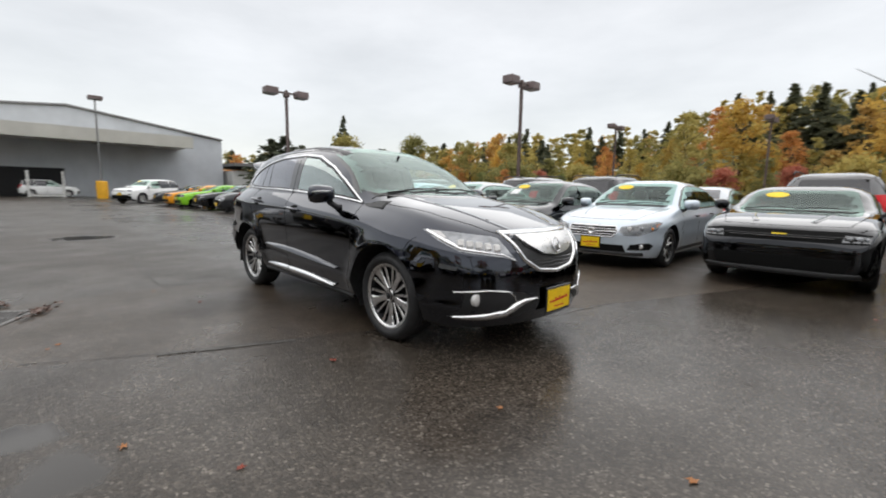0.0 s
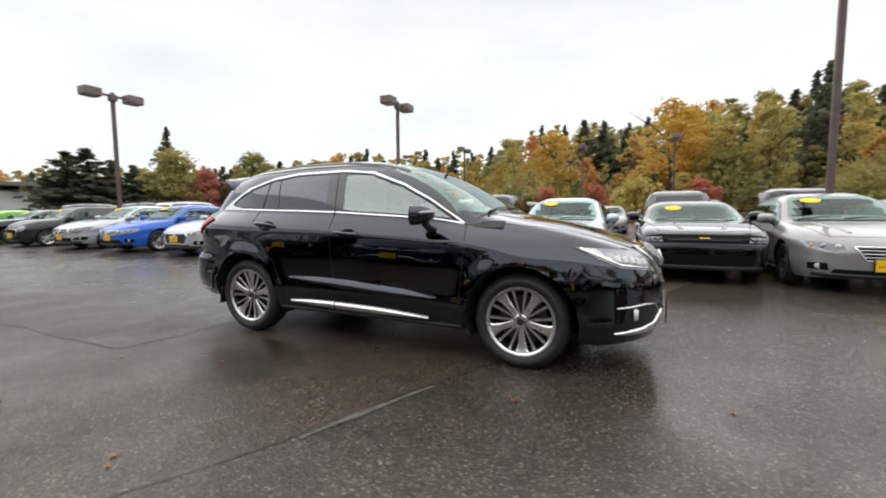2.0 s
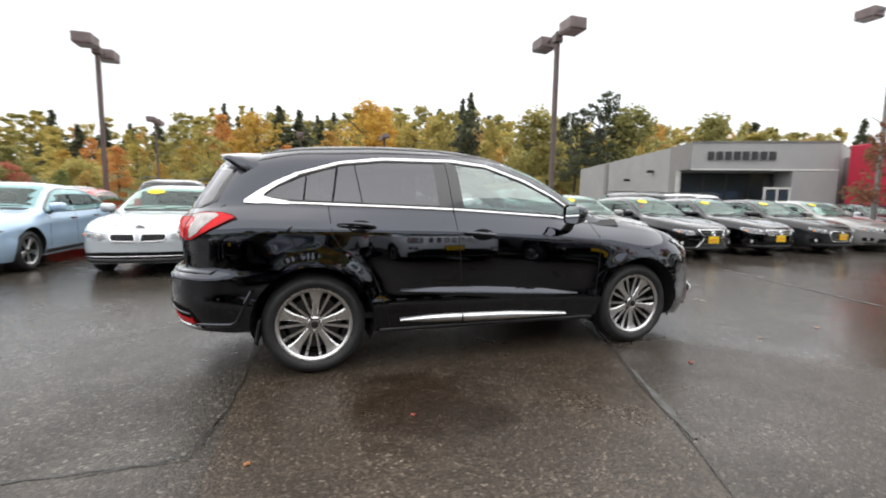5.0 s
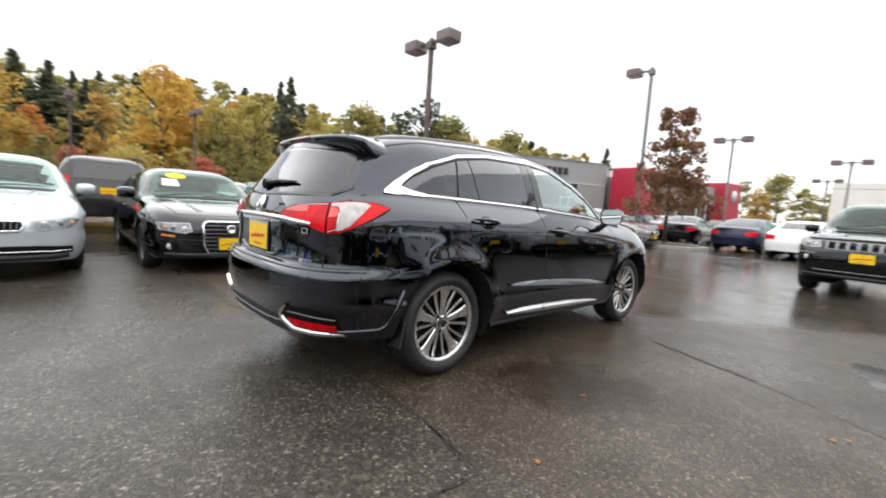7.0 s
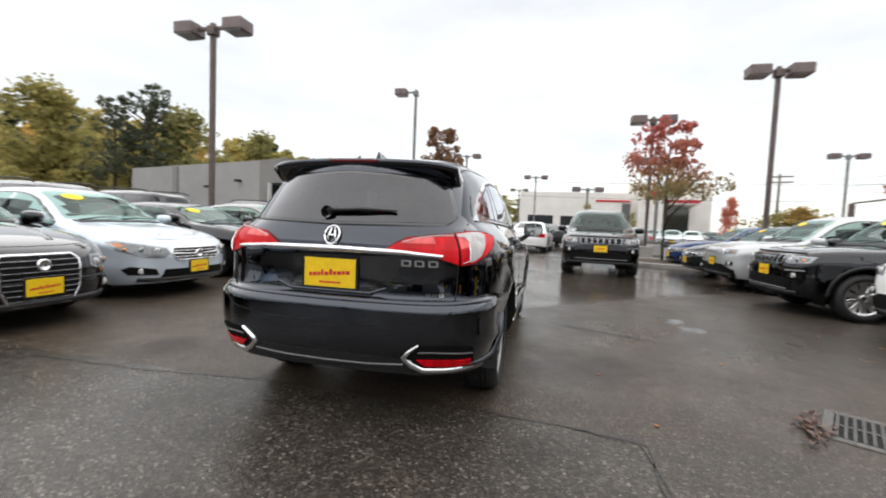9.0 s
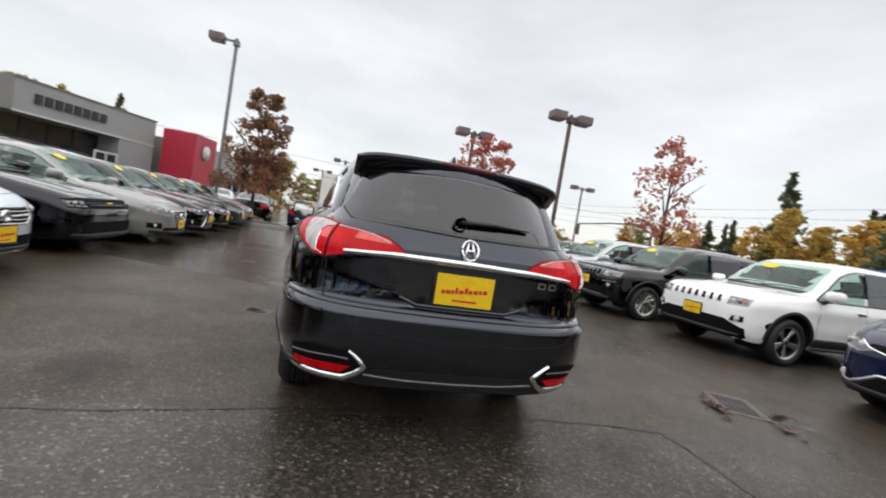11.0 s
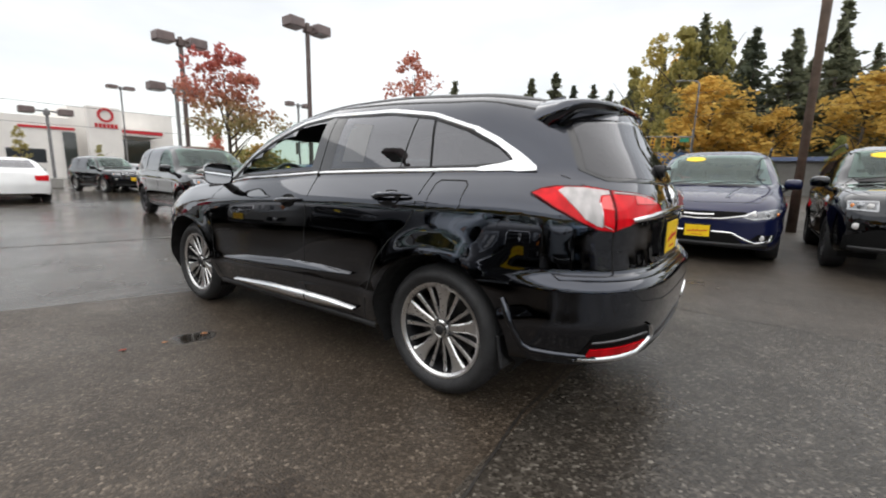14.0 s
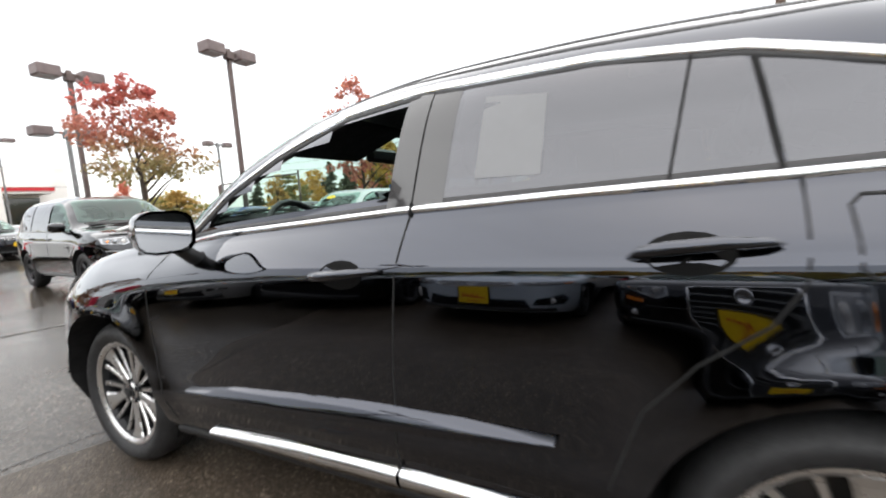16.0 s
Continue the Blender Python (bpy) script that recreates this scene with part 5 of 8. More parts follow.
    child("fog_brow", RB.strip("fog_brow", [(s * a, b) for a, b in ((.79, .492), (.62, .505), (.49, .492), (.445, .455), (.425, .40))], "x", 1, M_CHROME, .012, .010, .03), xover)
    # tail lamps: inner part on the tailgate, outer part on the corner
    TA = 180 - 45 * s
    ti = [(s * a, b) for a, b in ((1.362, 1.012), (1.32, 1.046), (1.266, 1.075), (1.15, 1.092), (1.024, 1.102), (1.024, .944), (1.09, .962), (1.16, .985), (1.25, 1.002))]
    to = [(s * a, b) for a, b in ((1.014, 1.104), (.926, 1.117), (.80, 1.116), (.74, 1.105), (.697, 1.087), (.771, 1.032), (.86, .983), (.94, .948), (1.014, .940))]
    tw = [(s * a, b) for a, b in ((1.008, 1.098), (.90, 1.110), (.83, 1.109), (.800, 1.096), (.835, 1.046), (.885, .990), (.93, .966), (.958, .958), (.950, 1.055), (.965, 1.080), (1.008, 1.084))]
    tr = [(s * a, b) for a, b in ((1.30, 1.044), (1.25, 1.066), (1.14, 1.082), (1.14, 1.046))]
    t1 = child("tail_lamp", RB.panel("tail_lamp", ti, TA, 1, M_REDLENS, .014, .03), xover, "red tail lamp on the tailgate")
    t2 = child("tail_lamp", RB.panel("tail_lamp", to, TA, 1, M_REDLENS, .014, .03), xover, "red and clear wrap-round tail lamp")
    child("clear_lens", RB.panel("clear_lens", tw, TA, 1, M_TAILCLEAR, .018, .03), t2)
    child("bright_lens", RB.panel("bright_lens", tr, TA, 1, M_REDBRIGHT, .018, .03), t1)
    child("pale_lens", RB.panel("pale_lens", [(s * a, b) for a, b in ((1.008, 1.078), (.972, 1.074), (.958, 1.052), (.960, 1.030), (1.008, 1.024))], TA, 1, M_REDBRIGHT, .018, .03), t2)
    child("dark_lens", RB.panel("dark_lens", [(s * a, b) for a, b in ((1.008, 1.018), (.962, 1.024), (.966, .972), (1.008, .955))], TA, 1, M_REDLENS, .017, .03), t2)
    child("lens_line", RB.strip("lens_line", [(s * a, b) for a, b in ((1.03, 1.092), (1.13, 1.087), (1.20, 1.079), (1.29, 1.052))], TA, 1, M_CLEARLENS, .007, .021, .03), t1)
    child("lens_line", RB.strip("lens_line", [(s * a, b) for a, b in ((.952, 1.05), (.960, .966), (1.0, .952))], TA, 1, M_CHROME, .006, .021, .03), t2)
    child("lens_edge", RB.strip("lens_edge", to, TA, 1, M_DARKRED, .008, .016, .03, True), t2)
    child("lens_edge", RB.strip("lens_edge", ti, TA, 1, M_DARKRED, .008, .016, .03, True), t1)
    rf = [(s * a, b) for a, b in ((.520, .440), (.555, .406), (.772, .393), (.780, .430), (.60, .442))]
    child("rear_pocket", RB.panel("rear_pocket", [(s * a, b) for a, b in ((.46, .450), (.55, .385), (.79, .380), (.798, .50), (.70, .522), (.53, .515))], "x", -1, M_VOID, .005, .04), xover)
    child("reflector", RB.panel("reflector", rf, "x", -1, M_REDLENS, .012, .04), xover, "red bumper reflector")
    child("rear_chrome", RB.strip("rear_chrome", [(s * a, b) for a, b in ((.535, .522), (.50, .497), (.449, .449), (.49, .404), (.54, .374), (.66, .370), (.785, .374))], "x", -1, M_CHROME, [.010, .022, .036, .036, .034, .028, .022], .018, .03), xover, "chrome hook round the reflector")
    if s > 0:
        fd = [(-1.315, .992), (-1.475, 1.0), (-1.495, 1.018), (-1.490, 1.118), (-1.465, 1.137), (-1.320, 1.137), (-1.300, 1.118), (-1.296, 1.010)]
        child("window_paper", RB.panel("window_paper", [(-.543, 1.466), (-.72, 1.445), (-.709, 1.228), (-.525, 1.232)], "y", s, M_LABEL, .0035, .05, 0.0), xover, "paper sheet in a grey dimmed as if seen through the dark glass")
        child("fuel_door", RB.strip("fuel_door", fd, "y", s, M_GAP, .007, .0018, .03, True), xover, "rounded fuel filler door outline")
    child("rear_brow", RB.strip("rear_brow", [(s * a, b) for a, b in ((.53, .480), (.60, .482), (.68, .478), (.79, .466))], "x", -1, M_DARKALLOY, .009, .014, .03), xover)
    child("mud_flap", Geo().box(-.010, .010, -.09, .07, .05, .22, pose(-1.735, s * .80, .20, 0, 10, 0), .008).mesh("mud_flap", M_TRIM), xover)
    child("bumper_edge", RB.strip("bumper_edge", [(-1.735, .62), (-1.765, .561), (-1.83, .41), (-1.87, .388), (-2.12, .385)], "y", s, M_PAINT["black"], .026, .014, .04), xover)
    child("roof_ditch", RB.strip("roof_ditch", [(.30, 1.515), (.05, 1.580), (-.4, 1.622), (-.9, 1.620), (-1.4, 1.588), (-1.72, 1.548)], "y", s, M_TRIM, .030, .003, .05), xover, "matt black roof moulding")
    child("roof_gap", RB.strip("roof_gap", [(.15, s * .57), (-.5, s * .60), (-1.2, s * .60), (-1.75, s * .57)], "z", 1, M_TRIM, .018, .002, .06), xover)
# grille
GR = [(-.44, .885), (.44, .885), (.34, .70), (.22, .625), (0, .60), (-.22, .625), (-.34, .70)]
gr = child("grille", RB.panel("grille", GR, "x", 1, M_TRIM, .004, .05), xover, "black mesh grille in a broad chrome frame")
child("grille_frame", RB.strip("grille_frame", GR, "x", 1, M_CHROME, .030, .018, .04, True), gr)
child("grille_beak", RB.panel("grille_beak", [(-.36, .858), (.36, .858), (.30, .80), (.16, .735), (0, .715), (-.16, .735), (-.30, .80)], "x", 1, M_ALLOY, .030, .04, .03), gr, "satin silver shield across the grille")
for k in range(3):
    z = .645 + .024 * k
    child("grille_mesh_bar", RB.strip("grille_mesh_bar", [(-.20 - .04 * k, z), (.20 + .04 * k, z)], "x", 1, M_GLOSSBLACK, .008, .010, .05), gr)


def ring_badge(x, z, sign, h=.088):
    """An upright open letter form in a ring, in chrome."""
    g = Geo()
    n = 28
    q = [RB.cast(h * .5 * math.cos(2 * math.pi * k / n), z + h * .55 * math.sin(2 * math.pi * k / n), "x", sign) for k in range(n + 1)]
    g.tube([p + nr * .012 for p, nr in q], .0065, 6)
    for a, b in (((-.30, -.42), (-.10, .42)), ((.30, -.42), (.10, .42)), ((-.20, -.05), (.20, -.05))):
        pa, na = RB.cast(a[0] * h, z + a[1] * h, "x", sign)
        pb, nb = RB.cast(b[0] * h, z + b[1] * h, "x", sign)
        g.tube([pa + na * .013, pb + nb * .013], .0075, 6)
    return g.mesh("badge", M_CHROME, True)


child("badge", ring_badge(0, 1.074, -1), xover, "chrome badge")
bf = ring_badge(0, .79, 1)
child("badge", bf, gr, "chrome badge", Matrix.Translation((.026, 0, 0)))
put_plate(xover, RB, 0.0, .39, 1, .03)
# tailgate: chrome bar, plate recess, seams, badge letters as bars, wiper, spoiler
child("tailgate_chrome", RB.strip("tailgate_chrome", [(-.62, .985), (-.40, 1.000), (0, 1.004), (.40, 1.000), (.62, .985)], "x", -1, M_CHROME, [.02, .032, .034, .034, .032, .02], .022, .04), xover, "chrome bar across the tailgate")
rc = [(-.42, .965), (.42, .965), (.33, .80), (.24, .768), (-.24, .768), (-.33, .80)]
child("plate_recess", RB.panel("plate_recess", rc, "x", -1, M_GLOSSBLACK, .002, .05), xover)
child("recess_edge", RB.strip("recess_edge", rc[2:] + [], "x", -1, M_PAINT["black"], .02, .012, .04), xover)
put_plate(xover, RB, 0.0, .868, -1, .016)
child("tailgate_gap", RB.strip("tailgate_gap", [(-.70, 1.17), (-.70, .94), (-.695, .80), (-.69, .70), (-.62, .642), (-.40, .615), (0, .602), (.40, .615), (.62, .642), (.69, .70), (.695, .80), (.70, .94), (.70, 1.17)], "x", -1, M_GAP, .007, .002, .04), xover)
child("bumper_shelf", RB.strip("bumper_shelf", [(-.86, .742), (-.5, .738), (0, .735), (.5, .738), (.86, .742)], "x", -1, M_PAINT["black"], .026, .010, .05), xover)
child("bumper_lower", RB.panel("bumper_lower", [(-.82, .352), (.82, .352), (.54, .365), (.47, .415), (.40, .440), (-.40, .440), (-.47, .415), (-.54, .365)], "x", -1, M_TRIM, .004, .06), xover, "unpainted lower rear bumper")
child("skid_edge", RB.strip("skid_edge", [(-.45, .405), (-.25, .392), (0, .388), (.25, .392), (.45, .405)], "x", -1, M_DARKALLOY, .014, .014, .04), xover, "satin edge along the lower bumper")
for y0, zz, wd, ht, label in ((-.40, .945, .21, .034, "chrome model lettering"), (-.54, .775, .10, .016, "small chrome lettering")):
    for k in range(3):
        q, nr = RB.cast(y0 - wd * (k + .5) / 3, zz, "x", -1)
        m = Matrix.Translation(q + nr * .006) @ nr.to_track_quat("X", "Z").to_matrix().to_4x4()
        g = Geo()
        for u, v, w, h in ((-.34, 0, .16, 1), (.0, .40, .7, .20), (.0, -.40, .7, .20), (.34, 0, .16, .8)):
            g.box(-.003, .003, (u - w / 2) * wd / 3.4, (u + w / 2) * wd / 3.4, (v - h / 2) * ht, (v + h / 2) * ht, m)
        child("letter_bar", g.mesh("letter_bar", M_CHROME), xover, label)
w0, n0 = RB.cast(.06, 1.205, "x", -1)
w1, n1 = RB.cast(-.34, 1.212, "x", -1)
wp = child("rear_wiper", Geo().tube([w0 + n0 * .02, (w0 + w1) / 2 + n0 * .035, w1 + n1 * .02], [.024, .017, .009], 8, True, .6).mesh("rear_wiper", M_TRIM, True), xover)
child("wiper_pivot", Geo().lathe([(.035, -.02), (.03, .03), (.0, .035)], 16, "x", w0 + Vector((-.02, 0, 0))).mesh("wiper_pivot", M_TRIM, True), wp)


def spoiler():
    """A roof spoiler with a turned-down lip and side fins."""
    n, sec = 25, 9
    verts, faces = [], []
    for i in range(n):
        y = -.62 + 1.24 * i / (n - 1)
        e = (abs(y) / .62)
        xt = -2.000 + .10 * e**3.2
        zt = 1.536 - .016 * e**2 - .022 * e**10
        x0 = -1.70
        z0 = RB.cast(x0, y, "z", 1)[0].z
        xm, zm = (x0 + xt) / 2, (z0 + zt) / 2 + .010
        prof = [(x0 + .05, z0 - .012), (x0, z0 + .003), (xm, zm), (xt + .03, zt + .006), (xt, zt), (xt - .002, zt - .022), (xt + .03, zt - .046), (xt + .08, zt - .085), (xt + .15, zt - .125)]
        verts += [(a, y, b) for a, b in prof]
    for i in range(n - 1):
        for k in range(sec - 1):
            a = i * sec + k
            faces.append((a, a + 1, a + sec + 1, a + sec))
    faces += [tuple(range(sec)), tuple((n - 1) * sec + k for k in range(sec))[::-1]]
    return fix_normals(mesh_of("spoiler", verts, faces, M_PAINT["black"]))


sp = child("spoiler", spoiler(), xover, "glossy black roof spoiler")
child("brake_lamp", Geo().box(-2.006, -1.97, -.16, .16, 1.512, 1.530, None, .004).mesh("brake_lamp", M_DARKRED), sp, "thin red high brake lamp")
ant = Geo()
ant.add([(-1.62, -.022, 1.585), (-1.62, .022, 1.585), (-1.46, .012, 1.612), (-1.46, -.012, 1.612), (-1.62, -.004, 1.640), (-1.62, .004, 1.640), (-1.57, 0, 1.636)], [(0, 1, 5, 4), (0, 4, 6, 3), (1, 2, 6, 5), (4, 5, 6), (3, 6, 2)])
child("antenna_fin", fix_normals(ant.mesh("antenna_fin", M_PAINT["black"])), xover)
# bonnet edges and creases, cowl, wipers
for s in (-1, 1):
    child("bonnet_gap", RB.strip("bonnet_gap", [(1.02, s * .76), (1.35, s * .74), (1.75, s * .66), (2.05, s * .50), (2.15, s * .40)], "z", 1, M_GAP, .008, .0015, .04), xover)
    child("bonnet_crease", RB.strip("bonnet_crease", [(1.05, s * .50), (1.5, s * .46), (1.95, s * .36), (2.14, s * .30)], "z", 1, M_PAINT["black"], .06, .003, .05), xover)
child("cowl", RB.panel("cowl", [(.98, -.74), (1.07, -.55), (1.09, 0), (1.07, .55), (.98, .74), (.99, .5), (1.02, 0), (.99, -.5)], "z", 1, M_TRIM, .006, .05), xover)
for y0, y1 in ((-.62, .02), (-.05, .55)):
    a, na = RB.cast(1.03, y0, "z", 1)
    b, nb = RB.cast(.99, y1, "z", 1)
    child("wiper", Geo().tube([a + na * .02, (a + b) / 2 + na * .035, b + nb * .02], [.010, .009, .006], 6).mesh("wiper", M_TRIM, True), xover)
put_wheels(xover, RP)
interior(xover, RP, RB)
child("rear_view_mirror", Geo().box(.30, .35, -.12, .12, 1.40, 1.47, None, .015).tube([(.34, 0, 1.47), (.42, 0, 1.53)], .012, 6).mesh("rear_view_mirror", M_TRIM), xover)
child("headliner", RB.panel("headliner", [(-1.7, -.60), (.10, -.60), (.24, 0), (.10, .60), (-1.7, .60)], "z", 1, M_TRIM, -.05, .08, 0.0), xover)
for s in (-1, 1):
    child("roof_lining", RB.strip("roof_lining", [(.80, 1.140), (.574, 1.285), (.316, 1.415), (-.009, 1.530), (-.35, 1.560), (-.9, 1.552), (-1.3, 1.47), (-1.60, 1.35)], "y", s, M_TRIM, .075, -.035, .06), xover)
    child("sun_visor", Geo().box(-.02, .30, -.24, .24, -.010, .012, pose(.12, s * .36, 1.515, 0, 20, 0), .008).mesh("sun_visor", M_SEAT), xover)


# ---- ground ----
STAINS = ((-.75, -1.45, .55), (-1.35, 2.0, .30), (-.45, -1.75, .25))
PUDDLES = ((-1.62, -3.36, .22), (.44, 1.31, .175), (1.75, -2.85, .24), (1.3, -2.95, .18), (-8.6, -1.9, .8))


def asphalt():
    """Damp coarse asphalt: pale stones in dark binder, broad wet patches, a few shallow puddles."""
    k = Mat("wet_asphalt")
    big = k.noise(0.16, 5.0, 0.6)
    mid = k.noise(1.1, 5.0, 0.6)
    fine = k.noise(7.0, 4.0, 0.6)
    c = k.node("ShaderNodeTexCoord")
    vo = k.node("ShaderNodeTexVoronoi")
    vo.inputs["Scale"].default_value = 82.0
    k.link(c.outputs["Object"], vo.inputs["Vector"])
    pool = None
    for x, y, r in PUDDLES:
        d = k.node("ShaderNodeVectorMath", operation="DISTANCE")
        d.inputs[1].default_value = (x, y, 0)
        k.link(c.outputs["Object"], d.inputs[0])
        m = k.math("SUBTRACT", 1.0, k.math("DIVIDE", d.outputs["Value"], r))
        pool = m if pool is None else k.math("MAXIMUM", pool, m)
    edge = k.math("ADD", pool, k.math("MULTIPLY", k.math("SUBTRACT", k.noise(4.5, 3.0), 0.5), 1.7))
    pool = k.grey(edge, 0.12, 0.0, 0.55, 1.0)
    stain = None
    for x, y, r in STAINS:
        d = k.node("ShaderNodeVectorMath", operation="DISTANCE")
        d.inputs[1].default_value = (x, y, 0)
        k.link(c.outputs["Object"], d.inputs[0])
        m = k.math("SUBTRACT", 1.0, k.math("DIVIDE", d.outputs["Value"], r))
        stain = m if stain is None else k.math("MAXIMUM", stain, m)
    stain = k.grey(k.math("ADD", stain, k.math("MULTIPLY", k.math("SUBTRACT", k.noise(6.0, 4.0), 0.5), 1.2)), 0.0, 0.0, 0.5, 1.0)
    stone = k.ramp(vo.outputs["Color"], [(0.0, (0.026, 0.0214, 0.0172)), (0.55, (0.050, 0.0412, 0.0335)), (0.80, (0.086, 0.073, 0.061)), (1.0, (0.215, 0.19, 0.165))])
    sp = k.node("ShaderNodeSeparateXYZ")
    k.link(c.outputs["Object"], sp.inputs[0])
    wx = k.math("ADD", sp.outputs["X"], k.math("MULTIPLY", k.math("SUBTRACT", mid, 0.5), 0.10))
    wy = k.math("ADD", sp.outputs["Y"], k.math("MULTIPLY", k.math("SUBTRACT", mid, 0.5), 0.10))
    left = k.math("LESS_THAN", wx, -1.83)
    coarse = k.math("MULTIPLY", left, k.math("MULTIPLY", k.math("GREATER_THAN", wy, -1.74), k.math("LESS_THAN", wy, 6.0)))
    lane = k.math("MULTIPLY", k.math("SUBTRACT", 1.0, left), k.math("LESS_THAN", wx, k.math("ADD", 1.40, k.math("MULTIPLY", wy, 0.40))))
    worn = k.math("MAXIMUM", lane, k.grey(k.math("SUBTRACT", k.math("MULTIPLY", wy, -1.0), k.math("MULTIPLY", k.math("MAXIMUM", k.math("SUBTRACT", wx, 1.7), 0.0), 1.1)), 0.5, 0.0, 1.1, 1.0))
    vo2 = k.node("ShaderNodeTexVoronoi")
    vo2.inputs["Scale"].default_value = 70.0
    k.link(c.outputs["Object"], vo2.inputs["Vector"])
    rubble = k.ramp(vo2.outputs["Color"], [(0.0, (0.023, 0.0196, 0.0163)), (0.55, (0.047, 0.0405, 0.034)), (0.80, (0.090, 0.079, 0.067)), (1.0, (0.25, 0.228, 0.20))])
    stone = k.mix(coarse, stone, rubble)
    stone = k.mix(lane, stone, k.mix(1.0, stone, (1.14, 1.065, 0.98), "MULTIPLY"))
    tone = k.ramp(mid, [(0.3, (0.70, 0.68, 0.66)), (0.7, (1.18, 1.14, 1.10))])
    spot = k.ramp(fine, [(0.3, (0.80, 0.79, 0.78)), (0.7, (1.12, 1.12, 1.12))])
    base = k.mix(1.0, k.mix(1.0, stone, tone, "MULTIPLY"), spot, "MULTIPLY")
    base = k.mix(1.0, base, (0.97, 1.0, 1.01), "MULTIPLY")
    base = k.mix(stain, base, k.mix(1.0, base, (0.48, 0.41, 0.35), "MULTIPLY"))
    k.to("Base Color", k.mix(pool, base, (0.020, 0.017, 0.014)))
    wetsum = k.math("ADD", k.math("ADD", k.math("MULTIPLY", big, 0.65), k.math("MULTIPLY", mid, 0.35)), k.math("SUBTRACT", k.math("MULTIPLY", k.math("SUBTRACT", 1.0, k.math("MAXIMUM", worn, coarse)), 0.10), k.math("MULTIPLY", worn, 0.09)))
    rough = k.ramp(wetsum, [(0.34, (0.50, 0.50, 0.50)), (0.45, (0.36, 0.36, 0.36)), (0.54, (0.24, 0.24, 0.24)), (0.66, (0.13, 0.13, 0.13))])
    k.to("Roughness", k.mix(pool, rough, (0.08, 0.08, 0.08)))
    k.set(Specular_IOR_Level=0.30)
    dry = k.mix(1.0, k.grey(wetsum, 0.40, 1.0, 0.64, 0.22), k.grey(pool, 0.0, 1.0, 0.8, 0.0), "MULTIPLY")
    k.bump(k.mix(1.0, k.grey(vo.outputs["Distance"], 0.0, 1.0, 0.6, 0.0), dry, "MULTIPLY"), 0.42, 0.005)
    return k.m


M_ASPHALT = asphalt()
M_CRACK = plain("crack_filler", (0.022, 0.0195, 0.017), 0.45, 0, 0.4, 20)
M_PATCH = plain("worn_paint", (0.088, 0.085, 0.079), 0.75, 0, 0.4, 12, 0.2)
M_KERB = plain("concrete_kerb", (0.32, 0.31, 0.29), 0.7, 0, 0.2, 5, 0.3)
M_GRASS = plain("hill_undergrowth", (0.075, 0.085, 0.025), 0.9, 0, 0.5, 0.4, 0.5)
M_SOIL = plain("bark_mulch", (0.06, 0.04, 0.028), 0.9, 0, 0.4, 9, 0.5)


def hill(x, y):
    """The height of the ground: flat on the lot, rising to wooded slopes on both far sides."""
    a = max(0.0, (y - 44 - 0.10 * x) / 60.0)
    h1 = 17.0 * (1 - math.exp(-1.4 * a * a)) * (1.0 if x > -10 else max(0.35, 1 + (x + 10) / 70.0)) * (1.0 if x < 30 else max(0.2, 1 - (x - 30) / 90.0))
    b = max(0.0, (-y - 52) / 60.0) * max(0.0, min(1.0, (45 - x) / 40.0))
    h2 = 22.0 * (1 - math.exp(-1.5 * b * b))
    return h1 + h2


def ground_mesh():
    def axis(n):
        u = np.linspace(-1, 1, n)
        return np.sign(u) * (60 * abs(u) + 2400 * abs(u) ** 7)
    xs = ys = axis(91)
    verts = [(float(x), float(y), hill(x, y)) for x in xs for y in ys]
    n = len(ys)
    faces = [(i * n + j, i * n + n + j, i * n + n + j + 1, i * n + j + 1) for i in range(len(xs) - 1) for j in range(n - 1)]
    me = mesh_of("ground", verts, faces, M_ASPHALT)
    me.materials.append(M_GRASS)
    for p in me.polygons:
        if p.center.z > 0.25 or abs(p.center.x) > 150 or abs(p.center.y) > 120:
            p.material_index = 1
    return me


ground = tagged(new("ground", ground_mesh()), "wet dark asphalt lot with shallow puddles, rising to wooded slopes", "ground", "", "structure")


def ribbon(name, line, width, mat, z=0.004, jitter=0.0, label="", cat="", parent=None):
    rng = random.Random(len(name) + int(abs(line[0][0]) * 100))
    pts = []
    for a, b in zip(line, line[1:]):
        n = max(2, int(math.dist(a, b) / 0.12))
        for i in range(n):
            t = i / n
            pts.append((a[0] + (b[0] - a[0]) * t, a[1] + (b[1] - a[1]) * t))
    pts.append(line[-1])
    v, f = [], []
    off = 0.0
    for i, p in enumerate(pts):
        q, r = pts[max(0, i - 1)], pts[min(len(pts) - 1, i + 1)]
        d = Vector((r[0] - q[0], r[1] - q[1])).normalized()
        off = off * 0.8 + rng.uniform(-jitter, jitter)
        w = width / 2 * rng.uniform(0.55, 1.25)
        c = Vector(p) + Vector((-d.y, d.x)) * off
        v += [(c.x - d.y * w, c.y + d.x * w, z), (c.x + d.y * w, c.y - d.x * w, z)]
    f = [(2 * i, 2 * i + 1, 2 * i + 3, 2 * i + 2) for i in range(len(pts) - 1)]
    ob = new(name, mesh_of(name, v, [q[::-1] for q in f], mat, False))
    return tagged(ob, label, cat, "", "structure")


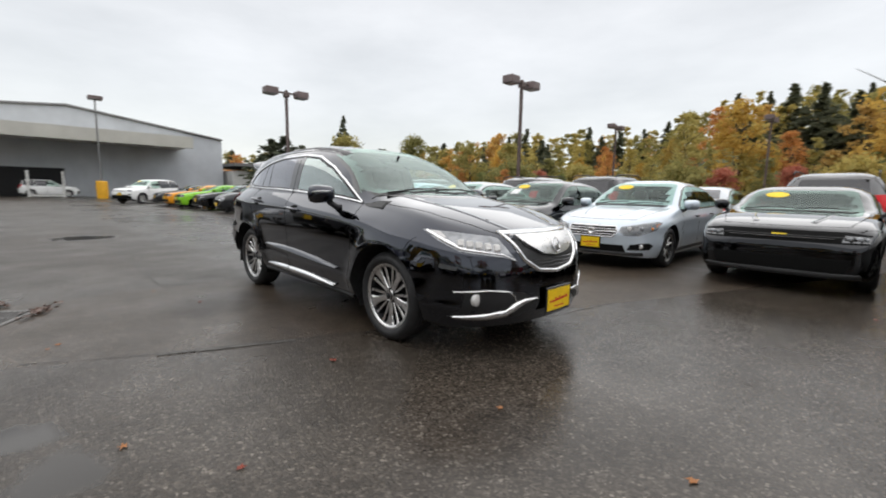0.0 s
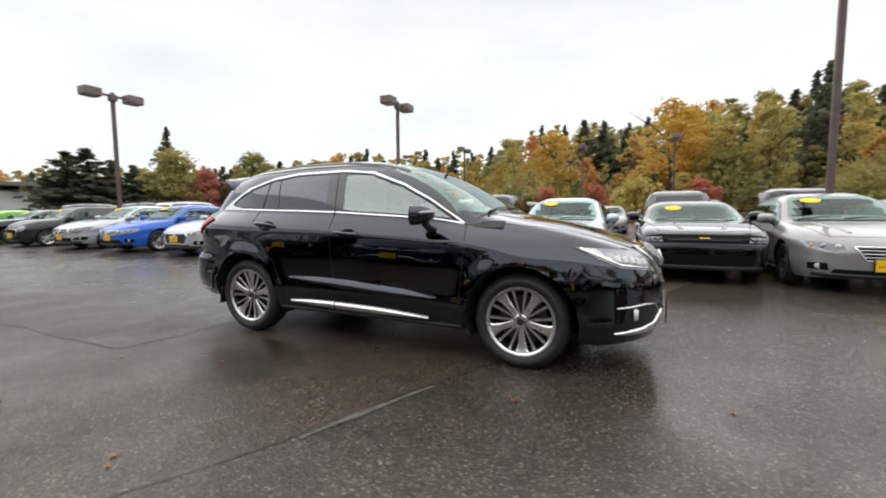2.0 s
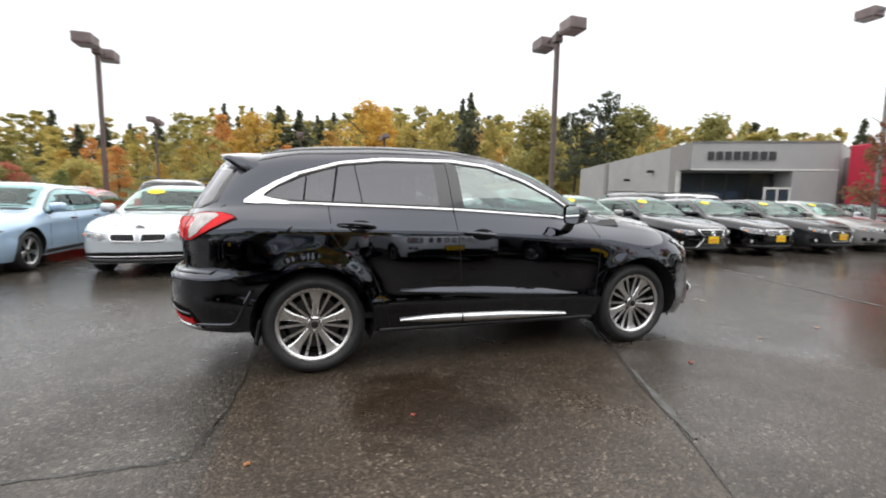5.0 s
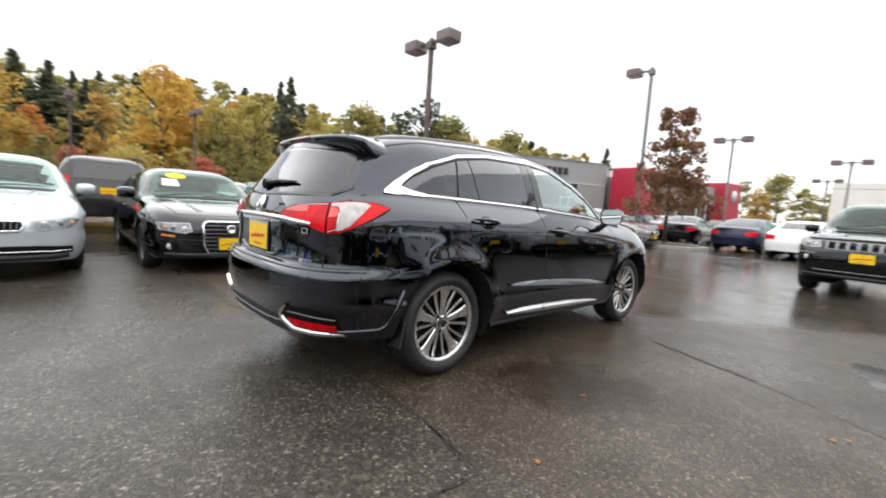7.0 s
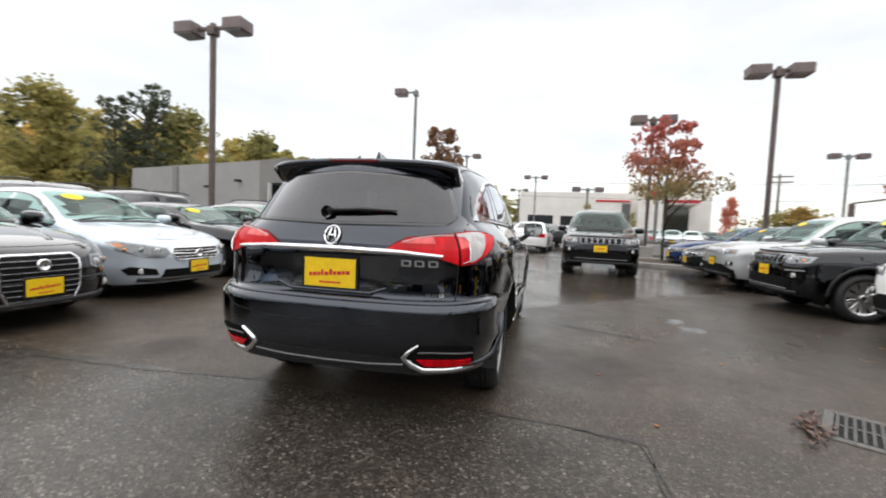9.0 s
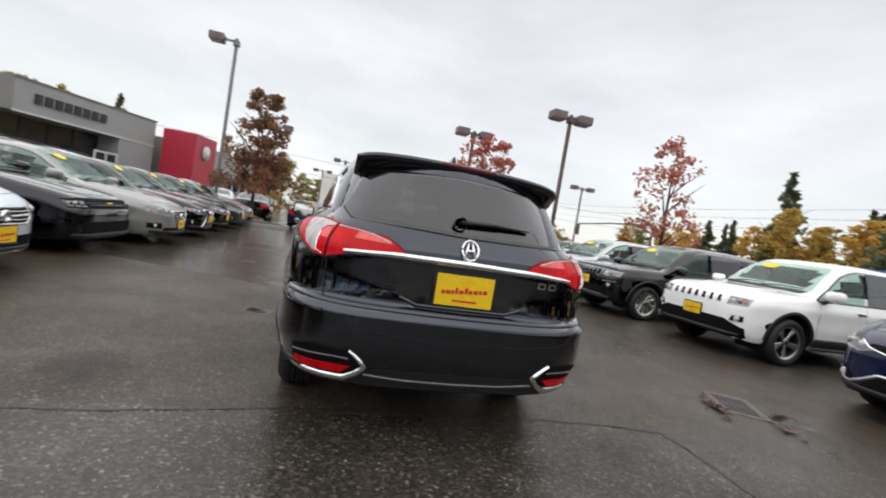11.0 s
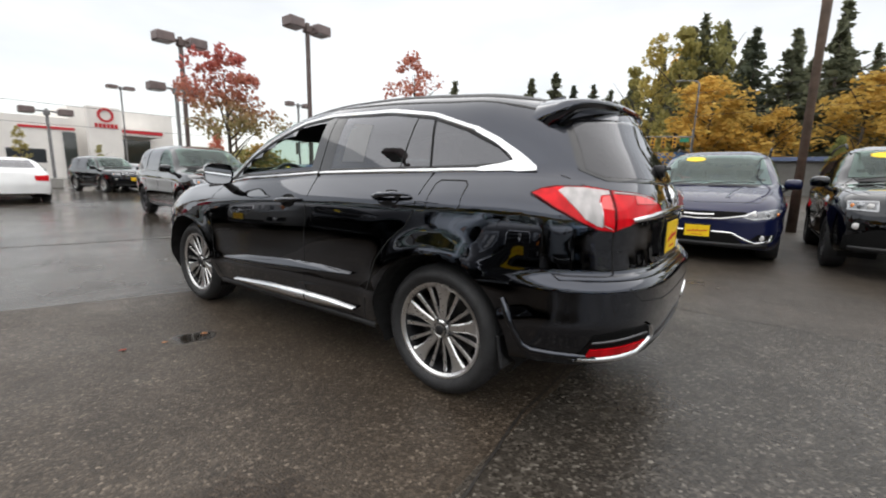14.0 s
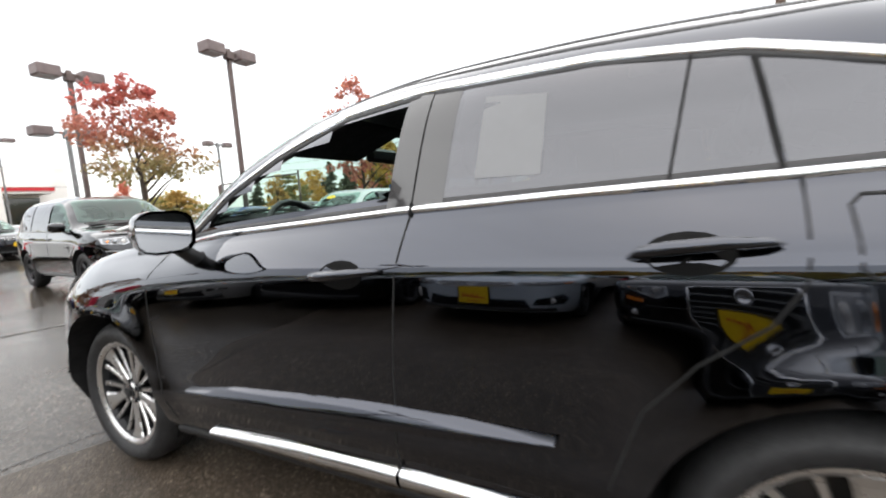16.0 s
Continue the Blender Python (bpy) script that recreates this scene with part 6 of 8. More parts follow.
SEAMS = [([(-1.93, 2.75), (-1.92, 1.62), (-1.77, .73), (-1.80, -.65), (-1.83, -1.25)], .016), ([(-4.85, -1.77), (-3.4, -1.70), (-1.95, -1.73), (-1.86, -1.25)], .016),
         ([(2.14, 3.0), (2.08, 1.85), (1.90, .80), (1.06, -.95)], .014), ([(1.05, -.97), (.74, -1.66), (.53, -2.2), (.29, -2.62), (.12, -2.95)], .012),
         ([(7.0, 4.1), (6.2, 2.0), (5.55, -.40), (4.6, -2.1), (3.4, -4.2)], .016), ([(-4.7, -3.6), (-4.5, -2.6), (-4.35, -1.78)], .014), ([(-7.5, -3.6), (-7.3, -1.5), (-5.7, 1.5), (-4.9, 2.9)], .02),
         ([(-1.86, -1.30), (-1.95, -1.71), (-2.36, -1.76)], .012), ([(10.5, 3.4), (10.0, -1.0), (9.0, -4.6)], .02)]
for line, wd in SEAMS:
    ribbon("crack", line, wd * .8, M_CRACK, .004, .016, "dark wandering crack in the asphalt", "crack")
ribbon("worn_line", [(.90, -1.40), (.77, -1.70), (.54, -2.26)], .045, M_PATCH, .005, .006, "pale worn seam in the asphalt", "road marking")
ribbon("worn_line", [(5.5, -.5), (5.9, 1.0), (6.3, 2.3)], .05, M_PATCH, .005, .006, "pale worn seam in the asphalt", "road marking")
ribbon("worn_line", [(-14.3, -.5), (-13.3, .2)], .5, M_PATCH, .005, .02, "pale worn arrow on the asphalt", "road marking")


M_LEAF = plain("fallen_leaf", (0.30, 0.12, 0.035), 0.6, 0, 0.4, 30)
M_LEAF2 = plain("red_fallen_leaf", (0.22, 0.045, 0.025), 0.6, 0, 0.4, 30)


def leaf_mesh(name, mat, seed):
    rng = random.Random(seed)
    n = 15
    v = [(0, 0, .018)]
    for k in range(n):
        a = 2 * math.pi * k / n
        r = .045 * (1.0 if k % 3 == 0 else .55) * rng.uniform(.8, 1.15)
        v.append((r * math.cos(a), r * math.sin(a), .006 + .014 * rng.random()))
    return mesh_of(name, v, [(0, 1 + k, 1 + (k + 1) % n) for k in range(n)], mat, False)


LEAVES = [leaf_mesh("leaf", M_LEAF, 1), leaf_mesh("leaf", M_LEAF2, 2), leaf_mesh("leaf", M_LEAF, 3)]
rng = random.Random(5)
spots = [(-.09, -2.80), (1.45, -1.40), (-1.66, -1.86), (-.16, -2.74), (.566, 1.70), (.506, 1.48), (1.7, -2.61), (2.21, -2.28), (2.64, -1.07), (3.56, -.97), (-.82, -1.62), (4.33, -1.61), (.47, 1.24), (3.2, -2.2), (5.2, -2.2), (6.4, -1.4)]
spots += [(rng.uniform(-9, 12), rng.choice((-1, 1)) * rng.uniform(1.5, 3.4)) for _ in range(4)]
spots += [(rng.uniform(-.4, 4.6), rng.uniform(-4.9, -4.2)) for _ in range(14)]
for k, (x, y) in enumerate(spots):
    ob = new("fallen_leaf", LEAVES[k % 3])
    ob.matrix_world = pose(x, y, 0.001, 0, 0, rng.uniform(0, 360)) @ Matrix.Scale(rng.uniform(.42, .68), 4)
    tagged(ob, "curled autumn leaf lying on the wet asphalt", "leaf", "fallen leaves")



def drain(x, y, turn):
    """A cast drain grate in a concrete collar, and the wet leaves that have gathered at it."""
    d = thing("drain_grate", "rusty slotted drain grate in a pale concrete collar", "drain", pose(x, y, 0, 0, 0, turn) @ Matrix.Scale(.82, 4))
    col = Geo()
    for x0, x1, y0, y1 in ((-.34, .34, -.24, -.17), (-.34, .34, .17, .24), (-.34, -.27, -.17, .17), (.27, .34, -.17, .17)):
        col.box(x0, x1, y0, y1, -.02, .010, None, .004)
    child("collar", col.mesh("collar", M_COLLAR), d, "pale concrete collar")
    # the pit has no depth; a thin near-black sheet paints its shade
    child("pit_shade", Geo().box(-.27, .27, -.17, .17, .002, .004).mesh("pit_shade", M_GAP), d, "near-black sheet painting the shade of the pit under the bars")
    for k in range(7):
        yy = -.15 + .05 * k
        child("bar", Geo().box(-.27, .27, yy - .013, yy + .013, .004, .016, None, .004).mesh("bar", M_BRAKE), d)
    child("cross_bar", Geo().box(-.015, .015, -.17, .17, .004, .014, None, .003).mesh("cross_bar", M_BRAKE), d)
    rng = random.Random(12)
    v, f = [], []
    for cx, cy, rx, ry, n in ((-.26, .20, .14, .08, 30), (-.42, -.22, .12, .06, 18), (.0, .26, .22, .04, 14)):
        for _ in range(n):
            px, py, a, q = cx + rng.gauss(0, rx * .6), cy + rng.gauss(0, ry * .6), rng.uniform(0, 6.28), rng.uniform(.018, .036)
            b = len(v)
            for da, w in ((0, 1), (1.2, .6), (2.1, .9), (3.1, .7), (4.2, 1), (5.2, .6)):
                v.append((px + q * w * math.cos(a + da), py + q * w * math.sin(a + da), .012 + rng.uniform(0, .022)))
            f += [(b, b + 1, b + 2), (b, b + 2, b + 3), (b, b + 3, b + 4), (b, b + 4, b + 5)]
    lit = new("leaf_litter", mesh_of("leaf_litter", v, f, M_LEAFWET, False))
    lit.matrix_world = pose(x, y, 0, 0, 0, turn)
    tagged(lit, "sodden brown leaves heaped beside the drain grate", "leaf litter", "", "stuff")


M_COLLAR = plain("wet_concrete", (0.085, 0.078, 0.068), 0.3, 0, 0.3, 9, 0.2)
M_LEAFWET = plain("sodden_leaves", (0.085, 0.042, 0.026), 0.35, 0, 0.5, 30)
drain(-1.33, -3.10, -30)

# ---- lamp posts ----
M_POLE = plain("brown_painted_steel", (0.12, 0.088, 0.08), 0.5, 0.2, 0.2, 3)
M_POLEGREY = plain("grey_galvanised_steel", (0.22, 0.22, 0.22), 0.5, 0.5, 0.2, 3)
M_HEAD = plain("lamp_head_paint", (0.17, 0.13, 0.125), 0.5, 0.1, 0.2, 3)
M_LENS = plain("lamp_lens", (0.30, 0.29, 0.28), 0.3, 0, 0.15, 6)


def street_lamp(x, y, h, yaw, heads=2, mat=None, size=.62, spread=.50):
    mat = mat or M_POLE
    lp = thing("street_lamp", "brown steel lot lamp post with %s box-shaped lamp heads" % ("two" if heads == 2 else "one"), "street lamp", pose(x, y, 0, 0, 0, yaw), "lot lamp posts")
    child("base", Geo().box(-.28, .28, -.28, .28, 0, .55, None, .03).mesh("base", M_KERB), lp, "concrete base")
    child("pole", Geo().box(-.065, .065, -.065, .065, .55, h - .05, None, .012).mesh("pole", mat), lp)
    child("hub", Geo().box(-.13, .13, -.13, .13, h - .40, h - .14, None, .02).mesh("hub", mat), lp, "square bracket below the lamp heads")
    for k in range(heads):
        s = 1 if k == 0 else -1
        arm = Geo().box(0, spread, -.035, .035, h - .24, h - .15, pose(0, 0, 0, 0, 0, 0 if s > 0 else 180))
        child("arm", arm.mesh("arm", mat), lp)
        hd = Geo().box(spread, spread + size, -size * .45, size * .45, h - .36, h - .02, pose(0, 0, 0, 0, 0, 0 if s > 0 else 180), .03)
        ho = child("lamp_head", hd.mesh("lamp_head", M_HEAD), lp)
        ln = Geo().box(spread + .05, spread + size - .05, -size * .40, size * .40, h - .375, h - .355, pose(0, 0, 0, 0, 0, 0 if s > 0 else 180), .004)
        child("lens", ln.mesh("lens", M_LENS), ho, "pale lamp lens")
    return lp


street_lamp(-8.14, 14.06, 6.42, 90)
street_lamp(6.1, 8.35, 6.61, 90)
street_lamp(17.6, 5.97, 8.25, 90, 1, M_POLEGREY)
street_lamp(30.3, 5.5, 6.95, 90, 2, M_POLEGREY)
street_lamp(11.8, -8.15, 6.73, 90, spread=.28)
street_lamp(15.87, -5.37, 6.2, 90, spread=.28)
street_lamp(19.3, -6.5, 4.95, 90, 2, M_POLEGREY)
street_lamp(29.2, -3.95, 4.35, 90, 2, M_POLEGREY)
street_lamp(52.0, -14.7, 9.6, 90, 2, M_POLEGREY, .9, .3)
street_lamp(-17.94, 7.31, 6.27, 90)
street_lamp(-50.0, 3.0, 9.8, 90, 1, M_POLEGREY, 1.1, -.5)
street_lamp(38.0, .13, 6.2, 90, 2, M_POLEGREY)
street_lamp(50.5, 2.5, 6.0, 90, 2, M_POLEGREY)
street_lamp(30.0, -20.5, 7.0, 90, 2, M_POLEGREY)
street_lamp(5.0, 34.0, 7.0, 90)
street_lamp(-2.0, 36.0, 7.0, 90)
street_lamp(-12.0, 33.0, 7.0, 90)

# ---- buildings ----
def metal_siding(name, col, scale=2.2):
    k = Mat(name)
    c = k.node("ShaderNodeTexCoord")
    wv = k.node("ShaderNodeTexWave", wave_type="BANDS", bands_direction="DIAGONAL")
    wv.inputs["Scale"].default_value = scale
    k.link(c.outputs["Object"], wv.inputs["Vector"])
    f = k.noise(.35, 5.0, .6)
    k.to("Base Color", k.ramp(f, [(.3, tuple(q * .86 for q in col)), (.7, tuple(min(1, q * 1.08) for q in col))]))
    k.set(Roughness=.55)
    k.bump(wv.outputs["Fac"], .25, .02)
    return k.m


M_WALLBLUE = metal_siding("pale_blue_siding", (.56, .585, .62))
M_FASCIA = plain("cream_fascia", (.56, .55, .50), .6, 0, .1, .4)
M_WALLGREY = plain("grey_stucco", (.34, .34, .335), .8, 0, .08, .5, .1)
M_WALLMID = plain("mid_grey_stucco", (.235, .228, .22), .8, 0, .1, .5, .1)
M_WALLDARK = plain("dark_grey_panel", (.16, .16, .16), .6, 0, .1, .5)
M_WALLWHITE = plain("white_stucco", (.80, .77, .73), .8, 0, .08, .4)
M_REDPANEL = plain("red_panel", (.42, .018, .045), .35, 0, .08, .6)
M_DOORSHADE = plain("painted_interior_shade", (.012, .012, .013), .7)
M_WINDOW = plain("dark_window_glass", (.03, .035, .04), .06, 0, .2, .6, 0, 1.0)
M_FRAME = plain("pale_frame", (.6, .6, .58), .5)
M_YELLOWBOLLARD = plain("yellow_paint", (.75, .38, .01), .5, 0, .15, 3)
M_SHEET = plain("pale_roof_sheet", (.62, .62, .60), .6, 0, .1, .4)
M_BLUE = plain("slate_blue_awning", (.05, .15, .36), .5, 0, .1, .4)
M_REDROOF = plain("orange_red_awning", (.62, .08, .04), .6, 0, .15, .5)
M_SIGNDARK = plain("dark_sign_letters", (.05, .05, .055), .4, .3)
M_SIGNRED = plain("red_sign", (.55, .02, .03), .4)


def wall(a, b, z0, z1, t=.3):
    """A wall from a to b in plan, thickness t to its left."""
    a, b = Vector((*a, 0)), Vector((*b, 0))
    d = (b - a)
    m = Matrix.Translation(a) @ Matrix.Rotation(math.atan2(d.y, d.x), 4, "Z")
    return Geo().box(0, d.length, 0, t, z0, z1, m), m, d.length


# service hall with a deep canopy, far behind the crossover's tail
XH = -60.0
hall = thing("service_building", "pale blue metal service hall with a low gable and an open drive-in canopy", "building", pose(XH, 0, 0), "", "structure")
prof = [(-34, 6.8), (-30, 7.0), (1.6, 9.9), (17.4, 7.6)]
gv = [(0, -34, 0), (0, 17.4, 0)] + [(0, y, z) for y, z in prof[::-1]]
n = len(gv)
gb = Geo().add(gv + [(-30, y, z) for _, y, z in gv], [tuple(range(n)), tuple(range(2 * n - 1, n - 1, -1))] + [(k, k + n, (k + 1) % n + n, (k + 1) % n) for k in range(n)])
child("wall", fix_normals(gb.mesh("wall", M_WALLBLUE)), hall)
child("roof_edge", Geo().tube([(.15, y, z + .1) for y, z in prof], .16, 4).mesh("roof_edge", M_WALLDARK), hall)
child("canopy_fascia", Geo().box(6.2, 6.6, -34, 12.2, 5.8, 7.1).mesh("canopy_fascia", M_FASCIA), hall, "long cream canopy fascia")
child("canopy_roof", Geo().box(0, 6.4, -34, 12.2, 6.0, 6.4).mesh("canopy_roof", M_FASCIA), hall)
for y in (-8, -2.0, 4.5, 9.0):
    child("canopy_lamp", Geo().box(3.0, 3.9, y, y + .7, 5.93, 6.0, None, .02).mesh("canopy_lamp", M_PAPER), hall)
# no hole in the wall: a near-black slab paints the doorway's inner shade
child("door_shade", Geo().box(.0, .12, -12.0, .9, 0, 3.1).mesh("door_shade", M_DOORSHADE), hall, "near-black panel painting the shade inside the drive-in door")
for y in (-2.3, .3):
    child("post", Geo().box(6.0, 6.2, y, y + .2, 0, 2.6).mesh("post", M_FRAME), hall)
child("rail", Geo().box(6.02, 6.18, -2.2, .4, .1, .28).mesh("rail", M_FRAME), hall)
bol = thing("bollard", "yellow painted concrete bollard at the lamp foot", "bollard", pose(-49.9, 3.0, 0))
child("post", Geo().lathe([(.48, 0), (.48, 1.55), (.42, 1.7), (0, 1.72)], 20, "z").mesh("post", M_YELLOWBOLLARD, True), bol)
shed = thing("storage_building", "low white storage building with a flat dark-edged roof", "building", pose(-58, 22, 0), "", "structure")
child("wall", Geo().box(-10, 0, -4, 9, 0, 3.6).box(-9, 3, 9, 18, 0, 2.6).mesh("wall", M_SHEET), shed)
child("roof", Geo().box(-10, 1.5, -4.2, 6, 4.2, 4.6).box(-9, 3.4, 9, 18.3, 2.6, 2.8).mesh("roof", M_WALLDARK), shed)

# grey showroom: a stucco box whose front corner is cut away as a porch under a deep fascia
sh = thing("grey_showroom", "low grey stucco car showroom with a dark corner porch under its fascia", "building", None, "", "structure")
SH_C, SH_F, SH_B = Vector((18.2, 14.3)), Vector((24.7, 11.3)), Vector((23.7, 32.0))
SH_U, SH_V = (SH_F - SH_C).normalized(), (SH_B - SH_C).normalized()
SH_L, SH_H, SOFFIT = (SH_F - SH_C).length, 4.62, 3.22


def showroom_prism(name, pts, z0, z1, mat, label=""):
    n = len(pts)
    g = Geo().add([(x, y, z0) for x, y in pts] + [(x, y, z1) for x, y in pts], [tuple(range(n, 2 * n)), tuple(range(n))[::-1]] + [(k, (k + 1) % n, n + (k + 1) % n, n + k) for k in range(n)])
    return child(name, fix_normals(g.mesh(name, mat)), sh, label)


back = [(34.0, 15.5), (37.0, 32.0)]
porch = [SH_C + SH_V * 1.25, SH_C + SH_V * 1.25 + SH_U * 5.0, SH_C + SH_U * 5.0]
showroom_prism("fascia", [tuple(SH_C), tuple(SH_F)] + back + [tuple(SH_B)], SOFFIT, SH_H, M_WALLGREY, "tall grey stucco fascia")
showroom_prism("wall", [tuple(p) for p in porch] + [tuple(SH_F)] + back + [tuple(SH_B)], 0, SOFFIT - .004, M_WALLGREY)
front = Matrix(((SH_U.x, -SH_U.y, 0, SH_C.x), (SH_U.y, SH_U.x, 0, SH_C.y), (0, 0, 1, 0), (0, 0, 0, 1)))
flank = Matrix(((SH_V.x, SH_V.y, 0, SH_C.x), (SH_V.y, -SH_V.x, 0, SH_C.y), (0, 0, 1, 0), (0, 0, 0, 1)))
q = SH_C + SH_V * 1.25
glaze = Matrix(((SH_U.x, -SH_U.y, 0, q.x), (SH_U.y, SH_U.x, 0, q.y), (0, 0, 1, 0), (0, 0, 0, 1)))
child("entrance", Geo().box(.15, 4.9, -.05, .05, .1, 3.1, glaze).mesh("entrance", M_WINDOW), sh, "dark glazed entrance front")
for k in range(5):
    x = .15 + 4.75 * k / 4
    child("mullion", Geo().box(x - .04, x + .04, -.10, -.05, .1, 3.1, glaze).mesh("mullion", M_TRIM), sh)
child("corner_post", Geo().box(-.10, .10, -.16, -.02, 0, SOFFIT - .006, glaze).mesh("corner_post", M_FRAME), sh, "pale corner post of the porch")
child("fascia_edge", Geo().box(-.02, SH_L + .02, -.03, .0, SOFFIT - .05, SOFFIT + .03, front).mesh("fascia_edge", M_FRAME), sh)
dr = child("door", Geo().box(3.72, 4.92, -.02, .06, 0, 2.2, front).mesh("door", M_WINDOW), sh, "white-framed glass door")
for x0, x1, z0, z1 in ((3.66, 3.76, 0, 2.3), (4.28, 4.36, 0, 2.2), (4.88, 4.98, 0, 2.3), (3.76, 4.88, 2.2, 2.3)):
    child("door_frame", Geo().box(x0, x1, -.06, -.02, z0, z1, front).mesh("door_frame", M_FRAME), dr)
for k in range(8):
    child("letter_bar", Geo().box(.80 + .43 * k, 1.08 + .43 * k, -.10, -.0, 3.72, 4.14, front).mesh("letter_bar", M_SIGNDARK), sh, "dark raised sign lettering")
# shading on the first stretch of flank wall, painted as a darker grey panel
child("shade_panel", Geo().box(.02, 2.15, -.02, .03, SOFFIT, SH_H + .01, flank).box(1.27, 2.15, -.02, .03, 0, SOFFIT, flank).mesh("shade_panel", M_WALLMID), sh, "darker grey panel painting the shading of the wall by the corner")
for a, b in ((11.5, 12.1),):
    child("pilaster", Geo().box(a, b, -.12, .05, 0, SH_H - .1, flank).mesh("pilaster", M_WALLMID), sh)
child("parapet_cap", Geo().box(-.03, SH_L + .03, -.05, .25, SH_H, SH_H + .06, front).mesh("parapet_cap", M_WALLMID), sh)
for a, z in ((7.4, 2.95), (4.0, 3.3)):
    child("wall_lamp", Geo().box(a, a + .22, -.40, .0, z, z + .16, flank, .02).mesh("wall_lamp", M_TRIM), sh, "small dark wall lamp")
rs = thing("red_fronted_showroom", "white and grey showroom with two glossy red entrance blocks", "building", None, "", "structure")
gb, m, L = wall((26.0, 9.6), (37.5, 7.4), 0, 4.0, 8.0)
child("wall", gb.mesh("wall", M_WALLGREY), rs)
child("window", Geo().box(2.0, L - 1.5, -.05, .1, .3, 2.6, m).mesh("window", M_WINDOW), rs)
for k in range(7):
    x = 2.0 + (L - 3.5) * k / 6
    child("mullion", Geo().box(x - .05, x + .05, -.10, -.05, .3, 2.6, m).mesh("mullion", M_FRAME), rs)
for xa, xb in ((-1.6, 1.1), (L - 1.7, L + .6)):
    rb = child("red_block", Geo().box(xa, xb, -.9, 1.0, 0, 4.4, m, .05).mesh("red_block", M_REDPANEL), rs, "glossy red entrance block")
    q = m @ Vector(((xa + xb) / 2, -.93, 3.4))
    child("round_sign", Geo().lathe([(.45, 0), (.45, -.05), (.0, -.06)], 24, "y").mesh("round_sign", M_FRAME, True), rb, "", Matrix.Translation(q) @ m.to_3x3().to_4x4())

# far white dealership with a red sign
ty = thing("white_dealership", "long white dealership with dark window bands and a red sign", "building", None, "", "structure")
child("wall", Geo().box(58, 75, -12, 2.8, 0, 6.3).box(60, 76, -22.5, -12, 0, 7.9).mesh("wall", M_WALLWHITE), ty)
for y0, y1 in ((-9.4, -6.4), (-5.4, -2.9), (-1.9, 1.6)):
    child("window", Geo().box(57.94, 58.1, y0, y1, 1.6, 3.0).mesh("window", M_WINDOW), ty)
child("sign_panel", Geo().box(56.0, 57.0, -15.7, -12.7, 0, 7.7).mesh("sign_panel", M_WALLWHITE), ty, "tall white sign panel")
child("canopy", Geo().box(56.6, 60.2, -20.0, -15.7, 4.9, 5.7).mesh("canopy", M_WALLWHITE), ty)
child("door_bay", Geo().box(57.85, 58.1, -12.0, -10.9, 0, 4.9).mesh("door_bay", M_WINDOW), ty)
child("door_bay", Geo().box(59.9, 60.1, -19.8, -15.8, 0, 4.6).mesh("door_bay", M_WINDOW), ty)
child("red_band", Geo().box(56.5, 56.6, -20.0, -15.7, 5.15, 5.5).box(57.9, 58.0, -12.0, -7.5, 5.1, 5.35).mesh("red_band", M_SIGNRED), ty)
for k in range(6):
    child("letter_bar", Geo().box(55.92, 56.0, -15.3 + .36 * k, -15.05 + .36 * k, 5.5, 5.95).mesh("letter_bar", M_SIGNRED), ty, "red sign lettering")
child("round_sign", Geo().lathe([(.75, 0), (.75, -.08), (.52, -.08), (.52, 0)], 28, "x", (55.98, -14.3, 6.85)).mesh("round_sign", M_SIGNRED), ty, "red ring emblem")

bs = thing("blue_awning_shops", "row of low white shops with a slate blue fascia", "building", None, "", "structure")
child("wall", Geo().box(4, 34, -62, -50, 0, 3.6).mesh("wall", M_SHEET), bs)
child("fascia", Geo().box(4, 34, -49.95, -49.6, 2.9, 4.1).mesh("fascia", M_BLUE), bs, "slate blue fascia")
M_SHEDWALL = plain("weathered_grey_boards", (.13, .125, .115), .8, 0, .25, .8, .2)
gs = thing("grey_shed", "long low weathered grey shed with a blue roof edge", "building", None, "", "structure")
child("wall", Geo().box(-36, -2, -60, -46, 0, 3.0).mesh("wall", M_SHEDWALL), gs)
child("roof", Geo().box(-36.3, -1.7, -60.3, -45.6, 3.0, 3.35).mesh("roof", plain("slate_blue_roof", (.10, .13, .22), .5)), gs)
aw = thing("orange_awning", "orange-red awning among the trees", "awning", pose(27, 46, hill(27, 46)))
child("canvas", Geo().box(-3, 3, -2, 2, 2.6, 3.0, None, .05).mesh("canvas", M_REDROOF), aw)
for sx in (-2.8, 2.8):
    child("post", Geo().box(sx - .06, sx + .06, -1.8, -1.68, 0, 2.62).mesh("post", M_POLE), aw)


# utility pole and wires
up_pole = thing("utility_pole", "tall weathered wooden utility pole among parked cars", "utility pole", pose(-3.3, -10.4, 0))
M_WOOD = plain("weathered_pole_wood", (.11, .075, .055), .8, 0, .3, 5, .3)
child("pole", Geo().tube([(0, 0, 0), (0, 0, 5), (.04, 0, 11)], [.105, .095, .08], 12).mesh("pole", M_WOOD, True), up_pole)
def polar(az, d, eye=(-3.68, 1.99)):
    return eye[0] + d * math.cos(radians(az)), eye[1] + d * math.sin(radians(az))


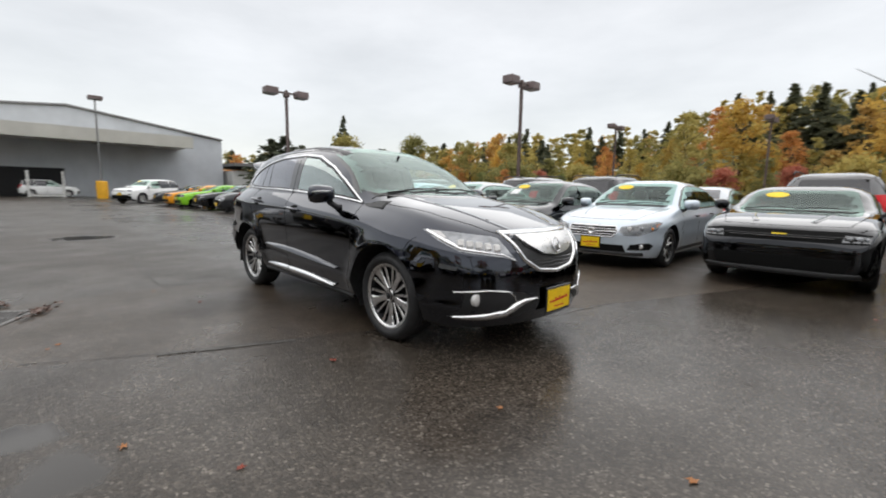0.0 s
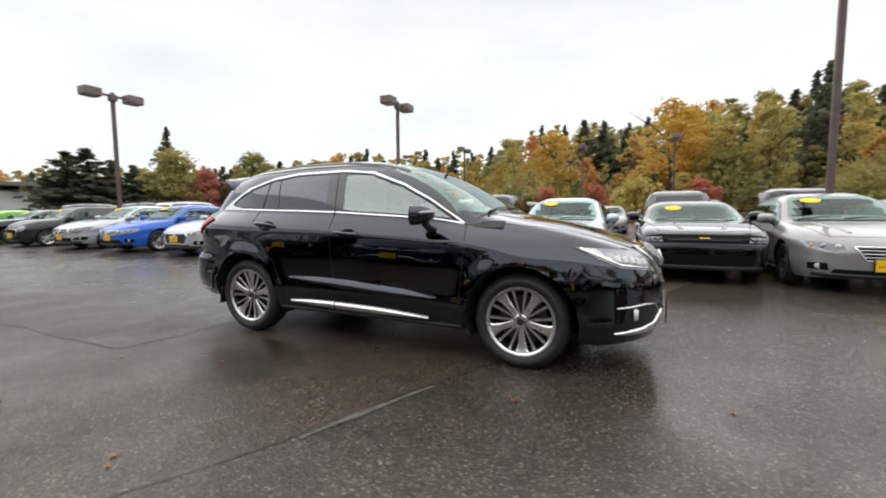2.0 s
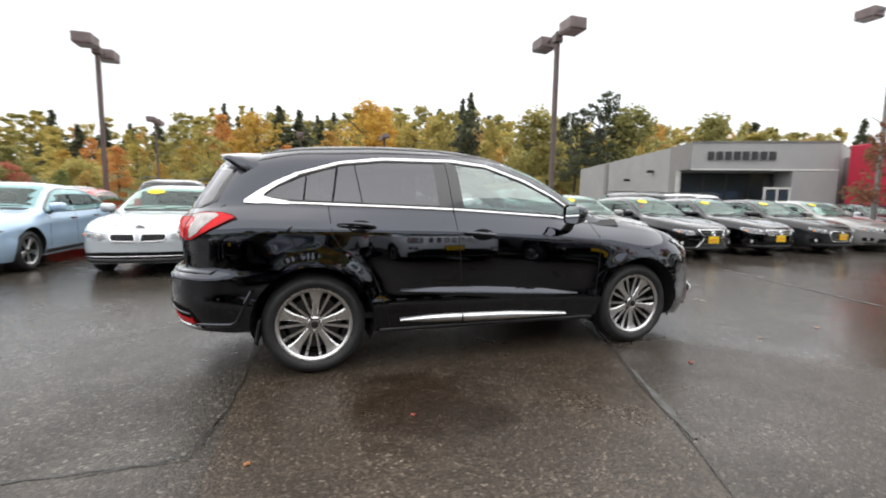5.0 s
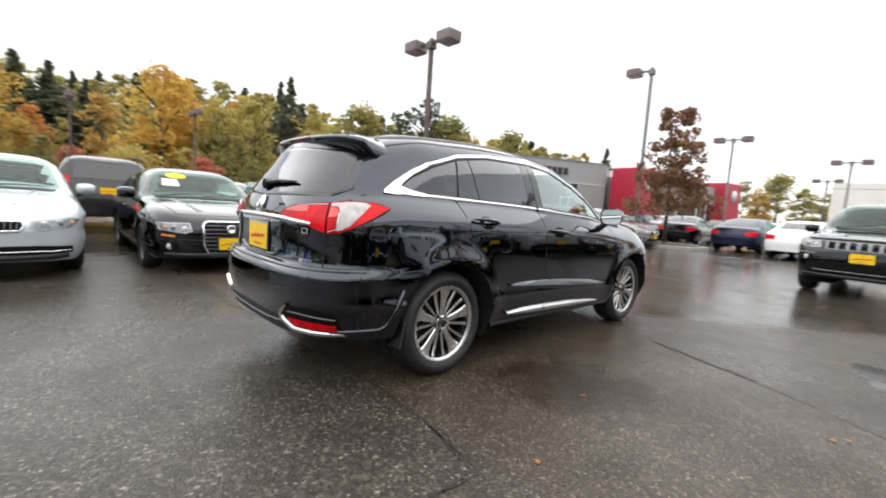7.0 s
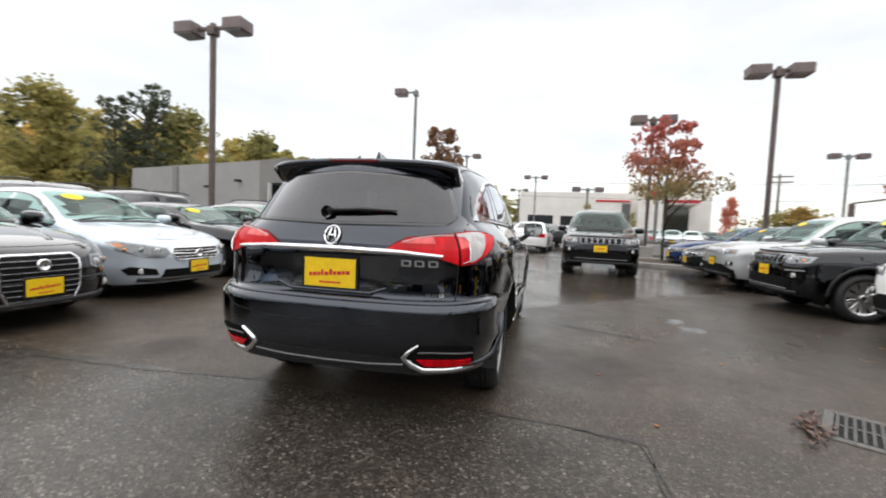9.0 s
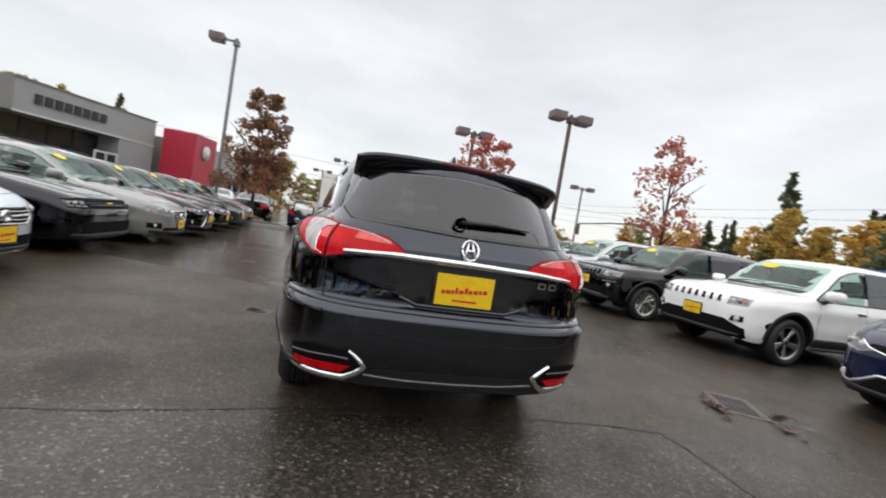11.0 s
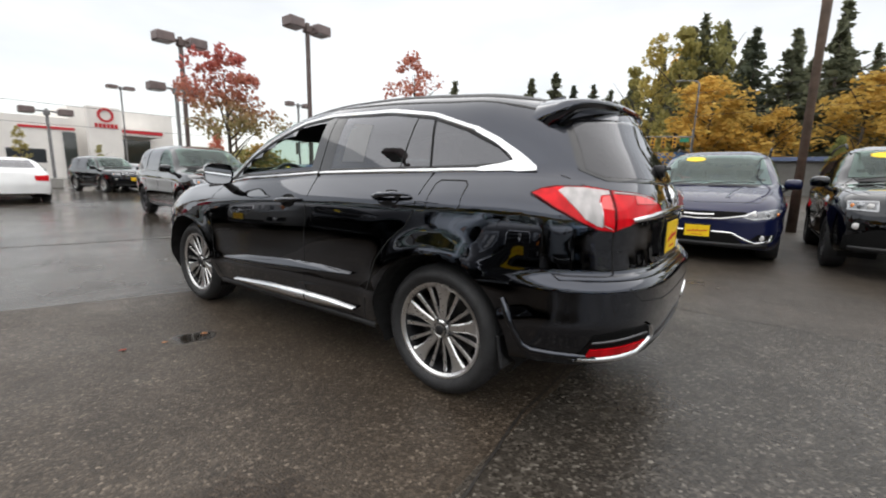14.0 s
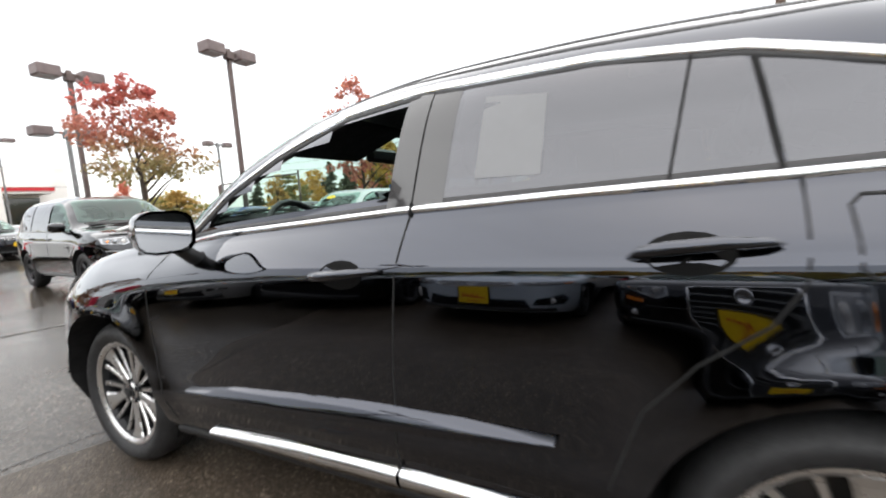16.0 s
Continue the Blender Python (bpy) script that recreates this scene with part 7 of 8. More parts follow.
M_SIGNAL = plain("signal_yellow", (.75, .36, .02), .5)
x, y = polar(-78.4, 38)
sg = thing("traffic_signal", "row of yellow traffic signal heads on a mast arm", "traffic signal", pose(x, y, 0, 0, 0, 10))
child("mast", Geo().tube([(-1.95, 0, 0), (-1.95, 0, 5.0)], [.11, .08], 10).mesh("mast", M_POLEGREY, True), sg)
child("mast_arm", Geo().tube([(-1.95, 0, 4.42), (1.3, 0, 4.50)], [.06, .04], 8).mesh("mast_arm", M_POLEGREY, True), sg)
for k in range(3):
    hd = child("signal_head", Geo().box(-.89 + .75 * k, -.61 + .75 * k, -.16, .16, 3.6, 4.42, None, .03).mesh("signal_head", M_SIGNAL), sg, "yellow signal head")
    for j in range(3):
        child("signal_lens", Geo().lathe([(.10, .16), (.10, .20), (.0, .18)], 14, "y", (-.75 + .75 * k, 0, 3.74 + .27 * j)).mesh("signal_lens", M_TRIM), hd)
child("street_sign", Geo().box(-1.75, -1.10, -.02, .02, 4.05, 4.35).mesh("street_sign", plain("green_sign", (.02, .22, .12), .5)), sg, "green street name sign")
x, y = polar(-81.3, 36)
cl = thing("street_lamp", "grey street light pole with a curved arm", "street lamp", pose(x, y, 0))
child("pole", Geo().tube([(0, 0, 0), (0, 0, 7.9), (.15, 0, 8.1), (1.0, 0, 8.2)], [.09, .06, .04, .03], 10).mesh("pole", M_POLEGREY, True), cl)
child("lamp_head", Geo().box(.95, 1.5, -.12, .12, 8.15, 8.27, None, .04).mesh("lamp_head", M_POLEGREY), cl)
x, y = polar(-68.3, 34)
pn = thing("pylon_sign", "slim white pylon sign beyond the lot", "sign", pose(x, y, 0, 0, 0, 20))
child("panel", Geo().box(-.35, .35, -.12, .12, 0, 4.3, None, .02).mesh("panel", M_PAPER), pn)
child("panel_edge", Geo().box(.37, .75, -.10, .10, 2.2, 4.0).mesh("panel_edge", M_WALLDARK), pn)
x, y = polar(-24.2, 60, (-4.4, -1.16))
fp = thing("utility_pole", "distant wooden utility pole with two cross arms", "utility pole", pose(x, y, 0, 0, 0, 65))
child("pole", Geo().tube([(0, 0, 0), (0, 0, 8.2)], [.16, .11], 8).mesh("pole", M_WOOD, True), fp)
for z in (7.2, 7.8):
    child("cross_arm", Geo().box(-1.2, 1.2, -.07, .07, z, z + .14).mesh("cross_arm", M_WOOD), fp)
x, y = polar(-29.9, 45, (-4.4, -1.16))
s2 = thing("traffic_signal", "dark traffic signal on a mast arm", "traffic signal", pose(x, y, 0, 0, 0, 60))
child("mast_arm", Geo().tube([(0, 0, 4.0), (-3, 0, 4.5), (-7, 0, 4.9)], [.06, .07, .09], 8).mesh("mast_arm", M_POLE, True), s2)
child("mast", Geo().tube([(-7, 0, 0), (-7, 0, 5.2)], [.13, .10], 8).mesh("mast", M_POLE, True), s2)
child("signal_head", Geo().box(-.2, .2, -.18, .18, 2.9, 4.0, None, .03).mesh("signal_head", M_POLE), s2)
wires = thing("power_wires", "thin dark overhead power wires", "wire")
for z, y in ((5.6, -30), (7.2, -31), (6.3, -29.5)):
    xs = np.linspace(-40, 70, 24)
    child("wire", Geo().tube([(float(x), y - .10 * float(x) * .2, z - .5 + .0008 * (x - 15) ** 2) for x in xs], .011, 4).mesh("wire", M_TRIM), wires)
wires2 = thing("power_wires", "thin dark overhead power wires", "wire")
for z in (5.6, 7.4):
    ys = np.linspace(-60, 40, 20)
    child("wire", Geo().tube([(50.0, float(y), z - .6 + .0006 * (y + 10) ** 2) for y in ys], .016, 4).mesh("wire", M_TRIM), wires2)


# ---- trees ----
def leaf_mat(name, stops):
    k = Mat(name)
    mean = [sum(c[i] for _, c in stops) / len(stops) for i in range(3)]
    stops = [(p, tuple(c[i] + .35 * (mean[i] - c[i]) for i in range(3))) for p, c in stops]
    gi = k.node("ShaderNodeNewGeometry")
    oi = k.node("ShaderNodeObjectInfo")
    col = k.ramp(gi.outputs["Random Per Island"], stops)
    tint = k.ramp(oi.outputs["Random"], [(0, (1.0, 1.03, 1.05)), (1, (1.45, 1.35, 1.2))])
    k.to("Base Color", k.mix(1.0, col, tint, "MULTIPLY"))
    k.set(Roughness=.7)
    k.b.inputs["Specular IOR Level"].default_value = .2
    tl = k.node("ShaderNodeBsdfTranslucent")
    k.link(k.b.inputs["Base Color"].links[0].from_socket, tl.inputs["Color"])
    mx = k.node("ShaderNodeMixShader")
    mx.inputs["Fac"].default_value = .55
    k.link(k.b.outputs["BSDF"], mx.inputs[1])
    k.link(tl.outputs["BSDF"], mx.inputs[2])
    k.link(mx.outputs["Shader"], k.t.nodes["Material Output"].inputs["Surface"])
    return k.m


L_GREEN = leaf_mat("olive_leaves", [(0, (.16, .16, .062)), (.5, (.26, .245, .095)), (1, (.37, .34, .14))])
L_YELLOW = leaf_mat("yellow_green_leaves", [(0, (.25, .225, .078)), (.5, (.38, .335, .125)), (1, (.50, .44, .18))])
L_ORANGE = leaf_mat("orange_leaves", [(0, (.31, .205, .072)), (.5, (.45, .305, .105)), (1, (.56, .41, .16))])
L_GOLD = leaf_mat("golden_leaves", [(0, (.33, .215, .052)), (.5, (.47, .315, .082)), (1, (.58, .43, .125))])
L_AMBER = leaf_mat("amber_leaves", [(0, (.33, .155, .06)), (.5, (.45, .235, .09)), (1, (.54, .33, .13))])
L_LEAFY = leaf_mat("leafy_green_leaves", [(0, (.10, .13, .05)), (.5, (.175, .205, .08)), (1, (.26, .28, .12))])
L_RED = leaf_mat("red_leaves", [(0, (.30, .10, .08)), (.5, (.48, .17, .13)), (1, (.60, .30, .20))])
L_RUST = leaf_mat("rust_leaves", [(0, (.13, .065, .05)), (.4, (.22, .10, .07)), (.7, (.23, .17, .08)), (1, (.34, .18, .11))])
L_CONIFER = leaf_mat("conifer_needles", [(0, (.055, .065, .048)), (.6, (.10, .115, .08)), (1, (.16, .175, .12))])


def turning_leaves():
    """Maple leaves that are red in the top of the crown and still olive low down."""
    m = leaf_mat("red_to_green_leaves", [(0, (.6, .6, .6)), (1, (1.2, 1.2, 1.2))])
    k = Mat("", m)
    c = k.node("ShaderNodeTexCoord")
    sp = k.node("ShaderNodeSeparateXYZ")
    k.link(c.outputs["Generated"], sp.inputs[0])
    z = k.math("ADD", sp.outputs["Z"], k.math("MULTIPLY", k.math("SUBTRACT", k.noise(.9, 3.0), .5), .9))
    col = k.ramp(z, [(.10, (.27, .24, .12)), (.32, (.36, .23, .14)), (.58, (.44, .19, .15)), (.90, (.45, .14, .13))])
    old = k.b.inputs["Base Color"].links[0].from_socket
    out = k.mix(1.0, col, old, "MULTIPLY")
    for link in list(k.t.links):
        if link.from_socket == old and link.to_socket.name in ("Base Color", "Color") and link.to_node.bl_idname != "ShaderNodeMix":
            k.link(out, link.to_socket)
    return m


L_MIX = turning_leaves()
M_BARK = plain("tree_bark", (.07, .055, .042), .9, 0, .35, 4, .5)


def quads(P, size, rng, tilt=1.0):
    """Small leaf-clump faces at the points P."""
    n = len(P)
    a = rng.normal(size=(n, 3))
    a /= np.linalg.norm(a, axis=1)[:, None]
    b = np.cross(a, rng.normal(size=(n, 3)))
    b /= np.linalg.norm(b, axis=1)[:, None]
    s = size * rng.uniform(.6, 1.3, (n, 1))
    V = np.stack([P - a * s, P - b * s * .7, P + a * s * 1.1, P + b * s * .6], 1).reshape(-1, 3)
    F = np.arange(4 * n).reshape(-1, 4)
    return V, F


def crown_mesh(name, mat, h, r, lobes, per, size, seed, base=.25, cone=0.0, lump=1.0):
    rng = np.random.default_rng(seed)
    C = []
    for k in range(lobes):
        t = rng.uniform(0, 1) ** (1.3 if cone else .8)
        z = h * (base + (1 - base) * t)
        rr = r * (math.sin(math.pi * min(1, .18 + .82 * t)) ** .6 if not cone else (1 - cone * t)) * rng.uniform(.25, .95)
        a = rng.uniform(0, 2 * math.pi)
        C.append((rr * math.cos(a), rr * math.sin(a), z, r * rng.uniform(.18, .40) * lump * (1 - .45 * t if cone else 1)))
    P = []
    for x, y, z, q in C:
        d = rng.normal(size=(per, 3))
        d /= np.linalg.norm(d, axis=1)[:, None]
        d *= (rng.uniform(.45, 1.12, (per, 1)) * q)
        P.append(d * (1, 1, .85) + (x, y, z))
    V, F = quads(np.concatenate(P), size, rng)
    return mesh_of(name, V, F, mat, False)


def conifer_mesh(name, mat, h, r, seed, whorls=26, k=1.0):
    rng = np.random.default_rng(seed)
    P = []
    for w in range(whorls):
        t = w / (whorls - 1)
        z = h * (.10 + .90 * t)
        R = r * (1 - t) ** .85 + .12
        for b in range(max(4, int(9 * (1 - t)) + 3)):
            a = rng.uniform(0, 2 * math.pi)
            L = R * rng.uniform(.55, 1.1)
            n = int((9 + 16 * (1 - t)) / k)
            u = rng.uniform(.1, 1, n)
            P.append(np.stack([u * L * math.cos(a) + rng.normal(0, .13 * R, n) * .6, u * L * math.sin(a) + rng.normal(0, .13 * R, n) * .6, z - u * L * .32 + rng.normal(0, .09 * h / whorls * 3, n)], 1))
    V, F = quads(np.concatenate(P), .017 * h * k, rng)
    return mesh_of(name, V, F, mat, False)


def trunk_mesh(h, r, seed, limbs=7, bare=.3, reach=1.0):
    rng = random.Random(seed)
    g = Geo()
    g.tube([(0, 0, -.5), (rng.uniform(-.1, .1), rng.uniform(-.1, .1), h * .4), (rng.uniform(-.2, .2), rng.uniform(-.2, .2), h * .92)], [r, r * .7, r * .15], 7)
    for k in range(limbs):
        z = h * (bare + .5 * k / limbs)
        a = rng.uniform(0, 6.28)
        L = h * rng.uniform(.15, .3) * reach
        g.tube([(0, 0, z), (L * .5 * math.cos(a), L * .5 * math.sin(a), z + L * .5), (L * math.cos(a), L * math.sin(a), z + L * .9)], [r * .4, r * .25, r * .08], 5)
    return g.mesh("trunk", M_BARK, True)


def kinds(lobes, per, k):
    """The tree shapes, with more or fewer leaf clumps."""
    return {
        "green": [(trunk_mesh(13, .22, s), crown_mesh("crown", L_GREEN, 14, 3.6, lobes, per, .20 * k, s, .06, .7 if s == 2 else 0.0)) for s in (1, 2, 3)],
        "yellow": [(trunk_mesh(13, .2, s), crown_mesh("crown", L_YELLOW, 15, 3.5, lobes, per, .19 * k, s, .06, .68)) for s in (11, 12, 13)],
        "orange": [(trunk_mesh(13, .2, s), crown_mesh("crown", L_ORANGE, 14, 3.4, lobes, per, .19 * k, s, .06, .8 if s == 22 else 0.0)) for s in (21, 22)],
        "gold": [(trunk_mesh(13, .2, s), crown_mesh("crown", L_GOLD, 14, 3.4, lobes, per, .19 * k, s, .06)) for s in (23, 24)],
        "amber": [(trunk_mesh(13, .2, s), crown_mesh("crown", L_AMBER, 14, 3.4, lobes, per, .19 * k, s, .06, 0.0)) for s in (25, 26)],
        "leafy": [(trunk_mesh(13, .2, s), crown_mesh("crown", L_LEAFY, 14, 3.6, lobes, per, .19 * k, s, .06, .6 if s == 28 else 0.0)) for s in (27, 28)],
        "red": [(trunk_mesh(6, .14, s), crown_mesh("crown", L_RED, 7, 2.4, lobes, per, .14 * k, s, .10)) for s in (31,)],
        "conifer": [(trunk_mesh(18, .25, s, 3), conifer_mesh("crown", L_CONIFER, 19, 4.2, s, 20, k)) for s in (41, 42, 43)],
        "pine": [(trunk_mesh(18.5, .26, s, 12, .38, .5), crown_mesh("crown", L_CONIFER, 19, 3.7, lobes + 24, int(per * .8), .16 * k, s, .36, .5, .72)) for s in (61, 62)],
        "bush": [(trunk_mesh(3, .1, s), crown_mesh("crown", L_YELLOW if s % 2 else L_GREEN, 5, 3.6, lobes, per, .17 * k, s, .0)) for s in (51, 52)],
    }


KINDS, KINDS_FAR = kinds(64, 42, 1.22), kinds(38, 28, 1.9)
LABEL = {"green": "olive green broadleaf tree turning to autumn", "yellow": "tall yellow-green poplar-like tree in autumn leaf", "orange": "golden orange autumn broadleaf tree", "gold": "broad golden autumn maple tree", "amber": "rusty amber autumn broadleaf tree", "leafy": "still green broadleaf tree", "red": "small crimson autumn tree",
         "conifer": "tall dark green conifer", "pine": "tall open-crowned dark pine with a bare lower trunk", "bush": "low spreading yellow-green willow"}


def plant(kind, x, y, s, turn, wide=1.0, group="wooded slope"):
    forms = (KINDS_FAR if math.hypot(x, y) > 66 else KINDS)[kind]
    tr, cr = forms[int(turn * 7) % len(forms)]
    t = thing("tree", LABEL[kind], "tree", pose(x, y, hill(x, y) - .1, 0, 0, turn) @ Matrix.Diagonal((s * wide, s * wide, s, 1)), group)
    child("trunk", tr, t)
    child("crown", cr, t)
    return t


TALL = {"green": 14.5, "yellow": 15.5, "orange": 14.5, "gold": 14.5, "amber": 14.5, "leafy": 14.5, "red": 7.5, "conifer": 19.0, "pine": 19.5, "bush": 5.5}


WOOD = []


def stand(kind, az, el, d, eye, wide, group):
    """A tree at that bearing and distance whose tip reaches the given elevation; far ones join the woodland."""
    x, y = polar(az, d, eye)
    s = (d * math.tan(radians(el)) + 1.15 - hill(x, y)) / TALL[kind]
    if s < .12:
        return
    w = wide / max(.75, min(s, 1.6)) ** .5
    if d > 76:
        tr, cr = KINDS_FAR[kind][int(az * 91) % len(KINDS_FAR[kind])]
        WOOD.append((cr, pose(x, y, hill(x, y) - .1, 0, 0, az * 13.0 + d) @ Matrix.Diagonal((s * w, s * w, s, 1))))
    else:
        plant(kind, x, y, s, az * 13.0 + d, w, group)


def woodland():
    """The crowns of the far trees, joined into one mesh with the leaf materials of each."""
    mats, V, F, I, base = [], [], [], [], 0
    for me, m in WOOD:
        v = np.empty(len(me.vertices) * 3)
        me.vertices.foreach_get("co", v)
        v = v.reshape(-1, 3) @ np.array(m.to_3x3()).T + np.array(m.translation)
        if me.materials[0] not in mats:
            mats.append(me.materials[0])
        V.append(v)
        F.append(np.arange(len(v)).reshape(-1, 4) + base)
        I.append(np.full(len(v) // 4, mats.index(me.materials[0])))
        base += len(v)
    me = bpy.data.meshes.new("woodland")
    me.from_pydata(np.concatenate(V).tolist(), [], np.concatenate(F).tolist())
    for q in mats:
        me.materials.append(q)
    me.polygons.foreach_set("material_index", np.concatenate(I).astype(np.int32))
    me.update()
    return me


EYE_A, EYE_B = (0.0, -3.2), (-3.3, 2.2)
line_a = curve([(28, 7.4), (40, 9.2), (50, 10.5), (56, 11), (63, 11.0), (72, 12.2), (83, 12.0), (90, 10.6), (99, 11.0), (104, 9.6), (110, 8.3), (120, 8.2), (130, 7.2), (140, 5.6), (152, 5.0), (165, 4.5)])
line_b = curve([(-110, 14.0), (-96, 14.0), (-90, 13.6), (-82, 16.2), (-77, 14.6), (-74, 10.0), (-66, 9.6), (-58, 7.2), (-50, 6.0), (-40, 4.6)])
rng = random.Random(17)
# the wood behind the rows, from the ridge down to its near edge
for row, (d, n, lo, hi) in enumerate(((118, 86, .92, 1.03), (100, 74, .84, 1.0), (84, 52, .70, .97), (70, 44, .52, .86), (58, 38, .40, .68), (50, 36, .24, .44))):
    for k in range(n):
        az = 30 + 132 * (k + rng.uniform(.1, .9)) / n
        q = rng.random()
        if row < 2:
            kind = "conifer" if q < .20 else "green" if q < .58 else "yellow" if q < .86 else "orange"
        elif row < 4:
            kind = "yellow" if q < .44 else "green" if q < .80 else "orange" if q < .93 else "conifer"
        else:
            kind = "bush" if q < .5 else "yellow" if q < .66 else "green" if q < .84 else "red" if q < .93 else "orange"
        if 2 <= row < 5 and kind != "conifer" and rng.random() < (.42 if az > 100 else .2):
            kind = rng.choice(("amber", "gold", "leafy", "amber" if az > 100 else "yellow"))
        elif row == 5 and az > 92 and rng.random() < .4:
            kind = rng.choice(("red", "amber", "amber", "leafy"))
        el = float(line_a(az)) * rng.uniform(lo, hi) * (.82 if kind == "red" else 1)
        if az > 140 and row > 3:
            continue
        stand(kind, az, el, d * rng.uniform(.95, 1.05), EYE_A, rng.uniform(.85, 1.2) * (1.5 if kind == "conifer" and row < 2 else 1.1), "wooded slope")
# firs and maples on the slope across the road
for row, (d, n, lo, hi) in enumerate(((92, 26, .88, 1.04), (78, 24, .72, .98), (70, 22, .45, .75))):
    for k in range(n):
        az = -112 + 74 * (k + rng.uniform(.1, .9)) / n
        q = rng.random()
        kind = "conifer" if q < (.74 if az < -58 else .4) else "gold" if q < .84 else "green"
        if row == 2:
            kind = "gold" if q < .34 else "green" if q < .58 else "conifer"
        stand(kind, az, float(line_b(az)) * rng.uniform(lo, hi), d * rng.uniform(.95, 1.05), EYE_B, rng.uniform(1.0, 1.4), "wooded slope across the road")
# trees whose tips stand out against the sky
for kind, az, el, d, wide in (("conifer", 155.0, 6.2, 46, 3.0), ("conifer", 153.3, 6.6, 46, 3.2), ("conifer", 151.4, 5.6, 47, 3.0), ("conifer", 149.5, 5.2, 46, 2.8), ("green", 148.0, 4.6, 47, 1.6), ("conifer", 146.2, 9.4, 50, 1.3), ("green", 145.8, 7.2, 46, 1.5), ("yellow", 144.4, 6.2, 47, 1.2), ("red", 142.5, 5.4, 46, 1.0), ("conifer", 140.7, 5.5, 46, 1.8),
                              ("green", 137.3, 7.4, 60, 1.2), ("green", 130.0, 6.8, 62, 1.2), ("yellow", 104.4, 9.8, 60, 1.1), ("gold", 99.2, 10.6, 60, 1.2), ("gold", 84.1, 12.0, 60, 1.0), ("yellow", 80.8, 11.0, 56, 1.1), ("yellow", 77.4, 11.6, 58, 1.0), ("conifer", 73.2, 13.3, 62, 1.1)):
    stand(kind, az, el, d, (2.07, -3.88), wide, "trees beyond the lot")
for kind, az, el, d, wide in (("conifer", 92.0, 11.4, 80, 1.5), ("conifer", 89.6, 11.1, 80, 1.5), ("conifer", 86.9, 10.0, 78, 1.4), ("gold", 80.5, 13.0, 56, 1.4), ("yellow", 71.0, 12.2, 56, 1.0), ("conifer", 67.2, 13.8, 60, 1.2), ("yellow", 64.6, 11.0, 56, 1.0), ("green", 58.6, 11.9, 58, 1.3), ("pine", 53.4, 12.4, 52, 1.0), ("pine", 50.8, 13.9, 52, 1.15), ("pine", 49.3, 12.6, 53, .9), ("green", 46.9, 11.6, 52, 1.2),
                              ("yellow", 41.5, 9.4, 56, 1.0), ("green", 39.0, 10.1, 56, 1.1), ("orange", 30.7, 7.9, 58, 1.5), ("conifer", 27.0, 8.2, 58, 1.3), ("yellow", 12.4, 5.0, 66, 1.2), ("orange", 11.0, 4.6, 64, 1.3), ("green", 9.4, 5.6, 68, 1.4), ("yellow", 7.2, 4.4, 66, 1.4), ("green", 5.2, 3.8, 70, 1.5)):
    stand(kind, az, el, d, (-3.28, -2.86), wide, "trees beyond the lot")
for kind, az, el, d, wide in (("conifer", -54.3, 11.4, 76, 1.1), ("gold", -54.9, 8.2, 70, 1.1), ("gold", -57.6, 6.6, 70, 1.1), ("gold", -60.8, 7.6, 70, 1.2), ("conifer", -63.8, 11.8, 62, 1.4), ("conifer", -66.7, 12.4, 62, 1.5), ("conifer", -69.0, 10.8, 64, 1.4), ("conifer", -71.3, 10.9, 64, 1.3), ("gold", -72.6, 8.0, 66, 1.2), ("conifer", -73.4, 10.2, 64, 1.4), ("green", -75.9, 13.2, 64, .9), ("yellow", -77.9, 16.2, 62, .9),
                              ("green", -80.6, 16.9, 60, .95), ("conifer", -82.4, 17.0, 62, 1.3), ("green", -83.8, 16.4, 62, .9), ("gold", -83.6, 11.6, 52, 1.6), ("gold", -86.2, 9.0, 52, 1.3), ("conifer", -87.2, 15.2, 62, 1.4), ("gold", -89.8, 7.9, 52, 1.3), ("conifer", -90.5, 14.5, 60, 1.4), ("conifer", -94.0, 16.2, 58, 1.4), ("gold", -96.4, 10.4, 52, 1.4), ("conifer", -99.0, 15.0, 58, 1.5), ("gold", -102.0, 9.5, 54, 1.5)):
    stand(kind, az, el, d, (-3.2, 2.2), wide, "trees across the road")
for kind, az, el, d, wide in (("yellow", -5.4, 3.8, 50, .75), ("yellow", -10.8, 2.5, 46, .8), ("red", -20.8, 4.5, 40, .45), ("orange", -26.6, 3.3, 52, 2.1), ("bush", -25.8, 3.1, 54, 1.4), ("leafy", -93.5, 5.0, 40, .6), ("leafy", -98.0, 4.0, 41, .7), ("leafy", -103.5, 4.6, 40, .6), ("orange", -36.5, 5.2, 46, 1.4), ("green", -38.0, 4.8, 48, 1.5)):
    stand(kind, az, el, d, (-4.48, -.67), wide, "small trees towards the road")


tagged(new("woodland", woodland()), "far mixed autumn woodland of conifers and golden broadleaf trees on the slopes", "woodland", "", "stuff")


def lot_tree(x, y, h, mat, seed, label, r, lobes=80, per=80, base=.28, cone=0.0):
    t = thing("tree", label, "tree", pose(x, y, 0), "small trees on the lot islands")
    child("trunk", trunk_mesh(h * .95, .09, seed, 9, .28), t)
    child("crown", crown_mesh("crown", mat, h, r, lobes, per, .072, seed, base, cone, .62), t)
    g = Geo().lathe([(1.7, 0), (1.7, .13), (1.55, .15), (1.5, .13), (1.5, .10), (0, .14)], 28, "z")
    isl = thing("planting_island", "concrete-kerbed planting island with bark mulch", "planter", pose(x, y, 0), "planting islands", "structure")
    child("kerb", g.mesh("kerb", M_KERB), isl)
    child("mulch", Geo().lathe([(1.49, .10), (1.2, .15), (0, .18)], 24, "z").mesh("mulch", M_SOIL), isl)
    return t


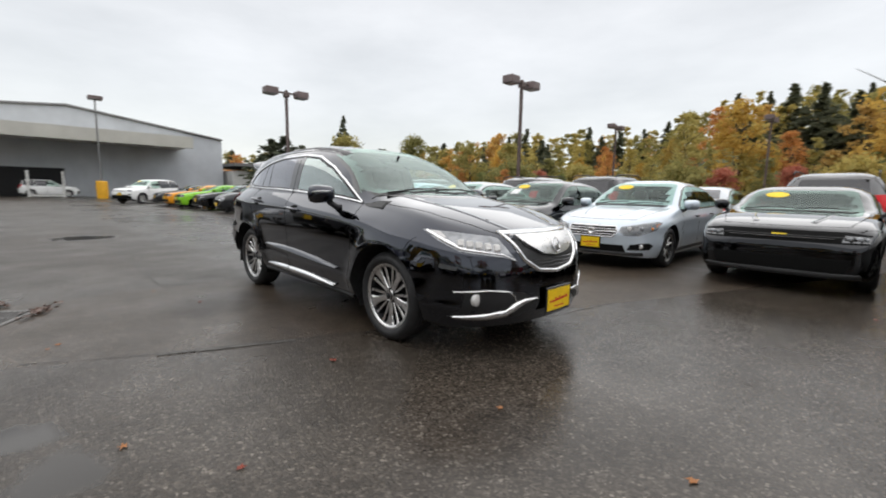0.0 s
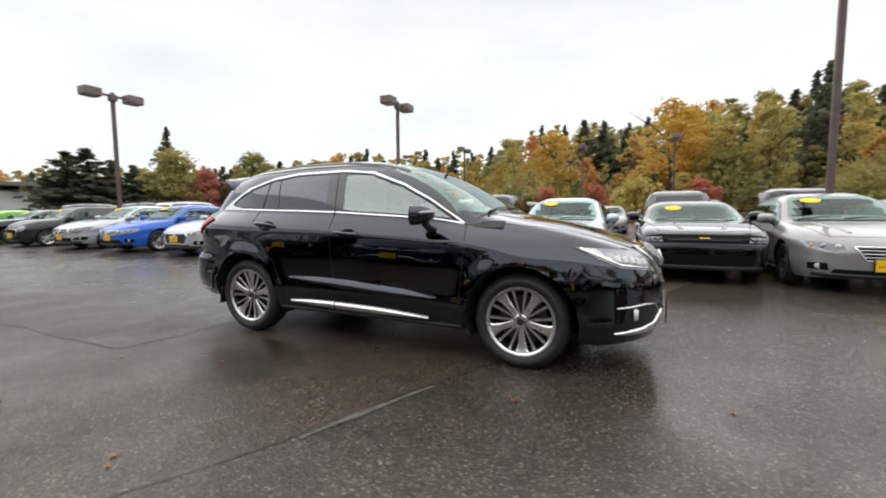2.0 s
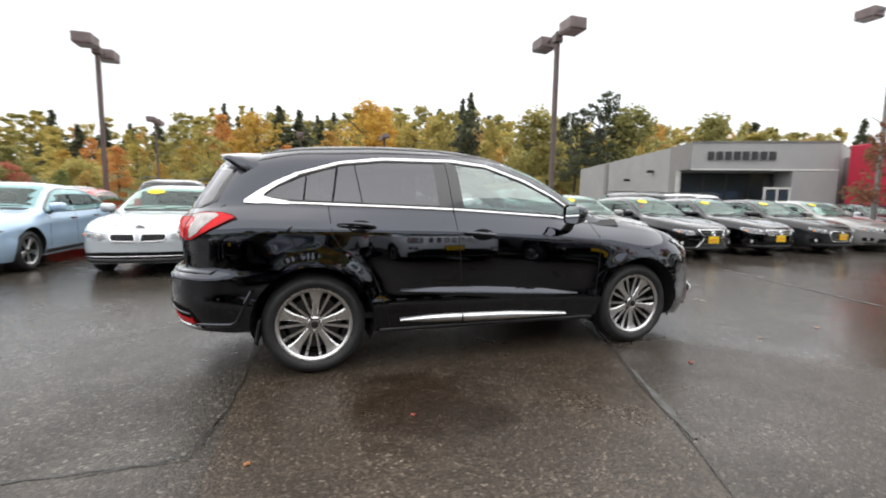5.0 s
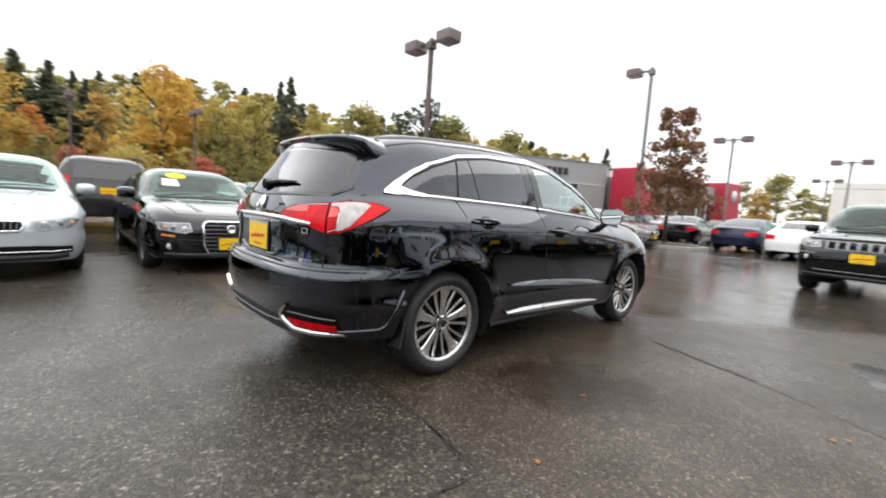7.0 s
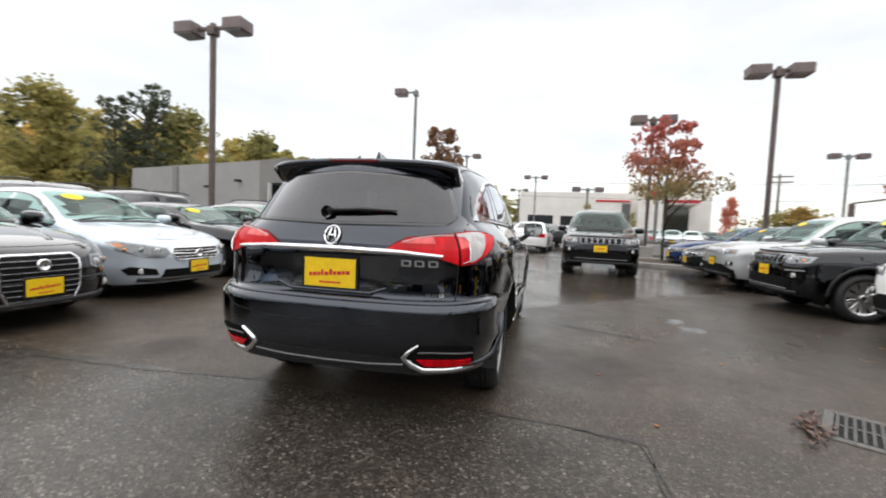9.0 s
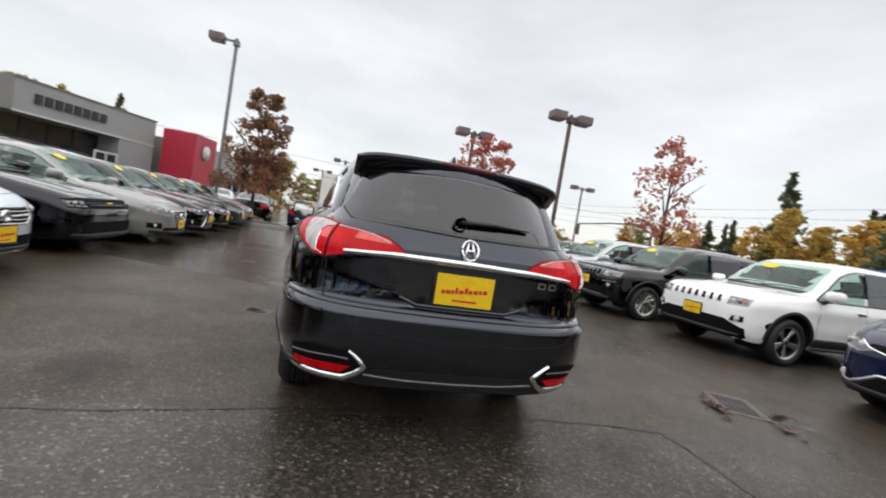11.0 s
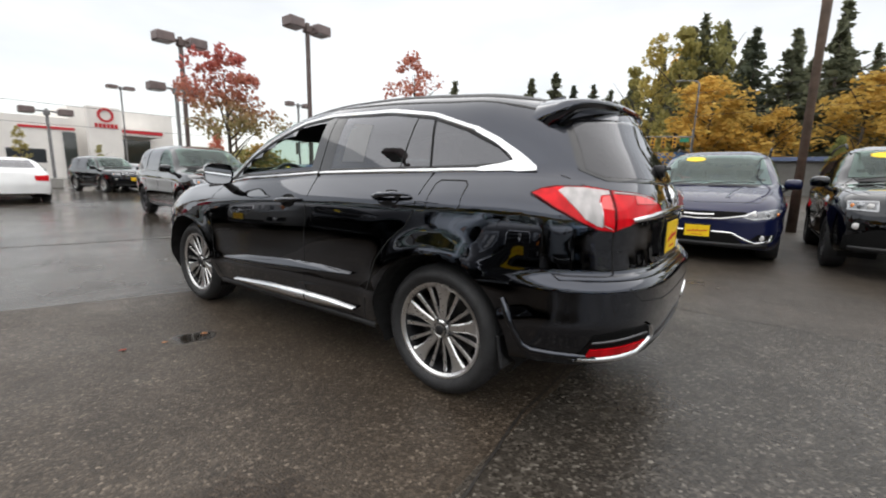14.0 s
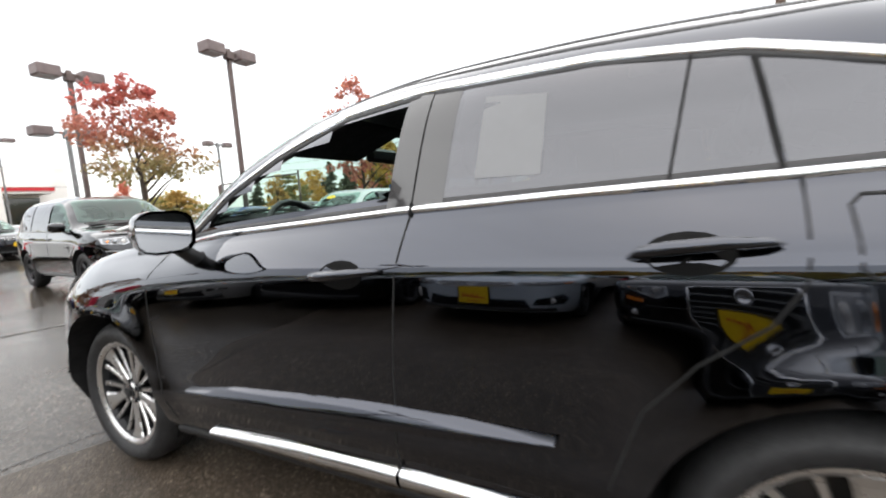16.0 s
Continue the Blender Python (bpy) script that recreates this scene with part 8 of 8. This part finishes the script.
lot_tree(16.5, 4.17, 5.86, L_RUST, 71, "small dark rust-red maple on a kerbed island", 2.0, 150, 54, .27, .62)
lot_tree(12.5, -5.27, 5.15, L_MIX, 72, "small maple turning from green to red on a kerbed island", 1.95, 84, 44, .50, .45)
lot_tree(9.05, -11.17, 5.85, L_RED, 73, "slim red-leaved maple behind the parked cars", 1.45, 58, 30, .24)


# ---- parked cars ----
BOXY = dict(xf=2.2, xr=-2.2, R=.35, x1r=-1.65, x1f=1.55, xwf=1.33, xwr=-1.30, n=7.0, T=.20, facez=.10,
            top=[(-2.2, 1.50), (-2.05, 1.58), (-1.5, 1.635), (-.7, 1.655), (-.1, 1.645), (.2, 1.58), (.5, 1.39), (.85, 1.13), (1.0, 1.085), (1.6, 1.05), (2.0, .99), (2.14, .935), (2.2, .87)],
            belt=[(-2.2, 1.10), (-1.5, 1.07), (0, 1.03), (.95, 1.0), (1.6, .97), (2.0, .92), (2.2, .80)], half=[(-2.2, .88), (-1.3, .905), (0, .89), (1.33, .905), (2.2, .87)], W=1.82, track=1.55,
            glass=(-1.82, .84), split=(-.18, -1.02), ws=(1.14, 1.55, .68, .57), rg=(1.15, 1.48, .60, .52), dash=.70, zdash=1.05, zseat=.45)


def park(x, nose, kind, col, face, name, label, up=True, group="front row of parked cars", **kw):
    """A car with its nose at the given y, pointing to -y (up) or +y."""
    P = base_params(kind)
    P.update(kw.get("change") or {})
    m = pose(x, nose + P["xf"], 0, 0, 0, -90 + kw.pop("yaw", 0)) if up else pose(x, nose - P["xf"], 0, 0, 0, 90 + kw.pop("yaw", 0))
    return make_car(name, label, kind, col, m, FACES[face], group, **kw)


park(.75, 3.72, "sedan", "silverblue", "winged", "sedan", "pale silver-blue sedan with a chrome-barred grille")
park(3.14, 3.85, "coupe", "black2", "muscle", "coupe", "black muscle coupe with a wide low grille", wheel=(5, "twin", True), plate=False)
park(5.2, 3.55, "sedan", "midgrey", "vee", "sedan", "warm grey compact sedan with a V-shaped chrome grille")
park(7.5, 3.6, "sedan", "black2", "spindle", "sedan", "black sports sedan with a spindle grille")
park(9.8, 3.7, "sedan", "black2", "plain", "sedan", "black sedan with a slim chrome grille")
park(12.1, 3.7, "sedan", "darkgrey", "smile", "sedan", "dark grey sedan parked nose out")
park(14.4, 3.8, "sedan", "midgrey", "plain", "sedan", "plain grey sedan parked nose out")
park(-1.42, 3.4, "sedan", "black2", "tall", "sedan", "black executive sedan with a tall single-frame grille", wheel=(7, "twin"), paper=True)
park(-3.83, 3.55, "sedan", "whitesilver", "twin_oval", "sedan", "white-silver sedan with twin kidney grilles", plate=False)
park(-6.6, 3.75, "sedan", "lightblue", "twin_oval", "sedan", "light blue sedan with twin kidney grilles", wheel=(5, "twin"), plate=False)
park(-9.2, 3.7, "sedan", "silver", "smile", "sedan", "silver compact sedan parked nose out")
park(-12.2, 3.7, "sedan", "blue", "plain", "sedan", "bright blue compact sedan")
park(-15.0, 3.8, "sedan", "silver", "winged", "sedan", "silver sedan with a chrome grille")
park(-18.2, 3.8, "hatch", "darkgrey", "round_eye", "hatchback", "dark grey small hatchback with round lamps and a white roof", far=True)
park(-21.6, 3.8, "coupe", "black2", "muscle", "coupe", "black muscle coupe parked nose out", far=True)
park(-24.6, 3.6, "coupe", "green", "muscle", "coupe", "lime green muscle coupe parked nose out", far=True)
park(-27.4, 3.6, "coupe", "orange", "muscle", "coupe", "orange muscle coupe parked nose out", far=True)
park(-30.2, 3.6, "coupe", "darkgrey", "muscle", "coupe", "dark grey muscle coupe parked nose out", far=True)
make_car("suv", "white sport utility vehicle near the service hall", "suv", "white", pose(-34.8, 4.1, 0, 0, 0, -56), FACES["slotted"], "front row of parked cars", far=True)
make_car("pickup_suv", "white sport utility vehicle under the canopy", "suv", "white", pose(-56.8, -.6, 0, 0, 0, 90), FACES["slotted"], "cars under the canopy", plate=False, far=True)

# second row, tails towards the front row
rng = random.Random(8)
cols = ["black2", "grey", "darkgrey", "silver", "midgrey", "white", "darkblue", "red", "black2", "darkgrey", "whitesilver", "grey"]
for k in range(17):
    x = -27 + 2.75 * k
    kind = "suv" if k % 3 != 1 else "sedan"
    park(x, 14.0, kind, cols[k % len(cols)], "slotted" if kind == "suv" else "plain", "suv" if kind == "suv" else "sedan", "%s parked tail-on behind the front row" % {"suv": "sport utility vehicle", "sedan": "sedan"}[kind], False, "second row of parked cars", roofbars=kind == "suv", sticker=False, far=True)
for k in range(9):
    park(-22 + 4.6 * k, 19.5, "sedan" if k % 2 else "suv", cols[(k * 5 + 3) % len(cols)], "plain", "sedan" if k % 2 else "suv", "parked car in the far row", True, "third row of parked cars", far=True)

# the row that faces the crossover's right side
G2 = "row of parked cars facing the crossover"
park(-1.95, -4.5, "van", "darkblue", "van", "minivan", "dark blue minivan with slim chrome trim", False, G2, wheel=(5, "twin"), roofbars=True)
park(1.15, -5.0, "suv", "white", "slotted", "suv", "white compact sport utility vehicle", False, G2, change=BOXY, clad=True, wheel=(5, "twin"))
park(-4.35, -4.6, "suv", "black2", "slotted", "suv", "black sport utility vehicle with a slotted chrome grille", False, G2, roofbars=True)
park(-7.1, -4.6, "suv", "grey", "slotted", "suv", "grey sport utility vehicle parked nose out", False, G2)
park(3.7, -4.7, "suv", "black2", "grand", "suv", "black compact sport utility vehicle with a slotted grille", False, G2, change=BOXY, clad=True)
park(6.3, -4.8, "suv", "silver", "slotted", "suv", "silver boxy sport utility vehicle", False, G2, change=BOXY, clad=True)
park(8.9, -5.0, "sedan", "darkgrey", "plain", "sedan", "dark grey sedan parked nose out", False, G2)
park(15.6, -8.6, "sedan", "red", "plain", "sedan", "red sedan parked nose out", False, G2)
park(11.8, -5.3, "sedan", "midblue", "plain", "sedan", "deep blue sedan parked nose out", False, G2)
park(-10, -4.8, "sedan", "silver", "plain", "sedan", "silver sedan parked nose out", False, G2)
make_car("suv", "dark grey sport utility vehicle parked alone in the drive lane", "suv", "black2", pose(9.0, -2.66, 0, 0, 0, 175), FACES["grand"], "cars in the drive lane", wheel=(5, "twin", True), sticker=False)
for k in range(5):
    park(-9 + 3.4 * k, -14.9, "suv" if k % 2 else "sedan", ("silver", "white", "black2", "white", "darkgrey")[k], "slotted" if k % 2 else "plain", "suv" if k % 2 else "sedan", "parked car behind the facing row", True, "back row beyond the facing cars", sticker=False, far=True)
# beyond the drive lane
make_car("sedan", "white sports sedan seen from behind", "sedan", "white", pose(18.2, -.45, 0, 0, 0, -5), FACES["plain"], "far cars beyond the lane", plate=False, sticker=False, far=True)
make_car("sedan", "dark blue sports sedan seen from behind", "sedan", "darkblue", pose(19.7, 1.75, 0, 0, 0, -4), FACES["plain"], "far cars beyond the lane", plate=False, sticker=False, far=True)
make_car("sedan", "black sedan beside the planting island", "sedan", "black2", pose(21.6, 4.9, 0, 0, 0, 4), FACES["plain"], "far cars beyond the lane", plate=False, sticker=False, far=True)
for k in range(5):
    make_car("sedan", "parked sedan in front of the showroom", "sedan", cols[(k * 4 + 2) % len(cols)], pose(15.0 + 2.3 * k, 9.6 - .35 * k, 0, 0, 0, -105), FACES["plain"], "cars in front of the showroom", sticker=False, far=True)
for k in range(6):
    make_car("sedan", "distant parked car before the white dealership", "sedan", cols[(k * 7 + 3) % len(cols)], pose(36 + 2.0 * k, -10 - 2.2 * k, 0, 0, 0, 165), FACES["plain"], "distant cars", sticker=False, far=True)
make_car("suv", "dark sport utility vehicle further down the drive lane", "suv", "black2", pose(24.4, -5.1, 0, 0, 0, 188), FACES["slotted"], "cars in the drive lane", sticker=False)
for k, (x, y, c) in enumerate(((30.2, 9.0, "silver"), (25.6, 7.6, "silver"), (26.4, -1.4, "darkgrey"), (27.0, -6.6, "midgrey"), (29.0, 1.6, "black2"), (33.4, 6.4, "midgrey"), (34.0, 3.2, "white"), (33.0, .2, "darkgrey"), (34.5, -2.6, "silver"))):
    make_car("sedan", "parked sedan beyond the planting island", "sedan", c, pose(x, y, 0, 0, 0, 10), FACES["plain"], "far cars beyond the lane", plate=False, sticker=False, far=True)
